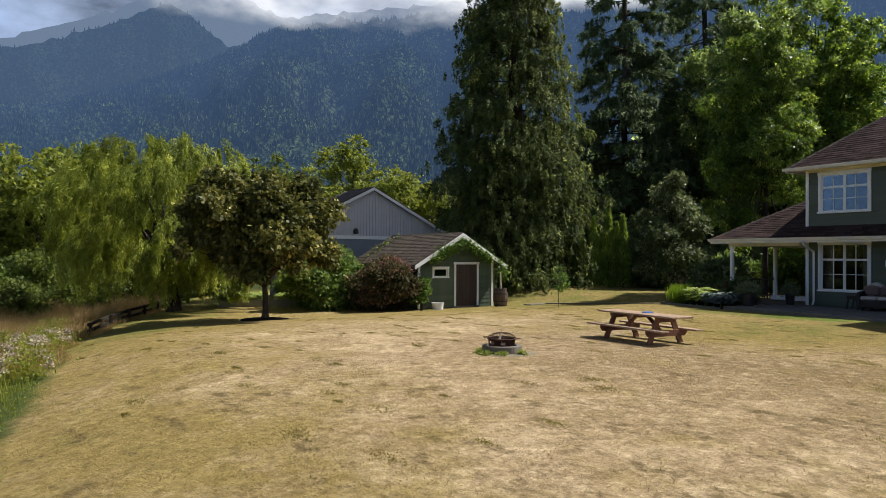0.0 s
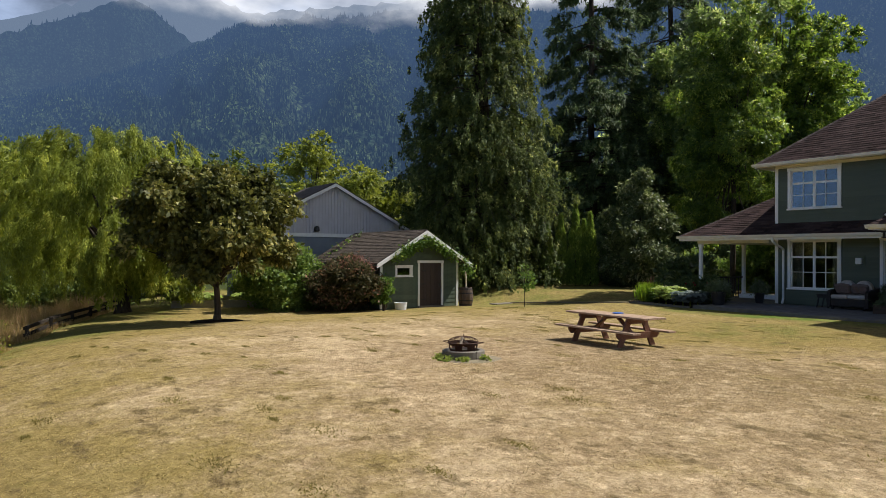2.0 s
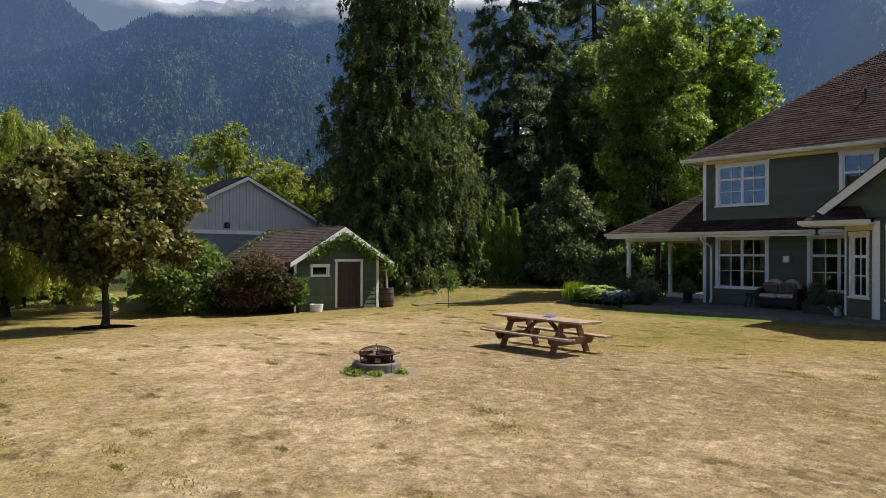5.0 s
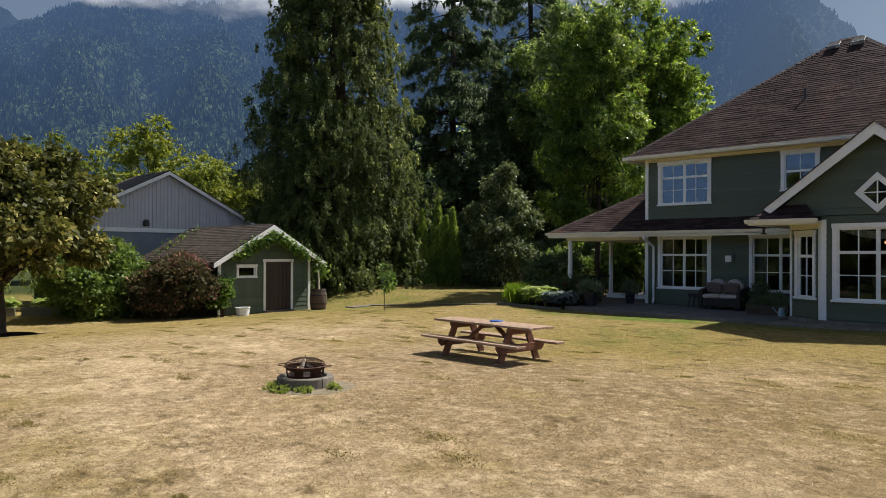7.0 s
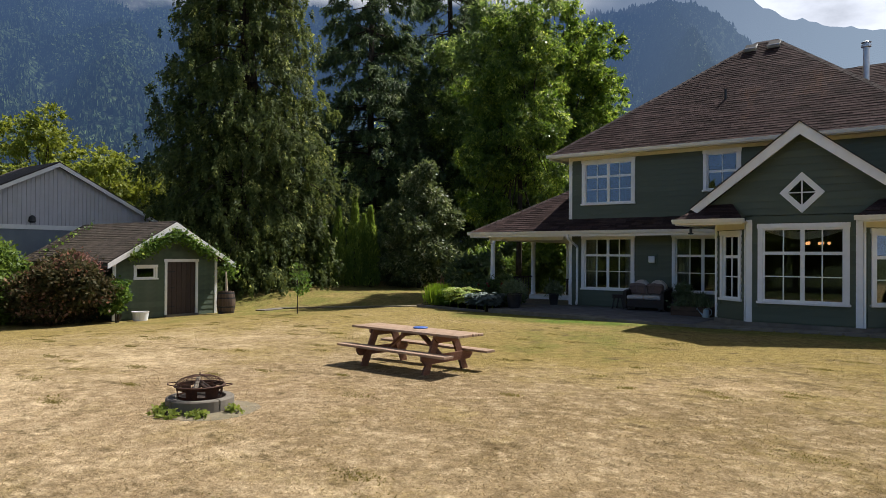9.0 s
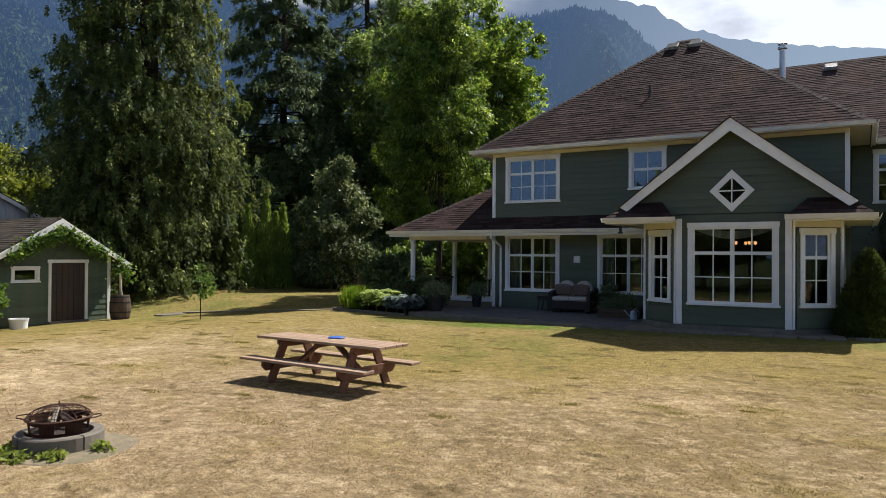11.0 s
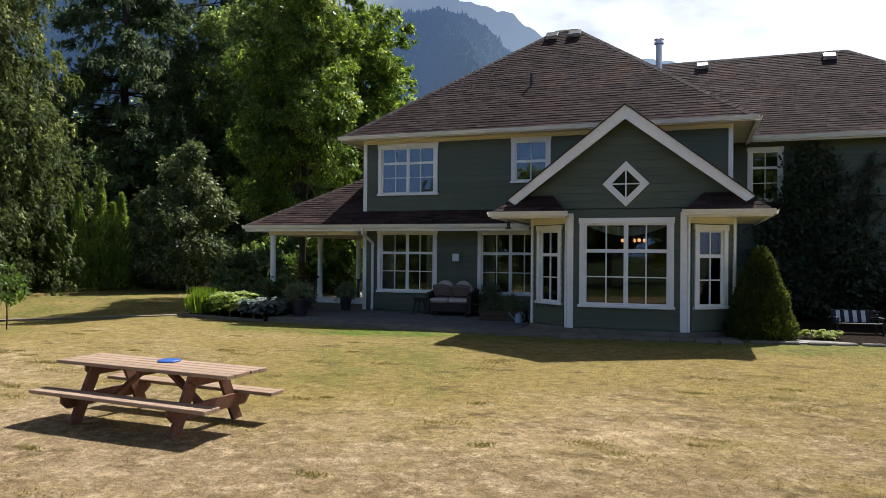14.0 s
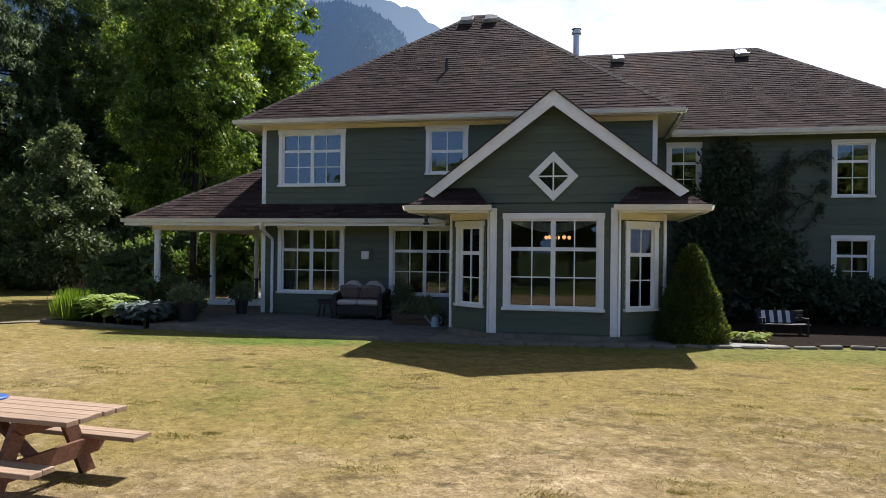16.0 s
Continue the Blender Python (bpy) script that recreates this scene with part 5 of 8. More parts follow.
for sx in (-1, 1):
    x0, x1 = GXM + sx * (GX1 - GXM), GXM
    barge = bmesh.new()
    d = 0.2
    xl = x0 - sx * 0.28
    zl = GE + GS * 0.28
    prism(barge, [(xl, zl + 0.03), (GXM, GP + 0.035), (GXM, GP - d - 0.05), (xl - sx * 0.16, zl - 0.07)], GF - 0.05, GF)
    part("barge_board", barge, M["trim"], bay_roof)
    lip = bmesh.new()
    prism(lip, [(xl, zl + 0.055), (GXM, GP + 0.06), (GXM, GP + 0.033), (xl, zl + 0.028)], GF - 0.09, GF - 0.05)
    part("barge_lip", lip, M["ridge"], bay_roof)
    # eave return with its own small hip
    xo, xi = x0, GXM + sx * 1.17
    zf = GE + 0.36
    ye, yb = -4.22, BAYF - 0.02
    roof_face(bay_roof, [(min(xo, xi), ye, GE), (max(xo, xi), ye, GE), (max(xo - sx * 0.5, xi - sx * 0.02) if sx < 0 else xo - 0.5, yb, zf), (xi + sx * 0.35, yb, zf)] if sx > 0 else
              [(xo, ye, GE), (xi, ye, GE), (xi - 0.35, yb, zf), (xo + 0.5, yb, zf)])
    part("soffit", newbox(min(xo - sx * 0.03, xi), max(xo - sx * 0.03, xi), -4.2, BAYF + 0.168, GE - 0.11, GE - 0.07), M["soffit"], bay_roof)
    part("fascia", newbox(min(xo, xi), max(xo, xi), ye - 0.02, ye + 0.01, GE - 0.15, GE - 0.03), M["trim"], bay_roof)
    gutter(bay_roof, (min(xo, xi) - 0.06, ye - 0.022, GE - 0.01), (max(xo, xi) + 0.06, ye - 0.022, GE - 0.01), (0, -1, 0), 0.1)
    part("fascia", newbox(xo - 0.02, xo + 0.02, ye, 0.0 if sx > 0 else PY0, GE - 0.15, GE - 0.03), M["trim"], bay_roof)
    gutter(bay_roof, (xo + sx * 0.022, ye, GE - 0.012), (xo + sx * 0.022, -0.05 if sx > 0 else PY0 - 0.2, GE - 0.012), (sx, 0, 0), 0.1)

# wing
WY, WGX1 = 3.25, 17.6
WWS = [(10.10, 11.03, 3.20, 4.76), (14.33, 15.37, 3.20, 4.75), (14.33, 15.37, 0.75, 2.2)]
MW = pose(0, WY, 0)
wing_wall = wall_with_holes("wing_wall", house, MW, WX1 + 0.01, WGX1, -0.3, WTOP, [inset(h) for h in WWS])
clad(wing_wall, I4, lambda z: WX1 + 0.03, lambda z: WGX1 - 0.05, 0.02, WTOP, WWS)
for h in WWS:
    window(house, MW, *h, **NARROW)
wall_with_holes("wing_wall", house, pose(WGX1 + 0.01, WY, 0, 0, 0, 90), 0, 9.0, -0.3, WTOP, [])
wall_with_holes("wing_wall", house, pose(WGX1, 12.4, 0, 0, 0, 180), 0, 8.6, -0.3, WTOP, [])
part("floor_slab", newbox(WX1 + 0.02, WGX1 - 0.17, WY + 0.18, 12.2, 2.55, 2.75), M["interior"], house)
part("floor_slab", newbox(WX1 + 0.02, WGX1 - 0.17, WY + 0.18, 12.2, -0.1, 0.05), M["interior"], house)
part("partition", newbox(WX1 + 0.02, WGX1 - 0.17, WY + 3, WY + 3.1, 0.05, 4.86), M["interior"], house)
wx0, wx1, wy0, wy1, wz, wr = 6.5, 17.9, WY - 0.5, WY + 9.5, 5.0, 8.52
wm = (wy0 + wy1) / 2
wing_roof = part("wing_roof", newbox(WX1 + 0.55, wx1 - 0.03, wy0 + 0.03, wy1 - 0.03, WTOP - 0.02, WTOP + 0.01), M["soffit"], house, "brown shingled wing roof with vents")
roof_face(wing_roof, [(wx0, wy0, wz), (wx1, wy0, wz), (wx1 - 4.5, wm, wr), (wx0, wm, wr)])
roof_face(wing_roof, [(wx1, wy0, wz), (wx1, wy1, wz), (wx1 - 4.5, wm, wr)])
roof_face(wing_roof, [(wx1, wy1, wz), (wx0, wy1, wz), (wx0, wm, wr), (wx1 - 4.5, wm, wr)], rough=True)
ridge_cap(wing_roof, (wx0 + 0.5, wm, wr), (wx1 - 4.5, wm, wr))
ridge_cap(wing_roof, (wx1, wy0, wz), (wx1 - 4.5, wm, wr))
part("fascia", newbox(EX1 + 0.15, wx1, wy0 - 0.02, wy0 + 0.01, wz - 0.16, wz - 0.03), M["trim"], wing_roof)
gutter(wing_roof, (EX1 + 0.15, wy0 - 0.022, wz - 0.01), (wx1 + 0.06, wy0 - 0.022, wz - 0.01), (0, -1, 0))


def roof_vent(parent, x, y, z, slope):
    bm = bmesh.new()
    box(bm, -0.2, 0.2, -0.17, 0.17, 0.02, 0.14, bevel=0.02)
    v = part("roof_vent", bm, M["dark_metal"], parent, "small dark roof vent with pale hood")
    v.matrix_basis = pose(x, y, z, slope)
    part("vent_hood", newbox(-0.21, 0.21, -0.2, -0.171, 0.03, 0.16, bevel=0.01), M["steel"], v)


sl = math.degrees(math.atan2(RZ - EZ, 4.95 - EY0))
for x in (4.2, 4.95):
    roof_vent(main_roof, x, 4.5, EZ + (4.5 - EY0) * (RZ - EZ) / (4.95 - EY0), sl)
wsl = (wr - wz) / (wm - wy0)
for x in (8.9, 12.8):
    roof_vent(wing_roof, x, wm - 0.5, wz + (wm - 0.5 - wy0) * wsl, math.degrees(math.atan(wsl)))
# plumbing pipe and flue
zpv = EZ + (1.6 - EY0) * (RZ - EZ) / (4.95 - EY0)
part("vent_pipe", rod(bmesh.new(), (4.15, 1.6, zpv - 0.1), (4.15, 1.6, zpv + 0.32), 0.04, n=10), M["dark_metal"], main_roof)
flue = bmesh.new()
rod(flue, (7.55, 5.35, 6.6), (7.55, 5.35, 8.55), 0.095, n=16)
fl = part("flue", flue, M["steel"], main_roof, "galvanised flue pipe with cap")
part("flue_cap", lathe(bmesh.new(), [(0.1, 8.55), (0.15, 8.57), (0.15, 8.63), (0.11, 8.65), (0.11, 8.7), (0.16, 8.72), (0.05, 8.78)], 16, (7.55, 5.35, 0)), M["steel"], fl)

# porch posts and downpipes
for x, y in ((-3.32, -0.35), (-3.32, 2.5), (-3.32, 5.4)):
    ps = part("porch_post", lathe(bmesh.new(), [(0.1, 0.12), (0.1, 0.2), (0.085, 0.22), (0.08, PZ - 0.42), (0.1, PZ - 0.4), (0.1, PZ - 0.3)], 16, (x, y, 0)), M["trim"], house, "round white porch post")
    part("post_base", newbox(x - 0.12, x + 0.12, y - 0.12, y + 0.12, 0.0, 0.12, bevel=0.01), M["trim"], ps)


def downpipe(x, y0, y1, ztop, zbot, out=0.22):
    bm = bmesh.new()
    rod(bm, (x, y0, ztop), (x, y0 + 0.03, ztop - 0.16), 0.04, n=8)
    rod(bm, (x, y0 + 0.03, ztop - 0.16), (x, y1, ztop - 0.42), 0.04, n=8)
    rod(bm, (x, y1, ztop - 0.42), (x, y1, zbot + 0.18), 0.04, n=8)
    rod(bm, (x, y1, zbot + 0.18), (x + 0.09, y1 - out, zbot + 0.05), 0.04, n=8)
    return part("downpipe", bm, M["trim"], house, "white downpipe")


downpipe(-0.14, PY0 - 0.07, -0.07, PZ - 0.1, 0.0)


# ---- patio ----
patio = thing("patio", "dark concrete paver patio along the house wall", "patio", kind="structure")
part("patio_bed", slab(bmesh.new(), [(-4.1, 7.0), (-4.1, -0.6), (-1.5, -1.2), (-1.5, -3.2), (3.0, -4.1), (GX0 + 1.2, -4.2), (GX0 + 1.2, BAYF - 0.1), (BLX - 0.06, BRY), (BLX - 0.06, -0.01), (WX0 - 0.03, -0.01), (WX0 - 0.03, 7.0)], -0.35, -0.012), M["concrete"], patio)
PAVER = bpy.data.meshes.new("paver")
bmp = newbox(-0.295, 0.295, -0.295, 0.295, -0.02, 0.0, bevel=0.008)
bmp.to_mesh(PAVER)
bmp.free()
PAVER.materials.append(M["patio"])
for i in range(16):
    for j in range(6):
        x, y = -4.0 + 0.3 + i * 0.6, -3.8 + j * 0.6
        if y - 0.3 > -3.2 - 0.2 * (x + 1.8) and x < 4.9 and (x > -1.15 or y > -0.9):
            ob = new("paver", PAVER)
            ob.parent = patio
            ob.location = (x, y, 0.004 + RNG.uniform(-0.003, 0.003))
part("edging", beam(bmesh.new(), (-1.5, -3.29, -0.1), (3.0, -4.19, -0.1), 0.09, 0.2), M["concrete"], patio)
part("edging", beam(bmesh.new(), (3.0, -4.19, -0.1), (GX0 + 1.3, -4.29, -0.1), 0.09, 0.2), M["concrete"], patio)
step = solo("porch_step", newbox(-3.15, -0.6, 1.9, 2.6, 0.002, 0.16, bevel=0.01), M["trim"], "white-painted porch step at the back of the patio", "step")


# ---- shed ----
def build_shed():
    """Local frame: the gable front looks along -y, the ridge runs along y."""
    sh = thing("garden_shed", "weathered green garden shed with shingle roof and ivy on its gable", "shed", at=pose(-13.45, -6.88, ground_z(-13.5, -6.25), 0, 0, 90))
    hw, ez, pz, dep = 2.1, 2.24, 3.48, 6.2
    sl = (pz - ez) / hw
    door = (-0.14, 1.25, 0.0, 2.14)
    win = (-1.34, -0.44, 1.40, 1.94)
    w = wall_with_holes("wall", sh, I4, -hw, hw, 0.0, ez, [(door[0], door[1], -0.1, 2.02), inset(win)], 0.1, M["shed_siding"])
    clad(w, I4, lambda z: -hw + 0.08, lambda z: hw - 0.08, 0.02, ez, [door, win], M["shed_siding"], 0.19)
    gb = part("gable_wall", prism(bmesh.new(), [(-hw, ez), (hw, ez), (0, pz)], 0.004, 0.1), M["shed_siding"], sh)
    clad(gb, I4, lambda z: -hw + (z - ez) / sl + 0.02, lambda z: hw - (z - ez) / sl - 0.02, ez, pz - 0.08, [], M["shed_siding"], 0.19)
    for x in (-hw, hw - 0.1):
        part("wall", newbox(x, x + 0.1, 0.1, dep, 0, ez), M["shed_siding"], sh)
        part("corner_board", newbox(x - 0.01, x + 0.11, -0.03, 0.02, 0, ez), M["trim"], sh)
    part("wall", newbox(-hw, hw, dep - 0.1, dep, 0, ez), M["shed_siding"], sh)
    # plank door with its casing
    d = part("door", newbox(door[0] + 0.1, door[1] - 0.1, 0.03, 0.07, 0.08, 2.04), M["dark_door"], sh, "dark brown plank door, shut")
    n = 6
    pw = (door[1] - door[0] - 0.2) / n
    for k in range(n):
        part("plank", newbox(door[0] + 0.1 + pw * k + 0.006, door[0] + 0.1 + pw * (k + 1) - 0.006, 0.0, 0.03, 0.09, 2.03), M["dark_door"], d)
    for z in (0.35, 1.05, 1.65):
        part("hinge", newbox(door[0] + 0.12, door[0] + 0.42, -0.008, 0.0, z, z + 0.045), M["dark_metal"], d)
    part("handle", newbox(door[1] - 0.2, door[1] - 0.17, -0.03, 0.0, 0.98, 1.12), M["dark_metal"], d)
    cas = bmesh.new()
    box(cas, door[0], door[0] + 0.1, -0.035, 0.06, 0, 2.04)
    box(cas, door[1] - 0.1, door[1], -0.035, 0.06, 0, 2.04)
    box(cas, door[0] - 0.03, door[1] + 0.03, -0.04, 0.06, 2.04, 2.15)
    part("door_casing", cas, M["trim"], sh)
    part("threshold", newbox(door[0], door[1], -0.12, 0.06, 0.0, 0.08), M["concrete"], sh)
    window(sh, I4, *win, cols=(), rows=(), trim=0.08)
    # roof
    ov, of = 0.46, 0.55
    e = (-(hw + ov), ez - sl * ov)
    rf = part("roof", prism(bmesh.new(), [(-hw, ez - 0.02), (hw, ez - 0.02), (0, pz - 0.02)], dep - 0.1, dep - 0.01), M["shed_siding"], sh, "weathered brown shingle roof")
    roof_face(rf, [(e[0], dep + 0.3, e[1] + 0.06), (e[0], -of, e[1] + 0.06), (0, -of, pz + 0.06), (0, dep + 0.3, pz + 0.06)], M["shed_shingle"])
    roof_face(rf, [(-e[0], -of, e[1] + 0.06), (-e[0], dep + 0.3, e[1] + 0.06), (0, dep + 0.3, pz + 0.06), (0, -of, pz + 0.06)], M["shed_shingle"])
    ridge_cap(rf, (0, -of, pz + 0.06), (0, dep + 0.3, pz + 0.06), M["shed_shingle"])
    for sx in (-1, 1):
        bm = bmesh.new()
        prism(bm, [(sx * -e[0], e[1] + 0.03), (0, pz + 0.03), (0, pz - 0.2), (sx * -e[0], e[1] - 0.15)], -of - 0.03, -of + 0.02)
        part("barge_board", bm, M["trim"], rf)
        part("fascia", newbox(min(sx * -e[0], sx * (-e[0] - 0.03)), max(sx * -e[0], sx * (-e[0] - 0.03)), -of + 0.02, dep + 0.25, e[1] - 0.12, e[1] + 0.02), M["shed_siding"], rf)
    return sh


shed = build_shed()


def garage():
    g = thing("garage", "long pale grey metal-clad garage with a low gable", "garage", at=pose(-23.0, -6.7, ground_z(-23, -6.7), 0, 0, 90))
    hw, dep = 4.9, 3.6
    z0 = ground_z(-23, -6.7)
    ez, pz, band = 3.15 - z0, 5.6 - z0, 2.75 - z0
    part("wall", newbox(-hw, hw, 0.02, dep, 0, band), M["lower_metal_wall"], g, "blue-grey lower cladding")
    part("upper_wall", prism(bmesh.new(), [(-hw, band), (hw, band), (hw, ez), (0, pz), (-hw, ez)], 0.02, dep), M["grey_metal_wall"], g)
    sl = (pz - ez) / hw
    n = 52
    for k in range(n):
        x = -hw + 2 * hw * (k + 0.5) / n
        zt = pz - sl * abs(x) - 0.04
        part("cladding_rib", newbox(x - 0.035, x + 0.035, -0.02, 0.02, band + 0.1, zt), M["grey_metal_wall"], g)
    part("trim_band", newbox(-hw - 0.02, hw + 0.02, -0.06, 0.02, band - 0.1, band + 0.1), M["trim"], g)
    ov, of = 0.35, 0.3
    r = part("roof", prism(bmesh.new(), [(-hw - ov, ez - sl * ov + 0.02), (-hw - ov, ez - sl * ov + 0.12), (0, pz + 0.16), (hw + ov, ez - sl * ov + 0.12), (hw + ov, ez - sl * ov + 0.02), (0, pz + 0.06)], -of, dep + 0.3), M["ridge"], g, "dark low-pitched garage roof")
    for sx in (-1, 1):
        part("barge_board", prism(bmesh.new(), [(sx * (hw + ov), ez - sl * ov - 0.12), (0, pz - 0.08), (0, pz + 0.1), (sx * (hw + ov), ez - sl * ov + 0.06)], -of - 0.04, -of - 0.004), M["trim"], r)
    part("wall_lamp", lathe(bmesh.new(), [(0.1, 0.0), (0.16, 0.05), (0.14, 0.25), (0.05, 0.32)], 10, (-1.05, -0.1, band + 0.2)), M["dark_metal"], g, "dark wall lamp")
    return g


garage()


# ---- trees ----
def trunk_mesh(h, r, limbs=(), lean=0.0, bends=5):
    bm = bmesh.new()
    limb_chain(bm, (0, 0, -0.1), (lean, 0, h), r, r * 0.45, bends, r * 0.35, 9)
    rod(bm, (0, 0, -0.15), (0, 0, 0.25), r * 1.5, r * 1.0, 10)
    for p, q, a, b in limbs:
        limb_chain(bm, p, q, a, b, 4, 0.12, 6)
    return bm


def broadleaf(name, label, at, blobs, h, r, leaf_mat, clumps, per, size, leaf, wide, bark="bark", category="tree", group="", droop=0.25, shell=0.6, kind="", light=False):
    t = thing(name, label, category, group, kind, at)
    limbs = []
    for c, rr in blobs:
        z0 = h * RNG.uniform(0.45, 0.85)
        limbs.append(((0, 0, z0), tuple(np.array(c) * (0.8, 0.8, 0.95)), r * 0.4, r * 0.08))
    part("trunk", trunk_mesh(h, r, limbs), M[bark], t)
    mesh_part("crown", clumpy_leaves("crown", blobs, clumps, per, size, leaf, wide, droop, shell, light), M[leaf_mat], t)
    return t


def lobes(centre, radii, n, size, seed, reach=(0.45, 0.78), taper=0.0):
    """Lobes spread over an ellipsoid, for an uneven crown."""
    r = np.random.default_rng(seed)
    v = unit(r.normal(size=(n, 3)))
    c = np.array(centre) + v * np.array(radii) * r.uniform(*reach, (n, 1))
    c[:, :2] *= 1 - taper * np.clip(v[:, 2:], -0.3, 1)
    s = size * r.uniform(0.7, 1.25, n)
    return [(tuple(c[i]), (s[i], s[i], s[i] * 0.85)) for i in range(n)] + [(tuple(centre), tuple(np.array(radii) * 0.6))]


def willow():
    t = thing("willow_tree", "weeping willow with long trailing yellow-green branches", "tree", at=G(-20.4, -18.2))
    limbs = [((0, 0, 1.6), (2.5 * math.cos(a), 2.5 * math.sin(a), 5.2), 0.16, 0.04) for a in np.arange(0, 6.2, 0.8)]
    part("trunk", trunk_mesh(4.2, 0.3, limbs), M["bark"], t)
    blobs = lobes((0, 0, 4.9), (5.0, 5.3, 3.7), 80, 0.85, 5, (0.66, 0.98))
    ropes, each = 560, 9
    n = ropes * each
    which = RNG.integers(0, len(blobs), ropes)
    top = np.concatenate([ball_points(int((which == k).sum()), c, r, 0.75)[0] for k, (c, r) in enumerate(blobs)])
    top = top[top[:, 2] > 1.4]
    ropes = len(top)
    n = ropes * each
    long = np.repeat(RNG.uniform(0.7, 1.7, ropes) + 0.16 * np.maximum(0, 5.5 - top[:, 2]), each)
    top = np.repeat(top, each, axis=0) + RNG.normal(size=(n, 3)) * (0.065, 0.065, 0.14)
    length = np.minimum(long * RNG.uniform(0.7, 1.1, n), top[:, 2] - 0.45)
    per = 42
    s = RNG.random((n, per))
    # each plume arches outwards, then hangs
    out = unit(top * (1, 1, 0) + np.repeat(RNG.normal(size=(ropes, 3)), each, axis=0) * (0.8, 0.8, 0) + RNG.normal(size=top.shape) * (0.3, 0.3, 0))
    arch = 0.5 * np.sin(np.minimum(1, s * 1.7) * 1.57) * np.repeat(RNG.uniform(0.4, 1.2, ropes), each)[:, None]
    p = top[:, None] + out[:, None] * arch[..., None] + np.stack([0 * s, 0 * s, -(s ** 1.5) * length[:, None]], -1) + RNG.normal(size=(n, per, 3)) * 0.05
    d = out[:, None] * (1.1 - 1.6 * s)[..., None].clip(0.0, 1.0) + RNG.normal(size=p.shape) * 0.4 + np.array((0, 0, -0.9))
    p, d = p.reshape(-1, 3), d.reshape(-1, 3)
    face = np.repeat(unit(top * (1, 1, 0)) + (0, 0, 0.7), per, axis=0) + RNG.normal(size=p.shape) * 0.5
    mesh_part("crown", tri_leaves("crown", p, d, RNG.uniform(0.1, 0.2, len(p)), RNG.uniform(0.035, 0.06, len(p)), face), M["willow_leaf"], t)
    return t


def frond_tree(name, label, at, h, rad, mat, branches, fronds, per, leaf, wide, base=0.4, droop=0.4, power=0.8, trunk=0.5, skirt=1.0, spread=0.26, hang=0.8, whorl=0.0, thin=1.0, ragged=0.38, fan=0.16):
    """A conifer: drooping branches that carry hanging fronds, each a fan of sprays, with gaps between."""
    t = thing(name, label, "tree", at=at)
    hh = base + (h - base) * (1 - np.sqrt(1 - RNG.random(branches) * 0.985)) ** thin
    if whorl:
        hh = np.round(hh / whorl) * whorl + RNG.normal(size=branches) * whorl * 0.13
    hh = np.clip(hh, base, h - 0.2)
    az = RNG.random(branches) * 2 * np.pi
    lump = 1 + 0.13 * np.sin(az * 3 + hh * 0.8) + 0.12 * np.sin(az * 5 - hh * 1.9) + 0.1 * np.sin(hh * 2.7 + az)
    L = rad * ((h - hh) / (h - base)) ** power * np.minimum(1, 0.6 * skirt + (hh - base) / (h * 0.2)) * RNG.uniform(0.6, 1.08, branches) * lump + 0.3
    bm = trunk_mesh(h * 0.97, trunk)
    for k in range(0, branches, max(1, branches // 160)):
        c, s = math.cos(az[k]), math.sin(az[k])
        l1 = float(L[k])
        rod(bm, (0, 0, hh[k]), (c * l1 * 0.5, s * l1 * 0.5, hh[k] - droop * l1 * 0.1), 0.055, 0.035, 4)
        rod(bm, (c * l1 * 0.5, s * l1 * 0.5, hh[k] - droop * l1 * 0.1), (c * l1 * 0.92, s * l1 * 0.92, hh[k] - droop * l1 * 0.55), 0.035, 0.01, 4)
    part("trunk", bm, M["bark"], t)
    s = 0.3 + 0.7 * np.sqrt(RNG.random((branches, fronds)))
    rr = L[:, None] * s
    side = RNG.normal(size=s.shape) * fan * rr
    ca, sa = np.cos(az)[:, None], np.sin(az)[:, None]
    c = np.stack([ca * rr - sa * side, sa * rr + ca * side, hh[:, None] - droop * rr * s * 0.7 - np.abs(side) * 0.35], -1)
    out = np.stack([np.broadcast_to(ca, s.shape), np.broadcast_to(sa, s.shape), np.zeros(s.shape)], -1)
    size = RNG.uniform(0.55, 1.3, s.shape)[..., None, None]
    k = np.linspace(0, 1, per)[None, None, :, None]
    flow = out[:, :, None] * (0.75 - 0.5 * k) + np.array((0, 0, -1.0)) * (0.15 + hang * k)
    p = c[:, :, None] + flow * k * spread * 2.2 * size + RNG.normal(size=(*s.shape, per, 3)) * spread * 0.42 * size
    d = flow + RNG.normal(size=p.shape) * ragged
    face = unit(out * 0.75 + np.array((0, 0, 0.6)) + RNG.normal(size=out.shape) * 0.4)[:, :, None] + RNG.normal(size=p.shape) * 0.3
    p, d, face = p.reshape(-1, 3), d.reshape(-1, 3), face.reshape(-1, 3)
    mesh_part("crown", tri_leaves("crown", p, d, leaf * RNG.uniform(0.6, 1.4, len(p)), wide * RNG.uniform(0.6, 1.3, len(p)), face), M[mat], t)
    return t


def bush(name, label, at, blobs, mat, clumps, per, size, leaf, wide, category="shrub", group="", droop=0.1, shell=0.45, stems=6, light=False):
    t = thing(name, label, category, group, at=at)
    bm = bmesh.new()
    for c, r in blobs[:stems]:
        limb_chain(bm, (c[0] * 0.2, c[1] * 0.2, -0.05), tuple(c), 0.035, 0.01, 3, 0.05, 5)
    part("stem", bm, M["bark"], t)
    mesh_part("foliage", clumpy_leaves("foliage", blobs, clumps, per, size, leaf, wide, droop, shell, light), M[mat], t)
    return t


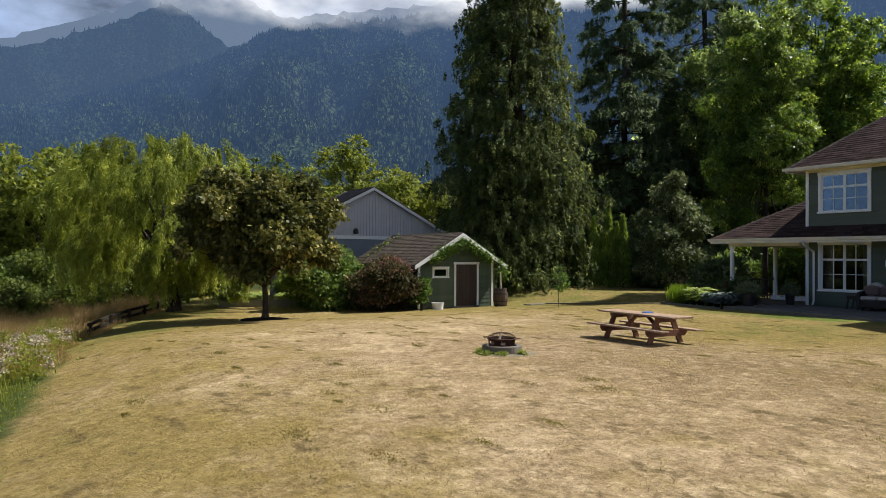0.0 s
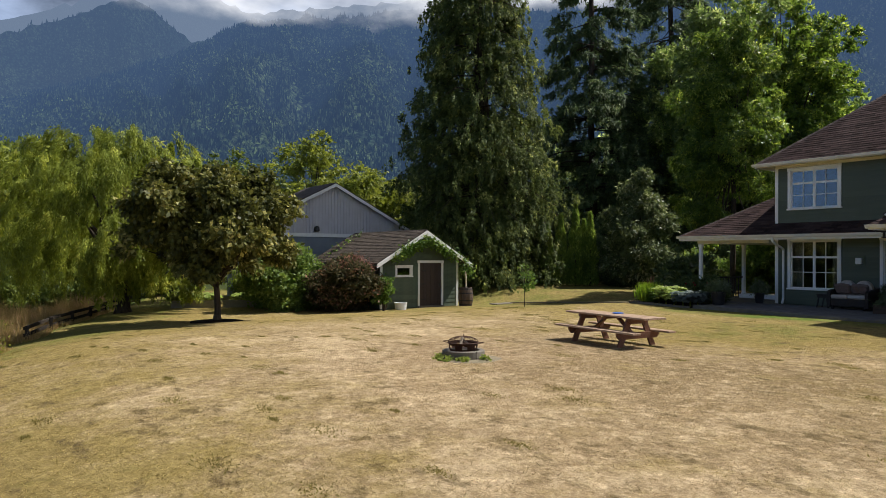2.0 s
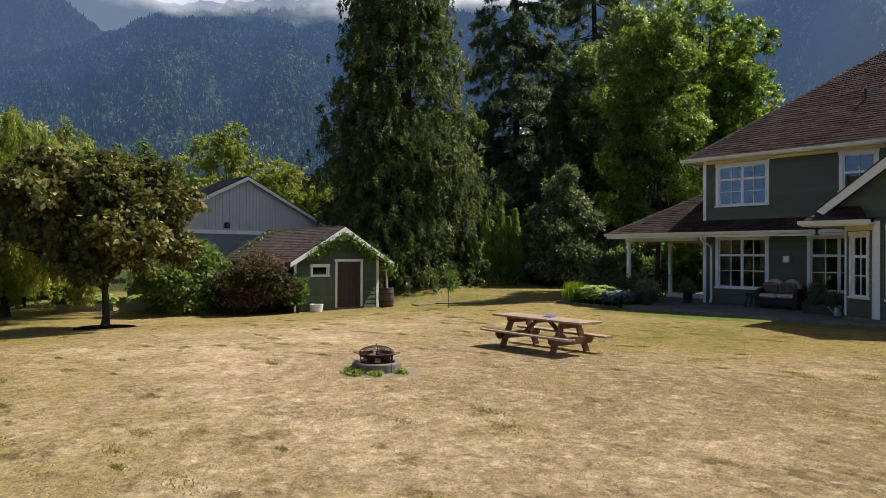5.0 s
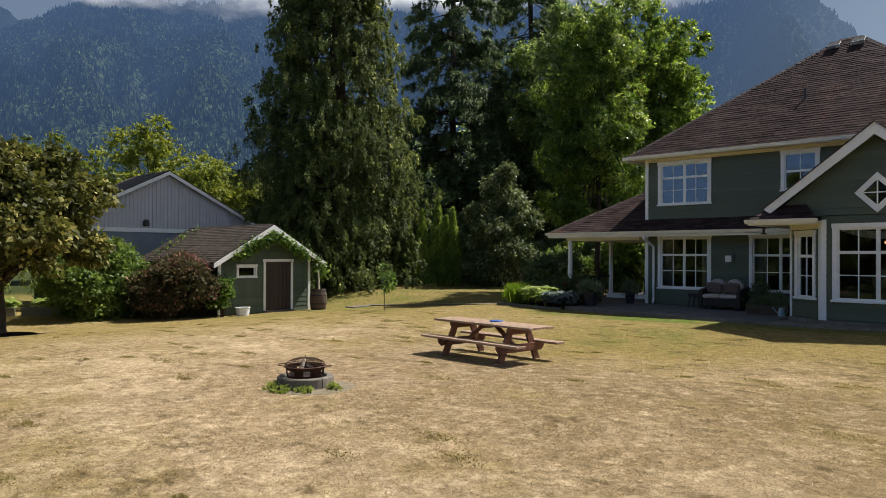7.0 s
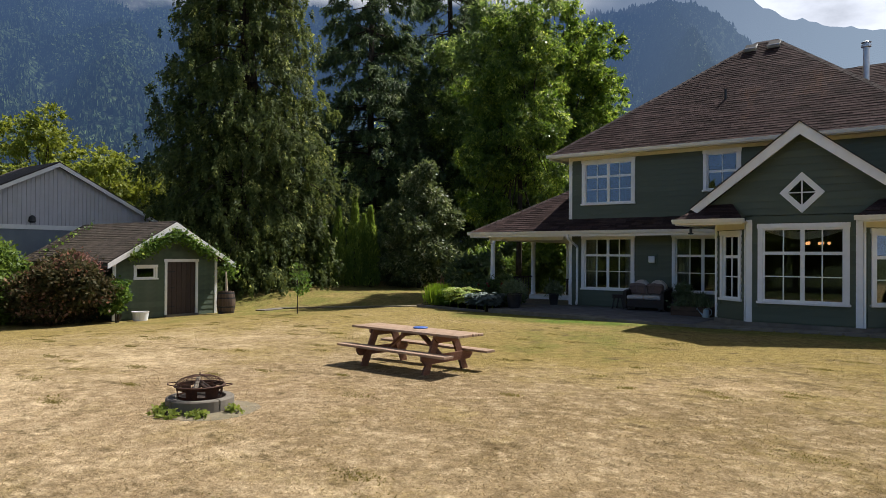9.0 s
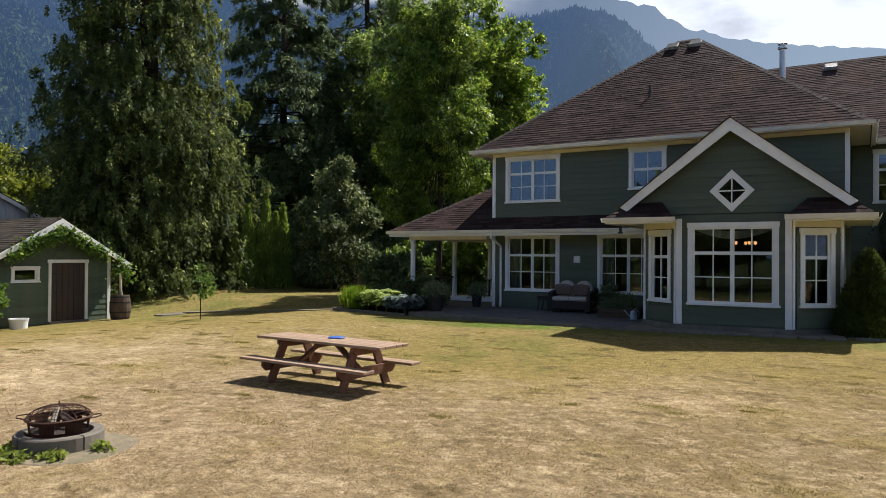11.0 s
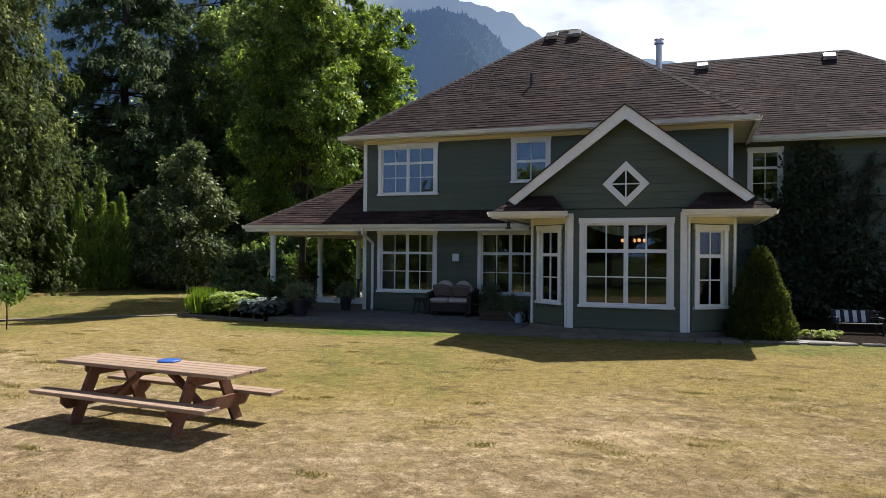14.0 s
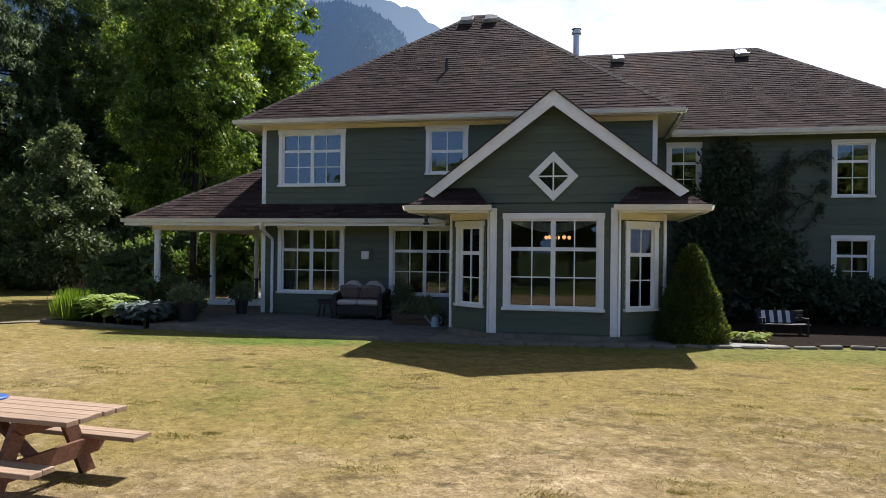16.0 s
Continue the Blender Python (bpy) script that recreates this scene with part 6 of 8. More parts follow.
# ---- trees round the lawn ----
willow()
broadleaf("ornamental_tree", "round dark olive-leaved ornamental tree standing in a mulch ring", G(-11.4, -16.7), lobes((0.1, -0.4, 3.6), (3.1, 3.25, 2.4), 62, 0.5, 13, (0.5, 1.0), 0.25),
          2.6, 0.13, "maple_leaf", 1350, 40, 0.25, 0.2, 0.135, shell=0.55, droop=0.7)
solo("mulch_ring", lathe(bmesh.new(), [(0.95, -0.1), (0.9, 0.03), (0.5, 0.07), (0.2, 0.09)], 24), M["soil"], "dark bark mulch ring round the tree foot", "mulch", at=G(-11.4, -16.7))
frond_tree("western_cedar", "huge dense cedar with drooping green sprays", G(-20.9, 2.0), 28.5, 6.1, "cedar_leaf", 1400, 7, 30, 0.15, 0.115, base=0.2, droop=0.55, power=0.75, trunk=0.5, hang=1.2, spread=0.17, ragged=0.32)
frond_tree("tall_fir", "tall dark fir with open layered branches", G(-24.2, 15.4), 30, 6.4, "fir_leaf", 420, 15, 20, 0.3, 0.115, base=1.0, droop=0.34, power=0.6, trunk=0.3, hang=0.7, spread=0.2, whorl=0.9, fan=0.11)
frond_tree("tall_fir", "tall dark fir behind the broadleaf trees", G(-24.2, 24.4), 34, 6.8, "fir_leaf", 420, 15, 20, 0.3, 0.115, base=1.0, droop=0.34, power=0.6, trunk=0.32, hang=0.7, spread=0.2, whorl=1.0, fan=0.11)
broadleaf("shade_tree", "tall dark green tree standing among firs", G(-20.6, 22.0), lobes((0, 0, 10.5), (4.6, 4.6, 9.0), 60, 1.1, 31, (0.4, 0.95)), 11.0, 0.3, "shade_leaf", 1900, 26, 0.5, 0.26, 0.16)
broadleaf("shade_tree", "dark green tree with a tall dark trunk behind the birch", G(-15.4, 19.4), lobes((0.3, 0, 11.6), (4.2, 4.2, 9.6), 90, 1.05, 21, (0.4, 0.98)), 14.0, 0.3, "shade_leaf", 1900, 30, 0.45, 0.3, 0.19, light=True)
broadleaf("green_tree", "broad bright green tree beyond the house corner", G(-14.3, 23.2), lobes((0.8, 0, 10.8), (5.2, 5.2, 9.8), 260, 0.8, 22, (0.5, 1.0)), 12.0, 0.26, "bright_leaf", 3600, 34, 0.34, 0.25, 0.17, "bark", shell=0.2, light=True)
broadleaf("birch_tree", "slender birch with fine hanging bright green leaves", G(-5.95, 5.7), lobes((-0.3, 0, 8.0), (2.6, 2.6, 6.3), 110, 0.6, 23, (0.3, 1.0), 0.4), 12.0, 0.14, "bright_leaf", 3300, 36, 0.2, 0.13, 0.08, "bark", shell=0.2, droop=1.0, light=True)
MAG = [((0, 0, 1.2), (1.5, 1.5, 0.9)), ((0.9, -0.5, 1.9), (0.9, 0.9, 0.7)), ((-0.9, 0.4, 2.3), (0.95, 0.9, 0.8)), ((0.2, -0.8, 3.0), (0.9, 0.8, 0.7)), ((0.8, 0.3, 3.5), (0.85, 0.8, 0.7)), ((-0.6, -0.3, 3.9), (0.9, 0.8, 0.75)),
       ((0.3, 0.2, 4.7), (0.8, 0.8, 0.7)), ((-0.3, 0.0, 5.5), (0.65, 0.6, 0.6)), ((0.15, 0.1, 6.1), (0.4, 0.4, 0.45)), ((-1.3, 0.0, 1.3), (0.7, 0.8, 0.7)), ((1.4, 0.2, 1.2), (0.7, 0.8, 0.6))]
MAG = [((c[0] * 1.35, c[1] * 1.35, c[2]), (r[0] * 1.25, r[1] * 1.25, r[2])) for c, r in MAG]
broadleaf("magnolia_tree", "dark magnolia with pale shiny leaves", G(-12.8, 7.1), MAG, 3.6, 0.13, "magnolia_leaf", 1250, 26, 0.3, 0.21, 0.1, shell=0.4, droop=0.5)

# slim upright conifers in a row
for x, y, h, r in ((-16.6, 4.9, 4.1, 0.42), (-16.0, 5.5, 4.7, 0.45), (-15.5, 6.2, 4.2, 0.42), (-17.2, 4.4, 3.5, 0.4), (-16.2, 6.4, 3.8, 0.4)):
    t = thing("spire_conifer", "slim upright bright green conifer", "shrub", "row of slim conifers", at=G(x, y))
    part("stem", rod(bmesh.new(), (0, 0, -0.05), (0, 0, h * 0.8), 0.05, 0.02, 6), M["bark"], t)
    n = 5200
    z = RNG.random(n) ** 0.9 * h
    rad = r * np.minimum(1, (h - z) / (h * 0.55)) * np.sqrt(RNG.uniform(0.35, 1, n)) * (1 + 0.15 * np.sin(z * 5))
    a = RNG.random(n) * 6.283
    p = np.stack([np.cos(a) * rad, np.sin(a) * rad, z], 1)
    d = np.stack([np.cos(a) * 0.35, np.sin(a) * 0.35, np.full(n, 1.0)], 1) + RNG.normal(size=(n, 3)) * 0.25
    mesh_part("foliage", leaf_mesh("foliage", p, d, RNG.uniform(0.12, 0.26, n), 0.06), M["spire_leaf"], t)

# dark undergrowth between lawn and woods
for k, (x, y, r, h) in enumerate(((-22.6, 5.6, 1.6, 1.9), (-20.0, 7.6, 1.7, 2.6), (-18.4, 9.4, 1.8, 2.8), (-17.0, 11.4, 1.8, 2.6), (-15.2, 12.4, 1.6, 2.4), (-13.6, 14.8, 1.8, 2.8), (-11.8, 16.4, 1.8, 2.6),
                                  (-9.6, 15.6, 1.7, 2.6), (-8.2, 12.6, 1.5, 2.2), (-6.6, 10.4, 1.4, 2.0), (-25.0, 8.0, 2.0, 2.5), (-14.6, 8.0, 1.2, 1.5), (-10.4, 9.2, 1.2, 1.6), (-24.4, 3.2, 1.6, 2.2), (-6.6, 3.6, 1.0, 1.7), (-5.2, 7.2, 1.4, 2.8), (-6.4, 2.4, 1.0, 1.4), (-3.4, 9.0, 1.5, 2.8), (-8.2, 8.0, 1.0, 1.3), (-5.4, 14.0, 1.8, 3.0))):
    bush("rhododendron", "dark leafy woodland shrub", G(x, y), lobes((0, 0, h * 0.5), (r, r, h * 0.5), 9, r * 0.55, 50 + k), "bright_leaf" if x > -9 and y > 8.5 else "woodland_leaf" if k % 3 else "shrub_leaf", 300, 20, 0.36, 0.26, 0.16, group="woodland shrubs", light=True)

# trees at the far side of the fields
for k, (x, y, h, r, mat) in enumerate(((-43.3, -27.3, 11.0, 5.0, "field_leaf"), (-47.4, -24.0, 11.4, 5.0, "yellow_leaf"), (-41.5, -21.8, 10.6, 4.2, "yellow_leaf"), (-50.5, -18.4, 12.6, 5.2, "field_leaf"), (-47.9, -8.2, 10.6, 4.2, "yellow_leaf"),
                                       (-48.1, -4.4, 11.2, 4.0, "field_leaf"), (-48.6, -0.8, 10.6, 3.8, "yellow_leaf"), (-49.8, 4.0, 15.4, 3.9, "yellow_leaf"), (-46.3, 6.6, 11.4, 4.3, "yellow_leaf"), (-48.3, 11.0, 11.0, 4.6, "yellow_leaf"),
                                       (-52.0, -13.0, 12.0, 5.0, "yellow_leaf"), (-40.0, -32.0, 10.5, 5.0, "field_leaf"), (-50.0, 16.5, 10.0, 4.2, "field_leaf"), (-45.0, 22.0, 13.0, 4.6, "shade_leaf"), (-38.0, 27.0, 15.0, 4.8, "shade_leaf"),
                                       (-30.0, 27.0, 17.0, 4.8, "shade_leaf"), (-14.0, 31.0, 14.0, 4.6, "shade_leaf"), (-5.0, 27.0, 9.5, 4.0, "bright_leaf"), (-33.0, 12.0, 12.0, 4.0, "shade_leaf"))):
    broadleaf("field_tree", "leafy tree at the edge of the fields", G(x, y), lobes((0, 0, h * 0.56), (r, r, h * 0.46), 24, r * 0.34, 80 + k, (0.45, 0.9)), h * 0.5, 0.22, mat, 460, 18, 0.55, 0.36, 0.27, group="trees beyond the fields", light=True)

# hedge of tall plants behind the willow
for k, (x, y, r, h) in enumerate(((-29.5, -26.5, 2.2, 3.4), (-30.6, -23.2, 2.2, 3.8), (-28.0, -21.0, 1.8, 2.4), (-27.5, -29.5, 2.4, 3.2), (-29.0, -17.4, 2.0, 2.6), (-26.0, -32.0, 2.6, 3.2), (-31.5, -13.5, 2.2, 3.0), (-25.4, -24.6, 1.5, 2.0))):
    bush("hedge_shrub", "tall leafy green hedge shrub", G(x, y), lobes((0, 0, h * 0.5), (r, r, h * 0.5), 11, r * 0.5, 120 + k), "field_leaf" if k % 3 else "shrub_leaf", 420, 24, 0.42, 0.22, 0.15, group="hedge behind the willow", light=True)

# unseen woods added behind the viewer, for window reflections and less sky light
for k in range(26):
    x = -54 + k * 5.0
    y = -62 + 6 * math.sin(k * 1.9)
    rise = 3.4 * min(max((x + 28) / 20, 0.0), 1.0)
    broadleaf("road_tree", "broad green tree added behind the viewer for window reflections", G(x, y), lobes((0, 0, 4.6 + rise), (4.8, 4.8, 4.6 + rise + 0.7 * math.sin(k * 2.7)), 7, 2.4, 150 + k), 4.0 + rise, 0.3, "field_leaf" if k % 3 else "yellow_leaf", 150, 16, 1.1, 1.1, 0.85, group="trees across the road", light=True)

# ---- shrubs by the shed ----
bush("green_shrub", "big bright green leafy shrub beside the shed", G(-16.7, -12.3), lobes((0, 0, 1.4), (2.2, 2.3, 1.75), 24, 0.8, 201), "shrub_leaf", 1000, 30, 0.36, 0.17, 0.11)
bush("green_shrub", "smaller green shrub under the garage wall", G(-21.4, -11.6), lobes((0, 0, 0.7), (1.2, 1.2, 0.8), 9, 0.5, 202), "shrub_leaf", 350, 26, 0.3, 0.15, 0.09)
bush("russet_shrub", "dark shrub with russet tips against the shed wall", G(-14.1, -10.3), lobes((0, 0, 0.98), (2.0, 1.7, 1.1), 24, 0.6, 203), "dark_shrub_leaf", 1100, 28, 0.3, 0.15, 0.1)
bush("russet_shrub", "russet seed heads over the dark shrub", G(-13.9, -10.0, 1.65), lobes((0, 0, 0.3), (1.1, 0.8, 0.3), 8, 0.3, 204), "russet_leaf", 170, 18, 0.22, 0.1, 0.05)
bush("vine", "bright green vine climbing the shed corner", G(-12.9, -9.12), lobes((0, 0, 0.85), (0.2, 0.32, 0.95), 12, 0.22, 205), "ivy_leaf", 230, 22, 0.16, 0.11, 0.09)


def vine_run(name, label, pts, mat, n, spread, leaf, wide, sag=0.0):
    """Ivy that follows a line of places."""
    pts = np.array(pts, float)
    seg = RNG.integers(0, len(pts) - 1, n)
    f = RNG.random((n, 1))
    p = pts[seg] * (1 - f) + pts[seg + 1] * f + RNG.normal(size=(n, 3)) * np.asarray(spread)
    p[:, 2] -= sag * RNG.random(n) ** 2
    d = RNG.normal(size=(n, 3)) * 0.6 + np.array((0.4, 0, -0.6))
    t = thing(name, label, "ivy")
    bm = bmesh.new()
    for a, b in zip(pts, pts[1:]):
        limb_chain(bm, a, b, 0.02, 0.014, 3, 0.04, 5)
    part("stem", bm, M["bark"], t)
    mesh_part("foliage", leaf_mesh("foliage", p, d, RNG.uniform(0.6, 1.3, n) * leaf, wide), M[mat], t)
    return t


SZ = ground_z(-13.5, -6.25)
vine_run("ivy", "bright ivy hanging along the shed gable", [(-12.93, -8.5, SZ + 2.35), (-12.92, -8.0, SZ + 2.68), (-12.92, -7.5, SZ + 2.9), (-12.92, -6.88, SZ + 3.22), (-12.92, -6.1, SZ + 2.88), (-12.93, -5.3, SZ + 2.42)], "ivy_leaf", 1700, (0.1, 0.14, 0.08), 0.12, 0.1, 0.3)
vine_run("ivy", "ivy spreading over the back of the shed roof", [(-18.6, -8.6, SZ + 2.2), (-19.0, -7.4, SZ + 2.9), (-19.1, -6.6, SZ + 3.3)], "ivy_leaf", 1100, (0.25, 0.3, 0.14), 0.14, 0.11)
vine_run("ivy", "bare ivy tangle hanging over the barrel", [(-12.9, -4.75, SZ + 2.05), (-12.8, -4.6, SZ + 1.5)], "ivy_leaf", 260, (0.1, 0.2, 0.15), 0.12, 0.09)
vine_run("ivy", "dark ivy climbing over the wing wall", [(10.4, 3.05, 0.1), (10.7, 3.05, 1.6), (10.9, 3.05, 2.7), (11.6, 3.05, 3.6), (11.75, 3.05, 4.4), (11.9, 3.05, 3.3), (11.5, 3.05, 2.0), (12.3, 3.05, 2.7), (12.5, 3.05, 1.6), (13.2, 3.05, 1.0)], "dark_ivy_leaf", 7200, (0.3, 0.05, 0.3), 0.14, 0.1)
for k in range(13):
    # bare arching runners that cross the wall beside the leafy part
    x0, z0 = 11.5 + 0.14 * k, 1.4 + 0.9 * (0.5 + 0.5 * math.sin(k * 2.1))
    x1, z1 = 12.6 + 0.14 * k, 3.0 + 1.5 * (0.5 + 0.5 * math.cos(k * 1.3))
    arc = [(x0 + (x1 - x0) * f + 0.3 * math.sin(f * 5 + k), 3.06, z0 + (z1 - z0) * math.sin(f * 2.1) / math.sin(1.57)) for f in (0, 0.15, 0.3, 0.45, 0.6, 0.75, 0.9, 1.0)]
    vine_run("ivy", "thin dark ivy runner arching over the wing wall", arc, "dark_ivy_leaf", 130, (0.05, 0.02, 0.05), 0.1, 0.07)
for k, (x, y, r, h) in enumerate(((11.2, 2.2, 0.8, 1.9), (12.4, 2.1, 0.9, 2.3), (13.7, 2.0, 0.8, 1.35), (15.0, 1.9, 0.9, 0.95), (16.2, 1.9, 0.9, 1.0), (17.2, 1.7, 0.9, 1.2))):
    bush("dark_shrub", "dark evergreen shrub along the wing wall", G(x, y), lobes((0, 0, h * 0.5), (r, r * 0.8, h * 0.5), 9, r * 0.5, 230 + k), "dark_ivy_leaf", 380, 24, 0.26, 0.16, 0.1, group="shrubs along the wing", light=True)


def cone_shrub():
    t = thing("cone_conifer", "dense clipped cone-shaped evergreen beside the bay", "shrub", at=G(9.95, -3.1))
    part("stem", rod(bmesh.new(), (0, 0, -0.05), (0, 0, 1.7), 0.06, 0.02, 6), M["bark"], t)
    n = 26000
    z = 0.02 + 1.84 * (1 - np.sqrt(RNG.random(n)))
    rad = 0.70 * (1 - z / 1.9) ** 0.72 * np.minimum(1, 0.86 + z * 0.5) * (0.8 + 0.2 * RNG.random(n)) * (1 + 0.05 * np.sin(z * 9) + 0.04 * RNG.normal(size=n))
    a = RNG.random(n) * 6.283
    p = np.stack([np.cos(a) * rad, np.sin(a) * rad, z], 1)
    d = np.stack([np.cos(a) * 0.7, np.sin(a) * 0.7, np.full(n, 0.75)], 1) + RNG.normal(size=(n, 3)) * 0.3
    mesh_part("foliage", leaf_mesh("foliage", p, d, RNG.uniform(0.05, 0.11, n), 0.035), M["thuja_leaf"], t)


cone_shrub()


# ---- grasses and flowers ----
def blades(n, xy, h, w, lean=0.3):
    """Upright grass blades at places xy with heights h."""
    p = np.column_stack([xy, [lawn_z(x, y) - 0.004 for x, y in xy]])
    d = np.column_stack([RNG.normal(size=(n, 2)) * lean, np.ones(n)])
    return p, d, h, w


def stuff_mesh(name, me, mat, label, category):
    ob = mesh_part(name, me, M[mat], None)
    return tagged(ob, label, category, kind="stuff")


def meadow(n, x0, x1, y0, y1, lo, hi, name, mat, label, w=0.018, rise=1.0):
    xy = np.column_stack([RNG.uniform(x0, x1, n), RNG.uniform(y0, y1, n)])
    keep = xy[:, 1] < edge_y(xy[:, 0]) + 0.2 * np.sin(xy[:, 0] * 1.3)
    xy = xy[keep]
    p, d, h, ww = blades(len(xy), xy, None, w)
    inside = edge_y(xy[:, 0]) - xy[:, 1]
    h = RNG.uniform(lo, hi, len(xy)) * (0.75 + 0.3 * np.sin(xy[:, 0] * 0.9) * np.cos(xy[:, 1] * 1.1)) * np.clip(0.12 + inside / rise, 0.12, 1)
    stuff_mesh(name, tri_leaves(name, p, d, h, w * RNG.uniform(0.7, 1.5, len(xy))), mat, label, "grass")


meadow(72000, -27, -2.5, -32, -17.5, 0.95, 1.55, "tall_grass", "dry_blade", "tall dry pinkish-brown meadow grass", 0.02, 1.9)
meadow(34000, -20, 11, -30, -20.8, 0.15, 0.4, "tall_grass", "green_blade", "green meadow grass along the mown edge", 0.018)
for k in range(16):
    x = -0.2 - 0.62 * k + 0.3 * math.sin(k * 5.1)
    y = -23.8 - 0.13 * (x + 7.9) - 1.5 * (0.5 + 0.5 * math.sin(k * 2.3))
    t = thing("flowering_weed", "weed with flat creamy-white flower heads", "flower", "white meadow flowers", at=G(x, y))
    stems = bmesh.new()
    heads = []
    for j in range(4):
        a, b = RNG.normal(size=2) * 0.3
        hgt = RNG.uniform(0.3, 0.7)
        rod(stems, (a * 0.3, b * 0.3, 0), (a, b, hgt), 0.008, 0.005, 4)
        w = RNG.uniform(0.04, 0.075)
        q = RNG.normal(size=(90, 3)) * (w, w, 0.03) + np.array((a, b, hgt))
        heads.append(q)
    heads = np.concatenate(heads)
    part("stem", stems, M["green_blade"], t)
    d = RNG.normal(size=heads.shape) + np.array((0, 0, 0.6))
    mesh_part("flower_head", leaf_mesh("flower_head", heads, d, 0.045, 0.045), M["flower_white"], t, kind="stuff")
    q = RNG.normal(size=(300, 3)) * (0.26, 0.26, 0.16) + np.array((0, 0, 0.26))
    mesh_part("foliage", leaf_mesh("foliage", q, RNG.normal(size=q.shape), 0.12, 0.045), M["green_blade"], t)
for k in range(12):
    x = -6.5 - 1.1 * k
    y = -24.6 - 0.13 * (x + 7.9) - 0.5 * math.sin(k * 1.9)
    bush("meadow_herb", "yellowing leafy herb in the meadow edge", G(x, y), lobes((0, 0, 0.4), (0.45, 0.45, 0.4), 7, 0.22, 400 + k), "yellow_leaf", 60, 16, 0.2, 0.1, 0.035, "plant", "leafy herbs in the meadow", light=True)


def lawn_tufts():
    """Short dry blades over the near lawn and small green tufts in it."""
    n = 330000
    f = RNG.random(n)
    r = 3.0 + 17.0 * RNG.random(n) ** 1.2
    a = RNG.uniform(-0.75, 2.0, n)
    x = 14.4 - 6.4 * f - np.sin(a) * r
    y = -24.7 + 7.4 * f + np.cos(a) * r
    ok = (y > edge_y(x)) & (y < -4.6) & ((x + 11.4) ** 2 + (y + 16.7) ** 2 > 1) & ((x - 3.17) ** 2 + (y + 16.53) ** 2 > 0.3) & (x > -12.4) & (x < 22)
    q = np.column_stack([x, y])[ok]
    p, d, _, _ = blades(len(q), q, None, None)
    d[:, :2] += RNG.normal(size=(len(q), 2)) * 2.0
    stuff_mesh("lawn_grass", tri_leaves("lawn_grass", p, d, RNG.uniform(0.018, 0.042, len(q)), RNG.uniform(0.007, 0.014, len(q))), "lawn_blade", "short dry straw-coloured lawn grass", "grass")
    m = 170
    tx, ty = RNG.uniform(-9, 18, m), RNG.uniform(-24, -6, m)
    ok = (tx - 3.17) ** 2 + (ty + 16.53) ** 2 > 0.5
    tx, ty = tx[ok], ty[ok]
    per = 150
    c = np.stack([tx, ty], 1)[:, None] + RNG.normal(size=(len(tx), per, 2)) * (0.13, 0.06) * RNG.uniform(0.35, 1.5, (len(tx), 1, 1))
    q = c.reshape(-1, 2)
    p, d, _, _ = blades(len(q), q, None, None)
    d[:, :2] += RNG.normal(size=(len(q), 2)) * 0.8
    stuff_mesh("lawn_tufts", tri_leaves("lawn_tufts", p, d, RNG.uniform(0.02, 0.04, len(q)), RNG.uniform(0.01, 0.018, len(q))), "lawn_blade_green", "small dull green tufts in the dry lawn", "grass")


lawn_tufts()


# ---- picnic table ----
def picnic_table():
    t = thing("picnic_table", "red-brown wooden picnic table with attached benches on the lawn", "picnic table", at=G(3.18, -12.51, 0.0, -4.2))
    H, L, W = 0.64, 2.42, 0.62
    n = 5
    bw = W / n
    for k in range(n):
        y = -W / 2 + bw * (k + 0.5)
        e = RNG.uniform(-0.014, 0.014)
        part("table_board", newbox(-L / 2 + e, L / 2 + e, y - bw / 2 + 0.004, y + bw / 2 - 0.004, H - 0.038, H, bevel=0.004), M["table_top"], t)
    for s in (-1, 1):
        for k in range(2):
            y = s * (0.445 + 0.115 * k)
            e = RNG.uniform(-0.012, 0.012)
            part("bench_board", newbox(-L / 2 - 0.01 + e, L / 2 + 0.01 + e, y - 0.054, y + 0.054, 0.315, 0.353, bevel=0.004), M["table_top"], t)
    for x in (-0.74, 0.74):
        s = 1 if x > 0 else -1
        part("cross_rail", prism_x(x - 0.02, x + 0.02, [(-0.3, H - 0.04), (0.3, H - 0.04), (0.3, H - 0.09), (0.23, H - 0.15), (-0.23, H - 0.15), (-0.3, H - 0.09)]), M["table_wood"], t)
        part("bench_rail", prism_x(x - 0.02, x + 0.02, [(-0.6, 0.314), (0.6, 0.314), (0.6, 0.25), (0.53, 0.18), (-0.53, 0.18), (-0.6, 0.25)]), M["table_wood"], t)
        for sy in (-1, 1):
            part("leg", beam(bmesh.new(), (x - s * 0.042, sy * 0.2, H - 0.05), (x - s * 0.042, sy * 0.48, -0.01), 0.04, 0.13, (0, 1, 0.4)), M["table_wood"], t)
        part("brace", beam(bmesh.new(), (x - s * 0.09, 0, 0.22), (x * 0.22, 0, H - 0.06), 0.09, 0.04), M["table_wood"], t)
    part("centre_rail", newbox(-0.02, 0.02, -0.28, 0.28, H - 0.1, H - 0.04), M["table_wood"], t)
    return t


def prism_x(x0, x1, pts):
    """A flat outline in y and z, extended from x0 to x1."""
    bm = bmesh.new()
    a = [bm.verts.new((x0, y, z)) for y, z in pts]
    b = [bm.verts.new((x1, y, z)) for y, z in pts]
    bm.faces.new(a)
    bm.faces.new(list(reversed(b)))
    for i in range(len(pts)):
        j = (i + 1) % len(pts)
        bm.faces.new((a[j], a[i], b[i], b[j]))
    bmesh.ops.recalc_face_normals(bm, faces=bm.faces)
    return bm


picnic_table()
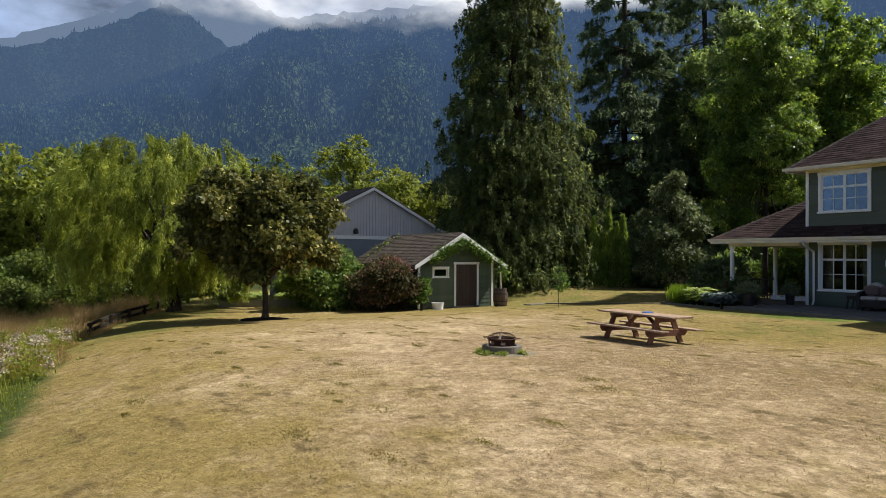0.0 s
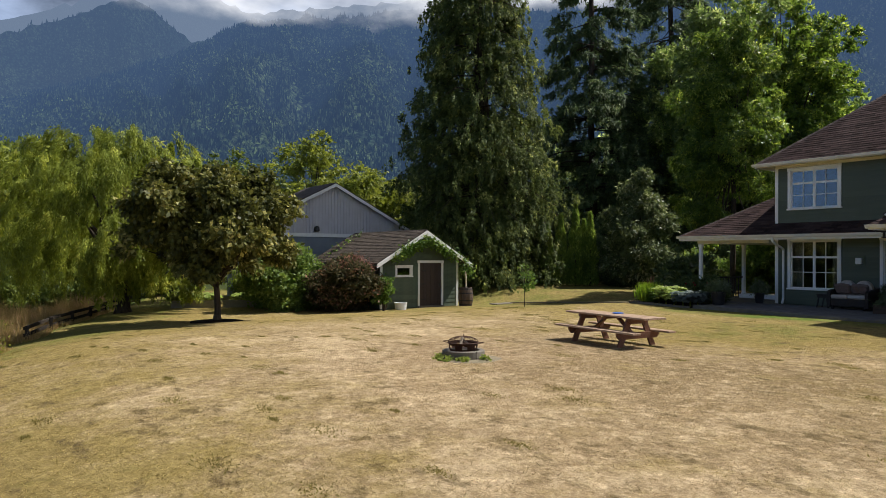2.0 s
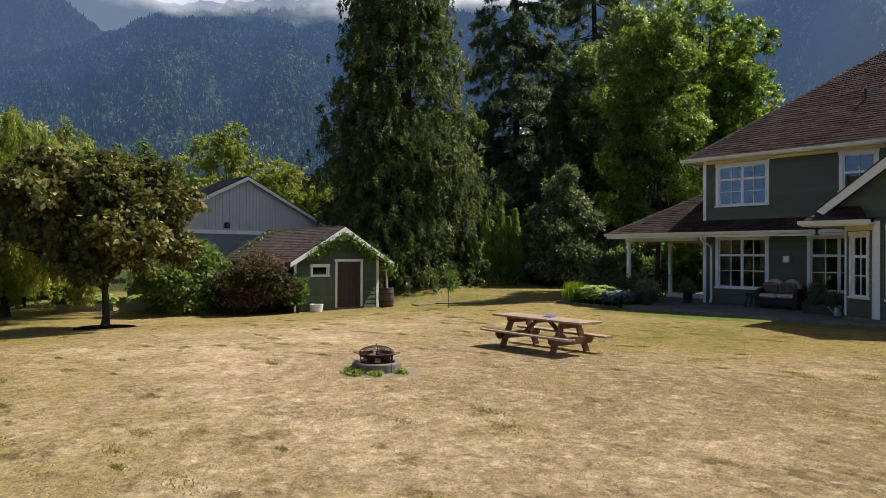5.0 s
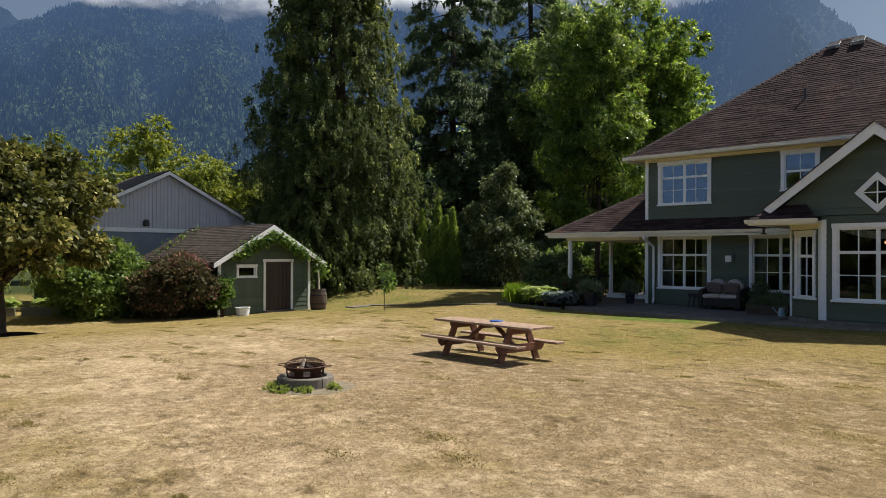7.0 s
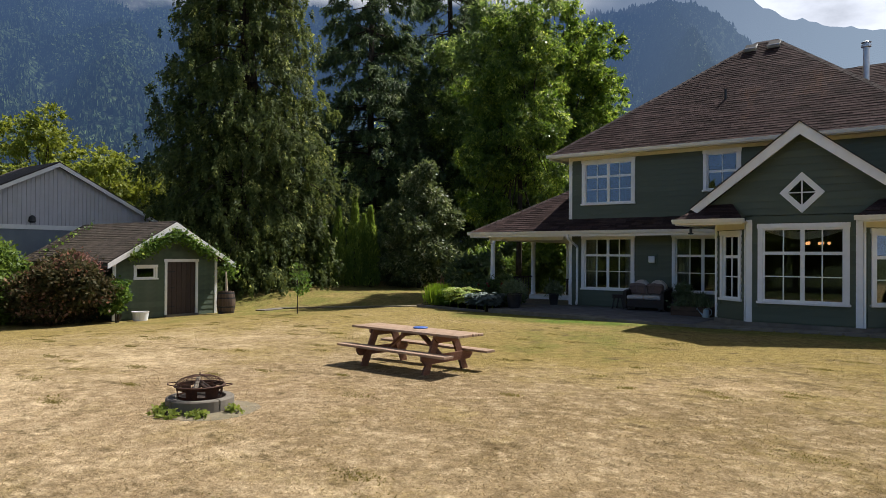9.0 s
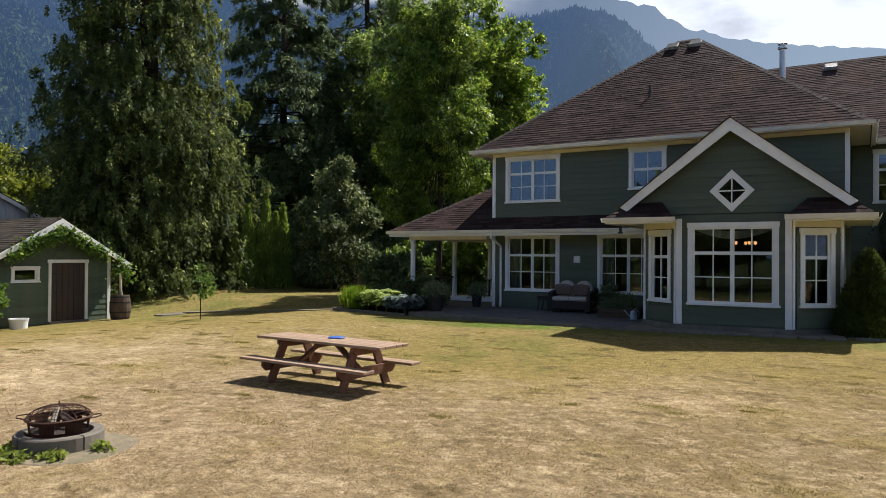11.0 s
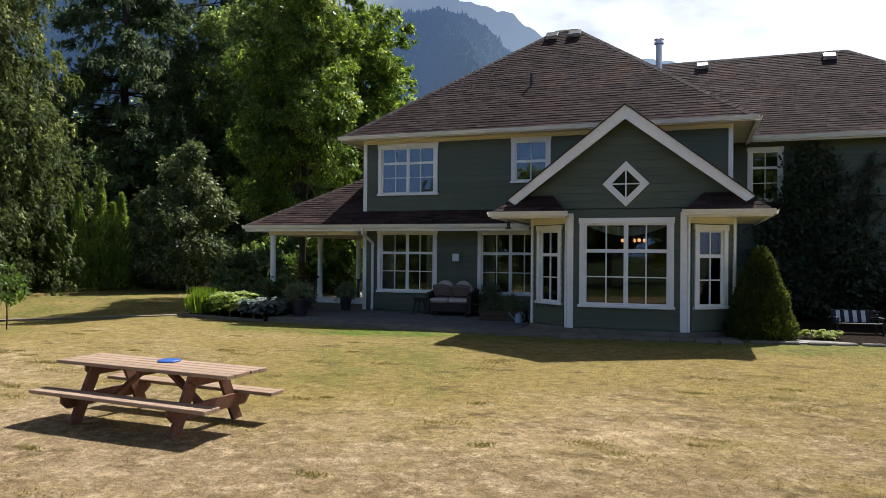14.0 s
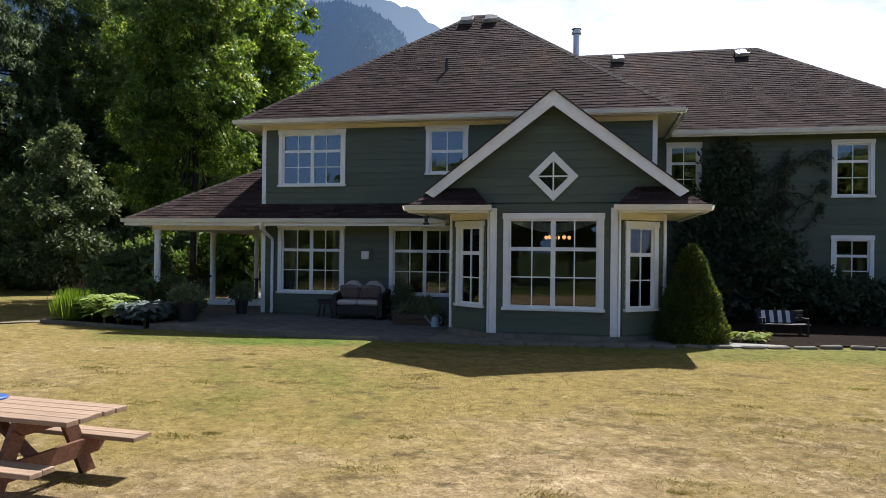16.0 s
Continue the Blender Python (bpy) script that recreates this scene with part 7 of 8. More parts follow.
solo("throwing_disc", lathe(bmesh.new(), [(0.112, 0.0), (0.125, 0.005), (0.125, 0.013), (0.112, 0.021), (0.075, 0.026), (0.01, 0.027)], 28), M["blue_plastic"], "bright blue plastic throwing disc lying on the table", "frisbee",
     at=pose(3.2, -12.36, ground_z(3.18, -12.51) + 0.641))


# ---- fire pit ----
def fire_pit():
    cx, cy = 3.17, -16.5
    small = Matrix.Diagonal((0.94, 0.94, 0.9, 1))
    ringt = thing("fire_ring", "low ring of grey concrete segments in the lawn", "fire ring", at=G(cx, cy, -0.02) @ small)
    n = 4
    for k in range(n):
        bm = bmesh.new()
        a0, a1 = 2 * math.pi * k / n + 0.02, 2 * math.pi * (k + 1) / n - 0.02
        seg = 9
        rows = []
        for j in range(seg + 1):
            a = a0 + (a1 - a0) * j / seg
            rows.append([bm.verts.new((r * math.cos(a), r * math.sin(a), z)) for r, z in ((0.31, -0.05), (0.42, -0.05), (0.42, 0.18), (0.405, 0.195), (0.32, 0.195), (0.31, 0.18))])
        for a, b in zip(rows, rows[1:]):
            for i in range(6):
                bm.faces.new((a[i], a[(i + 1) % 6], b[(i + 1) % 6], b[i]))
        bm.faces.new(list(reversed(rows[0])))
        bm.faces.new(rows[-1])
        bmesh.ops.recalc_face_normals(bm, faces=bm.faces)
        part("ring_segment", bm, M["concrete"], ringt)
    part("ash_bed", lathe(bmesh.new(), [(0.3, -0.02), (0.3, 0.05), (0.1, 0.07)], 20), M["ash"], ringt, "grey ash")
    solo("bare_ground", lathe(bmesh.new(), [(0.64, -0.04), (0.56, 0.004), (0.4, 0.012), (0.1, 0.016)], 22), M["bare"], "dull bare ground round the fire ring", "ground patch", at=G(cx + 0.2, cy + 0.05))
    bowl = thing("fire_bowl", "rusty iron fire bowl with cut-outs and a domed mesh lid", "fire pit", at=G(cx - 0.01, cy, 0.129) @ small)
    body = bmesh.new()
    n = 36
    prof = [(0.265, 0.01), (0.275, 0.05), (0.285, 0.13), (0.29, 0.17)]
    holes = {2, 3, 4, 8, 9, 14, 15, 16, 20, 21, 26, 27, 28, 32, 33}
    rings = [[body.verts.new((r * math.cos(2 * math.pi * k / n), r * math.sin(2 * math.pi * k / n), z)) for k in range(n)] for r, z in prof]
    for j in range(3):
        for k in range(n):
            if j == 1 and k in holes:
                continue
            body.faces.new((rings[j][k], rings[j][(k + 1) % n], rings[j + 1][(k + 1) % n], rings[j + 1][k]))
    bmesh.ops.solidify(body, geom=body.faces[:], thickness=0.006)
    part("bowl", body, M["rust"], bowl)
    part("bowl_floor", lathe(bmesh.new(), [(0.25, 0.005), (0.25, 0.04), (0.05, 0.06)], 20), M["charred"], bowl)
    rim = bmesh.new()
    for k in range(28):
        a, b = 2 * math.pi * k / 28, 2 * math.pi * (k + 1) / 28
        rod(rim, (0.31 * math.cos(a), 0.31 * math.sin(a), 0.175), (0.31 * math.cos(b), 0.31 * math.sin(b), 0.175), 0.011, n=5)
    part("rim", rim, M["rust"], bowl)
    for s in (-1, 1):
        h = bmesh.new()
        pts = [(s * 0.3, -0.1, 0.175), (s * 0.38, -0.09, 0.185), (s * 0.42, 0, 0.19), (s * 0.38, 0.09, 0.185), (s * 0.3, 0.1, 0.175)]
        for a, b in zip(pts, pts[1:]):
            rod(h, a, b, 0.007, n=5)
        hd = part("handle", h, M["rust"], bowl)
        hd.rotation_euler = (0, 0, radians(35))
    lid = bmesh.new()
    R, zc = 0.3, 0.18
    def dome(a, e):
        return Vector((R * math.cos(e) * math.cos(a), R * math.cos(e) * math.sin(a), zc + 0.125 * math.sin(e)))
    for k in range(28):
        a = 2 * math.pi * k / 28
        for j in range(6):
            rod(lid, dome(a, j * math.pi / 12), dome(a, (j + 1) * math.pi / 12), 0.0026 if k % 7 else 0.007, n=4)
    for j in range(0, 6):
        for k in range(28):
            rod(lid, dome(2 * math.pi * k / 28, j * math.pi / 12), dome(2 * math.pi * (k + 1) / 28, j * math.pi / 12), 0.0026 if j else 0.008, n=4)
    part("mesh_lid", lid, M["rust"], bowl, "domed wire mesh lid")
    knob = bmesh.new()
    rod(knob, (0, 0, zc + 0.12), (0, 0, zc + 0.165), 0.008, n=6)
    part("lid_knob", knob, M["rust"], bowl)
    for k, (a, tilt, mat) in enumerate(((0.3, 0.5, "charred"), (1.5, 0.6, "charred"), (2.8, 0.55, "charred"), (4.0, 0.4, "charred"), (5.2, 0.95, "split_wood"))):
        bm = bmesh.new()
        p = Vector((0.16 * math.cos(a), 0.16 * math.sin(a), 0.08))
        rod(bm, p, p + Vector((-0.2 * math.cos(a) * math.cos(tilt), -0.2 * math.sin(a) * math.cos(tilt), 0.26 * math.sin(tilt))), 0.03, 0.025, 6)
        solo("firewood", bm, M[mat], "pale split firewood stick" if mat == "split_wood" else "charred firewood stick in the fire bowl", "firewood", group="sticks in the fire bowl", at=G(cx, cy, 0.129) @ small)
    for k, (a, s) in enumerate(((3.7, 0.07), (4.5, 0.11), (4.9, 0.11), (5.6, 0.09), (2.9, 0.07), (0.2, 0.05))):
        bush("weed", "low green weed at the foot of the fire ring", G(cx + 0.5 * math.cos(a), cy + 0.5 * math.sin(a)), [((0, 0, 0.035), (s * 1.3, s * 0.8, 0.035)), ((0.1, 0.02, 0.03), (s * 0.8, s * 0.6, 0.03))], "lime_weed", 18, 8, 0.04, 0.05, 0.045, "weed", "weeds round the fire ring")


fire_pit()


# ---- by the shed ----
def barrel():
    t = thing("oak_barrel", "weathered half-height oak barrel with iron hoops", "barrel", at=G(-12.55, -4.97))
    n, H = 18, 0.86
    def rad(z):
        return 0.29 + 0.06 * math.sin(math.pi * z / H)
    for k in range(n):
        bm = bmesh.new()
        a0, a1 = 2 * math.pi * k / n + 0.008, 2 * math.pi * (k + 1) / n - 0.008
        rows = []
        for j in range(7):
            z = H * j / 6
            r = rad(z)
            rows.append([bm.verts.new((q * math.cos(a), q * math.sin(a), z)) for q, a in ((r - 0.02, a0), (r, a0), (r, a1), (r - 0.02, a1))])
        for a, b in zip(rows, rows[1:]):
            for i in range(4):
                bm.faces.new((a[i], a[(i + 1) % 4], b[(i + 1) % 4], b[i]))
        bm.faces.new(list(reversed(rows[0])))
        bm.faces.new(rows[-1])
        bmesh.ops.recalc_face_normals(bm, faces=bm.faces)
        part("stave", bm, M["barrel_wood"], t)
    for z in (0.05, 0.24, 0.58, 0.77):
        part("hoop", lathe(bmesh.new(), [(rad(z) + 0.006, z), (rad(z + 0.05) + 0.006, z + 0.05)], 24), M["dark_metal"], t, "dark iron hoop")
    part("lid", lathe(bmesh.new(), [(0.27, H - 0.05), (0.27, H - 0.02)], 20), M["barrel_wood"], t)
    bm = bmesh.new()
    rod(bm, (0.0, 0.02, H - 0.02), (0.02, -0.03, H + 0.75), 0.05, 0.03, 7)
    solo("dead_branch", bm, M["split_wood"], "pale bare branch stump standing on the barrel", "branch", at=G(-12.55, -4.97))


barrel()
tub = thing("plastic_tub", "white plastic tub standing against the shed", "tub", at=G(-12.75, -8.33))
part("tub_body", lathe(bmesh.new(), [(0.24, 0.0), (0.27, 0.28), (0.29, 0.29), (0.29, 0.315), (0.255, 0.315), (0.235, 0.04)], 24), M["white_plastic"], tub)
solo("paving_slab", newbox(-0.25, 0.25, -0.9, 0.9, -0.03, 0.02, bevel=0.01), M["concrete"], "pale paving strip on the grass beside the barrel", "paving", at=G(-12.0, -3.0, 0.03, 8))


def sapling():
    t = thing("sapling", "thin young tree with few leaves on a slim stem", "tree", at=G(-7.7, -5.6))
    part("trunk", limb_chain(bmesh.new(), (0, 0, -0.02), (0.03, 0, 1.7), 0.018, 0.008, 5, 0.015, 6), M["bark"], t)
    for k in range(9):
        a = k * 2.4
        z = 0.75 + k * 0.1
        part("branch", rod(bmesh.new(), (0, 0, z), (0.3 * math.cos(a), 0.3 * math.sin(a), z + 0.12), 0.007, 0.004, 4), M["bark"], t)
    mesh_part("crown", clumpy_leaves("crown", [((0, 0, 1.25), (0.34, 0.34, 0.5)), ((0.1, 0.1, 0.95), (0.38, 0.34, 0.25))], 34, 8, 0.12, 0.13, 0.07), M["ivy_leaf"], t)


sapling()


# ---- fence and edging beyond the ornamental tree ----
def fence():
    t = thing("rail_fence", "low weathered split-rail fence at the lawn's edge", "fence")
    pts = [(-13.2, -22.4), (-15.4, -21.5), (-17.6, -20.55), (-19.8, -19.6), (-22.0, -18.65), (-24.2, -17.7), (-26.2, -16.4)]
    for x, y in pts:
        z = ground_z(x, y)
        part("post", beam(bmesh.new(), (x, y, z - 0.1), (x + 0.01, y, z + 0.5), 0.1, 0.11, (0, 1, 0)), M["fence_wood"], t)
    for (x0, y0), (x1, y1) in zip(pts, pts[1:]):
        for h in (0.2, 0.42):
            z0, z1 = ground_z(x0, y0) + h + RNG.uniform(-0.04, 0.04), ground_z(x1, y1) + h + RNG.uniform(-0.04, 0.04)
            part("rail", beam(bmesh.new(), (x0, y0 - 0.08, z0), (x1, y1 - 0.08, z1), 0.06, 0.11), M["fence_wood"], t)


fence()
for (x0, y0), (x1, y1) in (((-20.2, -16.2), (-19.3, -14.3)), ((-19.2, -14.1), (-18.3, -12.2))):
    solo("timber_edging", beam(bmesh.new(), (x0, y0, ground_z(x0, y0) + 0.16), (x1, y1, ground_z(x1, y1) + 0.16), 0.12, 0.36), M["pale_timber"], "pale timber edge of a raised bed", "edging", group="raised bed edging")


def leaf_rosette(name, label, at, n, r, h, mat, leaf, wide, category="plant", group=""):
    """A low plant of broad arching leaves from its centre."""
    t = thing(name, label, category, group, at=at)
    out = []
    for k in range(n):
        a = RNG.random() * 6.283
        L = leaf * RNG.uniform(0.7, 1.2)
        rr = r * math.sqrt(RNG.random())
        ux, uy = math.cos(a), math.sin(a)
        base = np.array((ux * rr * 0.35, uy * rr * 0.35, h * RNG.uniform(0.2, 0.75)))
        up = RNG.uniform(0.2, 0.7)
        mid = base + np.array((ux * L * 0.5, uy * L * 0.5, L * up * 0.5))
        tip = base + np.array((ux * L * 1.05, uy * L * 1.05, L * (up * 0.2 - 0.18)))
        s = np.array((-uy, ux, 0)) * wide * RNG.uniform(0.7, 1.2) / 2
        m1 = base * 0.55 + mid * 0.45 + np.array((0, 0, 0.02))
        m2 = mid * 0.45 + tip * 0.55 + np.array((0, 0, 0.015))
        out += [[base, m1 - s * 0.8, mid + np.array((0, 0, -0.012)), m1 + s * 0.8], [m1 - s * 0.8, m2 - s, tip, mid + np.array((0, 0, -0.012))], [m1 + s * 0.8, mid + np.array((0, 0, -0.012)), tip, m2 + s]]
    mesh_part("foliage", quads("foliage", np.array(out)), M[mat], t)
    part("crown_stem", rod(bmesh.new(), (0, 0, -0.03), (0, 0, h * 0.4), 0.03, 0.015, 6), M["green_blade"], t)
    return t


for x, y in ((-20.5, -15.9), (-20.2, -15.2), (-19.9, -14.5), (-19.3, -13.2), (-20.9, -15.5), (-20.5, -14.8), (-18.9, -12.4)):
    leaf_rosette("hosta", "clump of pale green garden leaves in a raised bed", G(x, y, 0.2), 80, 0.6, 0.5, "hosta_leaf", 0.42, 0.24, group="raised bed plants")

# ---- bed by the porch ----
solo("bed_soil", slab(bmesh.new(), [(-5.6, -1.4), (-4.9, -2.5), (-1.7, -3.3), (-1.55, -1.3), (-3.8, -0.75)], -0.35, -0.09), M["soil"], "dark soil of the garden bed", "soil")
solo("bed_edging", beam(bmesh.new(), (-4.95, -2.55, -0.16), (-1.65, -3.36, -0.14), 0.1, 0.16), M["concrete"], "pale stone edge of the garden bed", "edging")
path_bm = bmesh.new()
for k in range(14):
    x0, x1 = -5.0 - k * 0.5, -5.5 - k * 0.5
    w = 0.3 + 0.06 * math.sin(k * 1.7)
    vs = [path_bm.verts.new((x, -2.3 - 0.012 * (x + 5) ** 2 * 0.3 + dy, ground_z(x, -2.3) + 0.02)) for x, dy in ((x0, -w), (x0, w), (x1, w), (x1, -w))]
    path_bm.faces.new(vs)
bmesh.ops.remove_doubles(path_bm, verts=path_bm.verts, dist=0.08)
bmesh.ops.solidify(path_bm, geom=path_bm.faces[:], thickness=0.05)
solo("garden_path", path_bm, M["bare"], "pale trodden path at the end of the bed", "path", "structure")


def grass_clump(x, y, n, h, r):
    t = thing("ornamental_grass", "clump of bright lime green upright grass", "grass", at=G(x, y, 0.05))
    q = RNG.normal(size=(n, 2)) * r * 0.5
    p = np.column_stack([q, np.zeros(n)])
    d = np.column_stack([q * 0.25 + RNG.normal(size=(n, 2)) * 0.1, np.ones(n)])
    mesh_part("foliage", leaf_mesh("foliage", p, d, RNG.uniform(0.6, 1.05, n) * h, 0.022), M["lime_blade"], t)
    part("seed_stalk", rod(bmesh.new(), (0.1, 0, 0), (0.15, 0.02, h * 1.3), 0.006, 0.004, 4), M["russet_leaf"], t)
    for k in range(7):
        a, b = RNG.normal(size=2) * 0.16
        part("seed_stalk", rod(bmesh.new(), (a * 0.4, b * 0.4, 0), (a, b, h * RNG.uniform(1.1, 1.4)), 0.006, 0.008, 4), M["russet_leaf"], t)


grass_clump(-4.3, -2.15, 2300, 0.78, 0.36)
for x, y, m in ((-3.1, -2.72, "hosta_leaf"), (-2.68, -2.8, "hosta_leaf"), (-2.95, -2.35, "hosta_leaf")):
    leaf_rosette("hosta", "pale-edged green hosta in the garden bed", G(x, y, 0.08), 110, 0.8, 0.78, m, 0.25, 0.13, group="bed hostas")
for x, y in ((-3.72, -2.35), (-3.5, -2.0)):
    leaf_rosette("bed_perennial", "dark green leafy perennial in the garden bed", G(x, y, 0.08), 150, 0.7, 0.7, "shrub_leaf", 0.2, 0.09, group="dark perennials in the bed")
for x, y in ((-2.2, -2.95), (-1.85, -3.0), (-2.2, -2.55), (-1.8, -2.65)):
    leaf_rosette("hosta", "blue-grey leaved hosta in the garden bed", G(x, y, 0.05), 120, 0.65, 0.62, "grey_leaf", 0.26, 0.12, group="bed hostas")
for k, (x, y, r, h) in enumerate(((-3.9, -1.3, 0.5, 0.8), (-3.0, -1.2, 0.5, 0.95), (-2.2, -1.3, 0.45, 1.0), (-1.7, -1.6, 0.35, 0.8))):
    bush("bed_shrub", "dark rounded shrub behind the bed plants", G(x, y, 0.05), lobes((0, 0, h * 0.5), (r, r, h * 0.5), 7, r * 0.5, 300 + k), "woodland_leaf", 240, 22, 0.2, 0.1, 0.06, group="bed shrubs")
for k in range(6):
    x, y = -3.6 + 1.5 * RNG.random(), -1.9 + 0.4 * RNG.random()
    t = thing("bed_flower", "small reddish flower on a stem", "flower", "flowers in the bed", at=G(x, y, 0.05))
    hh = RNG.uniform(0.6, 0.85)
    part("stem", rod(bmesh.new(), (0, 0, 0), (0.02, 0, hh), 0.006, 0.004, 4), M["green_blade"], t)
    part("flower_head", lathe(bmesh.new(), [(0.012, hh - 0.03), (0.035, hh), (0.042, hh + 0.02), (0.02, hh + 0.04)], 8, (0.02, 0, 0)), M["flower_red"], t)


def potted(x, y, r, h, plants, label, mat="pot", z=0.005):
    t = thing("plant_pot", label, "plant pot", at=pose(x, y, z))
    part("pot", lathe(bmesh.new(), [(r * 0.72, 0), (r * 0.95, h * 0.9), (r * 1.04, h * 0.92), (r * 1.04, h), (r * 0.9, h), (r * 0.88, h * 0.86)], 22), M[mat], t)
    part("soil", lathe(bmesh.new(), [(r * 0.85, h * 0.8), (r * 0.85, h * 0.88)], 16), M["soil"], t)
    mesh_part("plant", clumpy_leaves("plant", [((0, 0, h + plants * 0.5), (r * 1.25, r * 1.25, plants * 0.55))], 70, 16, 0.14, 0.14, 0.03, 0.3), M["pot_leaf"], t)
    return t


potted(-1.05, -2.55, 0.26, 0.46, 0.3, "large dark pot with trailing plants on the patio")
potted(-0.75, -0.55, 0.18, 0.38, 0.34, "dark pot with a bushy plant by the house corner")
potted(4.35, -1.35, 0.17, 0.32, 0.2, "dark pot with herbs behind the wooden planter")
potted(3.55, -0.5, 0.16, 0.36, 0.4, "dark pot with a leafy plant under the window")


def planter():
    t = thing("wooden_planter", "long wooden planter box full of flowers on the patio", "planter", at=pose(4.25, -1.75, 0.005))
    for y in (-0.2, 0.2):
        for z in (0.0, 0.13):
            part("plank", newbox(-0.55, 0.55, y - 0.015, y + 0.015, z + 0.004, z + 0.126), M["planter_wood"], t)
    for x in (-0.535, 0.535):
        part("end_board", newbox(x - 0.015, x + 0.015, -0.184, 0.184, 0.0, 0.255), M["planter_wood"], t)
    part("soil", newbox(-0.52, 0.52, -0.18, 0.18, 0.02, 0.21), M["soil"], t)
    mesh_part("planting", clumpy_leaves("planting", [((-0.34, 0, 0.3), (0.18, 0.2, 0.13)), ((0.1, 0, 0.26), (0.24, 0.18, 0.07))], 55, 14, 0.14, 0.12, 0.03, 0.2), M["pot_leaf"], t, kind="stuff")
    n = 90
    p = np.column_stack([RNG.uniform(0.0, 0.5, n), RNG.normal(size=n) * 0.08, np.full(n, 0.22)])
    d = np.column_stack([RNG.normal(size=(n, 2)) * 0.3, np.ones(n)])
    mesh_part("blades", leaf_mesh("blades", p, d, RNG.uniform(0.2, 0.42, n), 0.02), M["pot_leaf"], t)


planter()


def watering_can():
    t = thing("watering_can", "pale blue watering can on the patio", "watering can", at=pose(4.72, -2.15, 0.006, 0, 0, 200))
    t.scale = (0.78, 0.78, 0.78)
    part("can_body", lathe(bmesh.new(), [(0.11, 0), (0.115, 0.02), (0.1, 0.24), (0.09, 0.27), (0.05, 0.28)], 18), M["pale_blue_can"], t)
    part("spout", rod(bmesh.new(), (0.09, 0, 0.06), (0.27, 0, 0.27), 0.022, 0.014, 8), M["pale_blue_can"], t)
    part("rose", rod(bmesh.new(), (0.255, 0, 0.255), (0.3, 0, 0.305), 0.018, 0.045, 10), M["pale_blue_can"], t)
    h = bmesh.new()
    pts = [(-0.09, 0, 0.06), (-0.18, 0, 0.12), (-0.18, 0, 0.24), (-0.08, 0, 0.33), (0.02, 0, 0.31), (0.05, 0, 0.27)]
    for a, b in zip(pts, pts[1:]):
        rod(h, a, b, 0.01, n=6)
    part("handle", h, M["pale_blue_can"], t)


watering_can()


def loveseat():
    t = thing("wicker_loveseat", "dark wicker loveseat with taupe cushions against the house wall", "sofa", at=pose(2.56, -0.75, 0.004))
    w = 0.53
    part("base", newbox(-w, w, -0.36, 0.34, 0.1, 0.34, bevel=0.02), M["wicker"], t)
    for x in (-w + 0.05, w - 0.05):
        for y in (-0.31, 0.3):
            part("foot", newbox(x - 0.03, x + 0.03, y - 0.03, y + 0.03, 0, 0.1), M["wicker"], t)
    for s in (-1, 1):
        part("arm", prism_x(min(s * w, s * (w + 0.1)), max(s * w, s * (w + 0.1)), [(-0.37, 0.06), (0.36, 0.06), (0.38, 0.7), (0.2, 0.66), (-0.3, 0.6), (-0.38, 0.55)]), M["wicker"], t)
    back = bmesh.new()
    box(back, -w, w, 0.28, 0.38, 0.34, 0.72, bevel=0.02)
    part("back", back, M["wicker"], t)
    for s in (-1, 1):
        pts = []
        for k in range(13):
            a = math.pi * k / 12
            pts.append((s * w / 2 + 0.26 * math.cos(a), 0.62 + 0.3 * math.sin(a)))
        part("back_cushion", prism(bmesh.new(), [(s * w / 2 + 0.26, 0.44), *pts, (s * w / 2 - 0.26, 0.44)], 0.1, 0.27), M["cushion"], t)
        part("seat_cushion", newbox(s * w / 2 - 0.258, s * w / 2 + 0.258, -0.38, 0.26, 0.342, 0.46, bevel=0.035), M["cushion"], t)
        for j in (-1, 1):
            p = solo("throw_pillow", newbox(-0.165, 0.165, -0.06, 0.06, -0.17, 0.17, bevel=0.05), M["pillow"], "brown square throw pillow on the loveseat", "pillow", group="loveseat pillows")
            p.matrix_basis = pose(2.56 + s * w / 2 + j * 0.1, -0.75 - 0.06 - 0.05 * (j > 0), 0.66, 18, 6 * j, 5 * s)


loveseat()


def side_table(x, y, label, h=0.48, r=0.24):
    t = thing("side_table", label, "side table", at=pose(x, y, 0.004))
    part("tabletop", newbox(-r, r, -r, r, h - 0.03, h, bevel=0.008), M["wicker"] if h > 0.4 else M["planter_wood"], t)
    part("skirt", newbox(-r + 0.02, r - 0.02, -r + 0.02, r - 0.02, h - 0.12, h - 0.031), M["wicker"], t)
    for sx in (-1, 1):
        for sy in (-1, 1):
            part("leg", beam(bmesh.new(), (sx * r * 0.6, sy * r * 0.85, h - 0.1), (sx * r * 0.95, sy * r * 0.85, 0), 0.035, 0.035, (0, 1, 0)), M["wicker"], t)


side_table(1.66, -0.7, "small dark wicker side table beside the loveseat", 0.45, 0.2)
side_table(3.62, -0.95, "low wooden stool beside the loveseat", 0.36, 0.2)


# ---- fixtures on the house ----
vent = thing("wall_vent", "small white dryer vent hood on the green wall", "vent", at=pose(2.42, -0.024, 1.55))
part("plate", newbox(-0.17, 0.17, -0.02, 0.0, -0.17, 0.17, bevel=0.004), M["shed_siding"], vent, "green mounting block")
part("hood", newbox(-0.1, 0.1, -0.09, -0.021, -0.11, 0.1, bevel=0.015), M["white_plastic"], vent)
feeder = thing("hanging_feeder", "small dark feeder hanging from the bay eave", "bird feeder", at=pose(4.95, -4.1, 2.42))
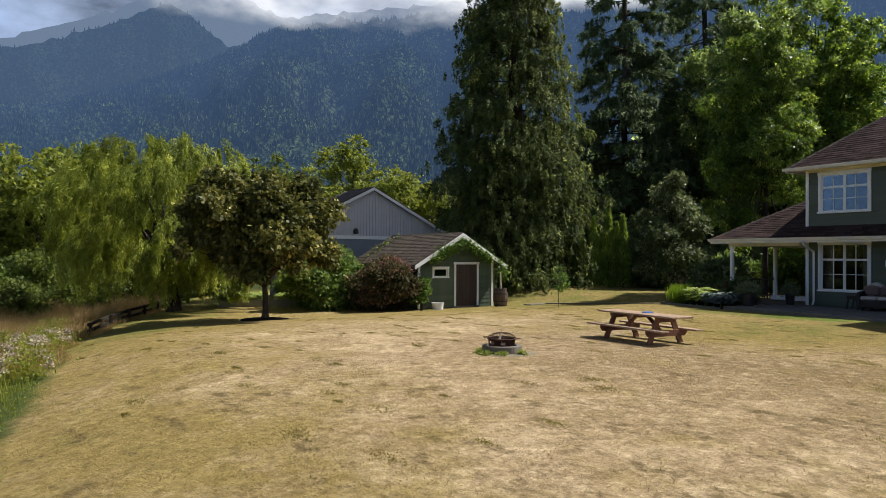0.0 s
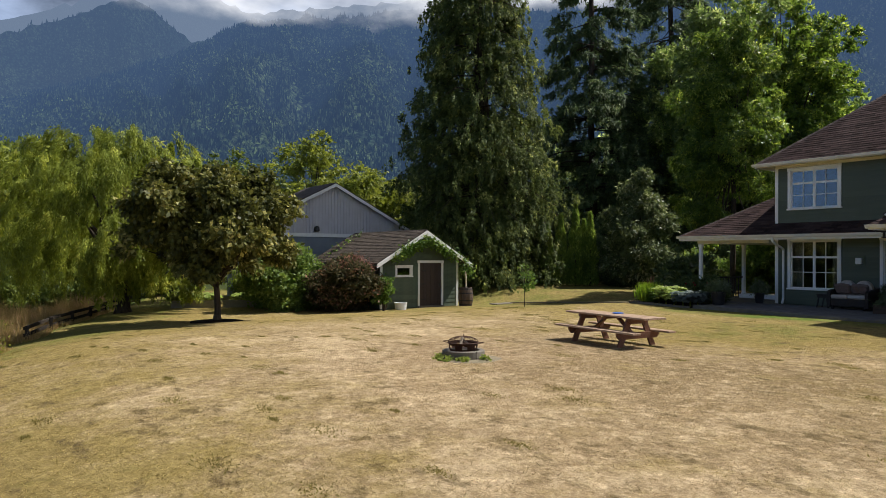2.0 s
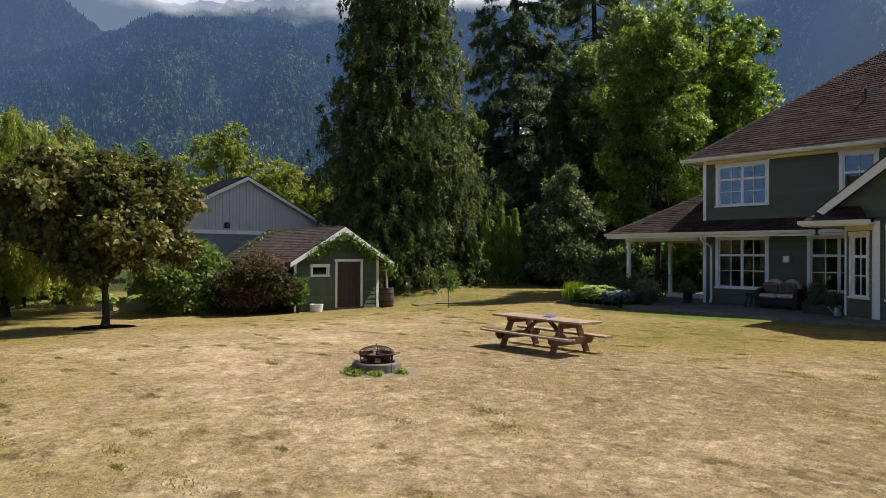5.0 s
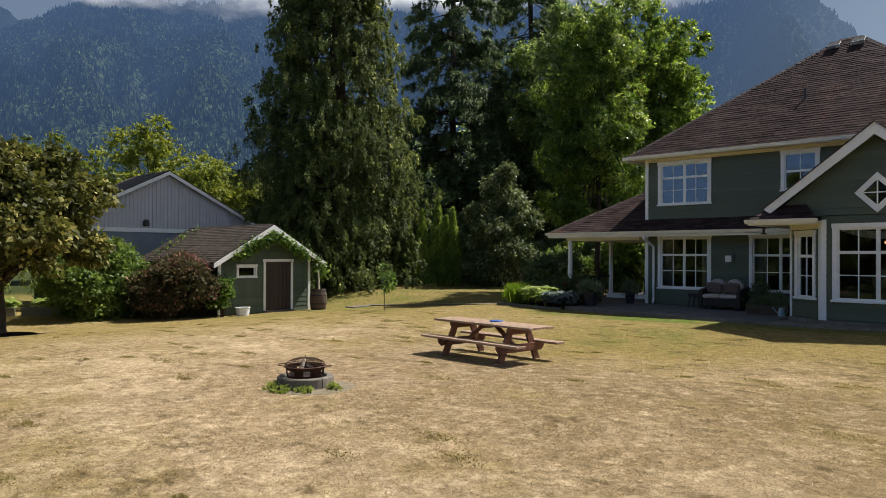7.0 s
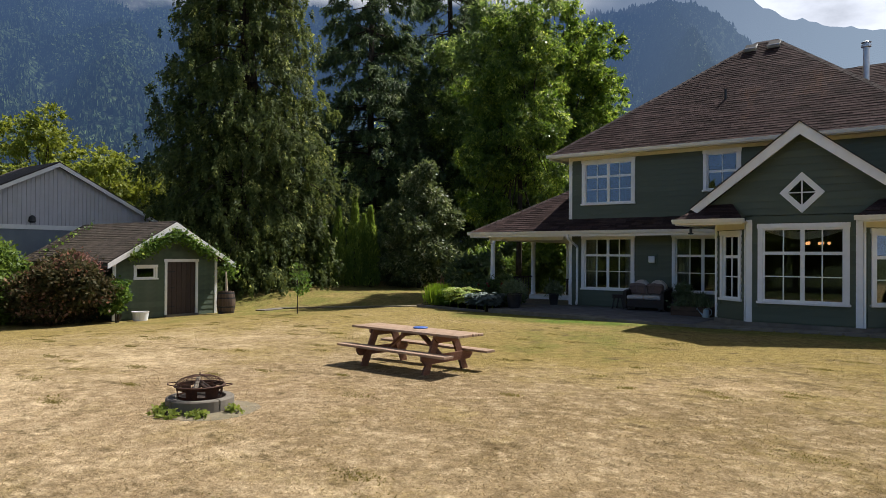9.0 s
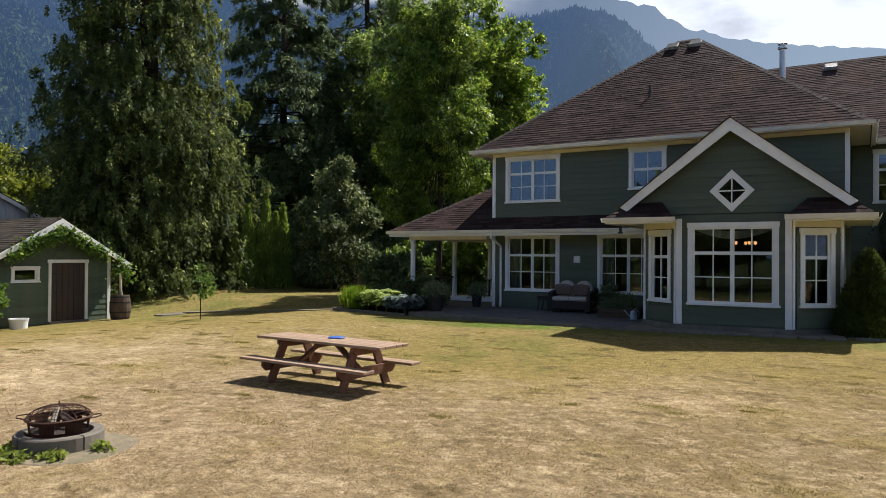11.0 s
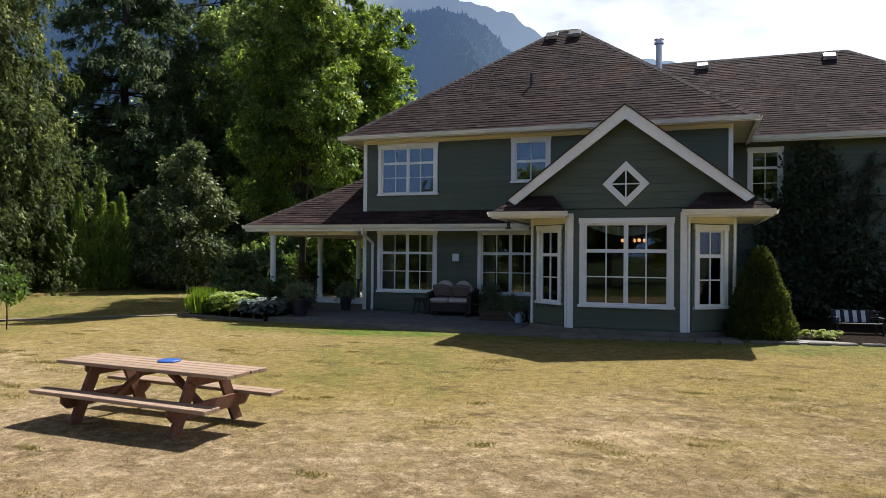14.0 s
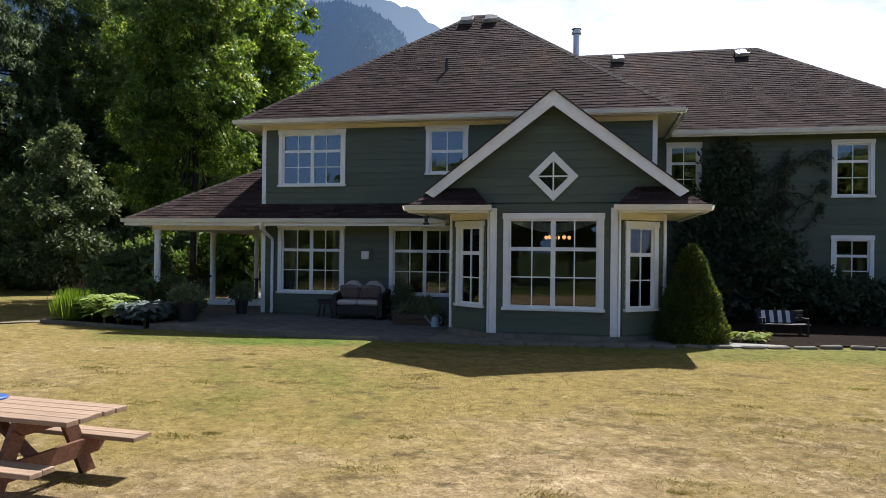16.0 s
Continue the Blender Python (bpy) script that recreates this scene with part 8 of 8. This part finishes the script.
part("wire", rod(bmesh.new(), (0, 0, 0), (0, 0, -0.08), 0.004, n=5), M["dark_metal"], feeder)
part("cap", lathe(bmesh.new(), [(0.07, -0.1), (0.06, -0.085), (0.01, -0.07)], 14), M["dark_metal"], feeder)
part("bottle", lathe(bmesh.new(), [(0.03, -0.2), (0.035, -0.16), (0.03, -0.1)], 14), M["dark_metal"], feeder)
part("tray", lathe(bmesh.new(), [(0.05, -0.24), (0.065, -0.22), (0.065, -0.205), (0.02, -0.2)], 14), M["dark_metal"], feeder)


def chandelier(x, y, z):
    t = thing("chandelier", "small dining chandelier with glowing warm bulbs", "lamp", at=pose(x, y, z))
    part("stem", rod(bmesh.new(), (0, 0, 0), (0, 0, 0.42), 0.012, n=6), M["dark_metal"], t)
    for k in range(5):
        a = 2 * math.pi * k / 5 + 0.3
        c, s = math.cos(a) * 0.26, math.sin(a) * 0.26
        arm = bmesh.new()
        rod(arm, (0, 0, 0.02), (c * 0.6, s * 0.6, -0.06), 0.009, n=5)
        rod(arm, (c * 0.6, s * 0.6, -0.06), (c, s, 0.02), 0.009, n=5)
        part("arm", arm, M["dark_metal"], t)
        part("bulb", lathe(bmesh.new(), [(0.016, 0.02), (0.036, 0.045), (0.04, 0.075), (0.022, 0.1)], 10, (c, s, 0)), M["bulb"], t, "glowing glass shade")


chandelier(7.35, -1.9, 1.93)
swag = bmesh.new()
rows = []
for k in range(25):
    x = BW[0] + 0.15 + (BW[1] - BW[0] - 0.3) * k / 24
    f = abs(math.sin(math.pi * k / 24))
    rows.append([swag.verts.new((x, BAYF + 0.16 + 0.02 * (k % 2), z)) for z in (2.36 - 0.13 * f, 2.24 - 0.19 * f)])
for a, b in zip(rows, rows[1:]):
    swag.faces.new((a[0], b[0], b[1], a[1]))
bmesh.ops.solidify(swag, geom=swag.faces[:], thickness=0.008)
solo("swag_valance", swag, M["valance"], "pale swagged valance inside the bay window", "curtain")


# ---- porch furniture in the shade ----
def outdoor_chair(at):
    t = thing("porch_chair", "dark porch dining chair with pale cushion", "chair", "chairs round the porch table", at=at)
    part("seat", newbox(-0.23, 0.23, -0.23, 0.23, 0.42, 0.46, bevel=0.01), M["wicker"], t)
    part("backrest", newbox(-0.22, 0.22, 0.19, 0.23, 0.461, 0.92, bevel=0.01), M["wicker"], t)
    part("cushion", newbox(-0.2, 0.2, 0.13, 0.187, 0.5, 0.9, bevel=0.02), M["curtain"], t)
    for x in (-0.2, 0.2):
        for y in (-0.2, 0.2):
            part("leg", rod(bmesh.new(), (x, y, 0), (x, y, 0.42), 0.02, n=6), M["wicker"], t)
    return t


pt = thing("porch_table", "dark porch dining table", "table", at=pose(-1.7, 3.6, 0.004))
part("tabletop", newbox(-0.6, 0.6, -0.45, 0.45, 0.7, 0.74, bevel=0.01), M["wicker"], pt)
for x in (-0.52, 0.52):
    for y in (-0.38, 0.38):
        part("leg", newbox(x - 0.03, x + 0.03, y - 0.03, y + 0.03, 0, 0.7), M["wicker"], pt)
c0 = outdoor_chair(pose(-1.35, 4.3, 0.004, 0, 0, 8))
copy_thing(c0, pose(-2.1, 4.25, 0.004, 0, 0, -6))
copy_thing(c0, pose(-0.85, 3.5, 0.004, 0, 0, -92))
rail = thing("porch_rail", "dark porch railing between the posts", "railing")
part("top_rail", newbox(-3.35, -3.29, -0.2, 2.38, 0.8, 0.86), M["wicker"], rail)
for k in range(14):
    part("baluster", newbox(-3.335, -3.305, -0.1 + k * 0.17, -0.07 + k * 0.17, 0.02, 0.8), M["wicker"], rail)


# ---- right of the bay ----
def garden_bench():
    t = thing("garden_bench", "dark garden bench with navy and white striped cushion", "bench", at=pose(12.02, -1.3, ground_z(12, -1.3), 0, 0, 6) @ Matrix.Diagonal((0.76, 0.8, 0.6, 1)))
    for k in range(4):
        part("seat_slat", newbox(-0.65, 0.65, -0.28 + k * 0.13, -0.17 + k * 0.13, 0.4, 0.425), M["wicker"], t)
    for k in range(3):
        part("back_slat", newbox(-0.65, 0.65, 0.25, 0.275, 0.5 + k * 0.13, 0.6 + k * 0.13), M["wicker"], t)
    for x in (-0.58, 0.58):
        for y in (-0.24, 0.26):
            part("leg", newbox(x - 0.03, x + 0.03, y - 0.03, y + 0.03, 0, 0.4), M["wicker"], t)
        part("armrest", newbox(x - 0.03, x + 0.03, -0.3, 0.24, 0.6, 0.63), M["wicker"], t)
        part("arm_post", newbox(x - 0.02, x + 0.02, -0.27, -0.22, 0.425, 0.6), M["wicker"], t)
    cu = thing("bench_cushion", "navy cushion with white stripes leaning on the bench", "cushion", at=pose(11.9, -1.27, ground_z(12, -1.3) + 0.262, -20, 0, 6) @ Matrix.Diagonal((0.98, 0.6, 0.72, 1)))
    n = 9
    for k in range(n):
        x0 = -0.38 + 0.76 * k / n
        part("stripe", newbox(x0, x0 + 0.76 / n, -0.06, 0.05, 0.0, 0.36, bevel=0.0), M["white_cloth" if k % 2 else "navy_cloth"], cu)


garden_bench()
# Added near-black slab; its colour stands for the shade in front of the wing.
solo("bed_soil", slab(bmesh.new(), [(10.3, -3.12), (10.9, -3.19), (11.3, -3.21), (11.62, -3.3), (12.2, -3.1), (13.4, -2.79), (20.0, -2.4), (20.0, 2.8), (10.4, 2.8)], -0.3, -0.012), M["soil"], "near-black soil slab standing for the shaded ground by the wing", "soil")
# Gravel is cut to the sunlit sliver; the dark slab covers its shaded rest.
gp = solo("gravel_strip", slab(bmesh.new(), [(9.6, -3.6), (10.6, -3.75), (11.5, -3.45), (11.6, -3.3), (11.3, -3.22), (10.9, -3.2), (9.6, -3.1)], -0.3, 0.0), M["gravel"], "pale gravel strip beside the house", "gravel", "structure")
KERB = bpy.data.meshes.new("kerb_stone")
bmk = newbox(-0.2, 0.2, -0.07, 0.07, -0.1, 0.04, bevel=0.02)
bmk.to_mesh(KERB)
bmk.free()
KERB.materials.append(M["concrete"])
kerb = thing("kerb", "row of pale stones edging the gravel", "edging", kind="structure")
for (x0, y0), (x1, y1) in (((6.0, -4.42), (9.6, -4.1)), ((9.7, -3.85), (10.6, -3.82)), ((10.7, -3.8), (12.6, -3.2)), ((12.7, -3.18), (20.0, -2.8))):
    n = int(math.hypot(x1 - x0, y1 - y0) / 0.43)
    a = math.atan2(y1 - y0, x1 - x0)
    for k in range(n):
        f = (k + 0.5) / n
        ob = new("kerb_stone", KERB)
        ob.parent = kerb
        x, y = x0 + (x1 - x0) * f, y0 + (y1 - y0) * f
        ob.matrix_basis = pose(x, y, ground_z(x, y) + RNG.uniform(0, 0.02), 0, 0, math.degrees(a) + RNG.uniform(-5, 5))
solo("concrete_apron", slab(bmesh.new(), [(GX0 + 0.9, -4.3), (9.5, -4.0), (9.6, -2.8), (BRX, BRY - 0.15), (BR, BAYF - 0.12), (BL, BAYF - 0.12)], -0.3, 0.01), M["concrete"], "grey concrete strip at the foot of the bay", "paving", "structure")
for x, y in ((10.95, -2.7), (11.3, -2.55), (11.15, -2.9)):
    leaf_rosette("hosta", "small pale green plant beside the gravel", G(x, y), 40, 0.24, 0.22, "lime_weed", 0.15, 0.06, group="plants beside the gravel")
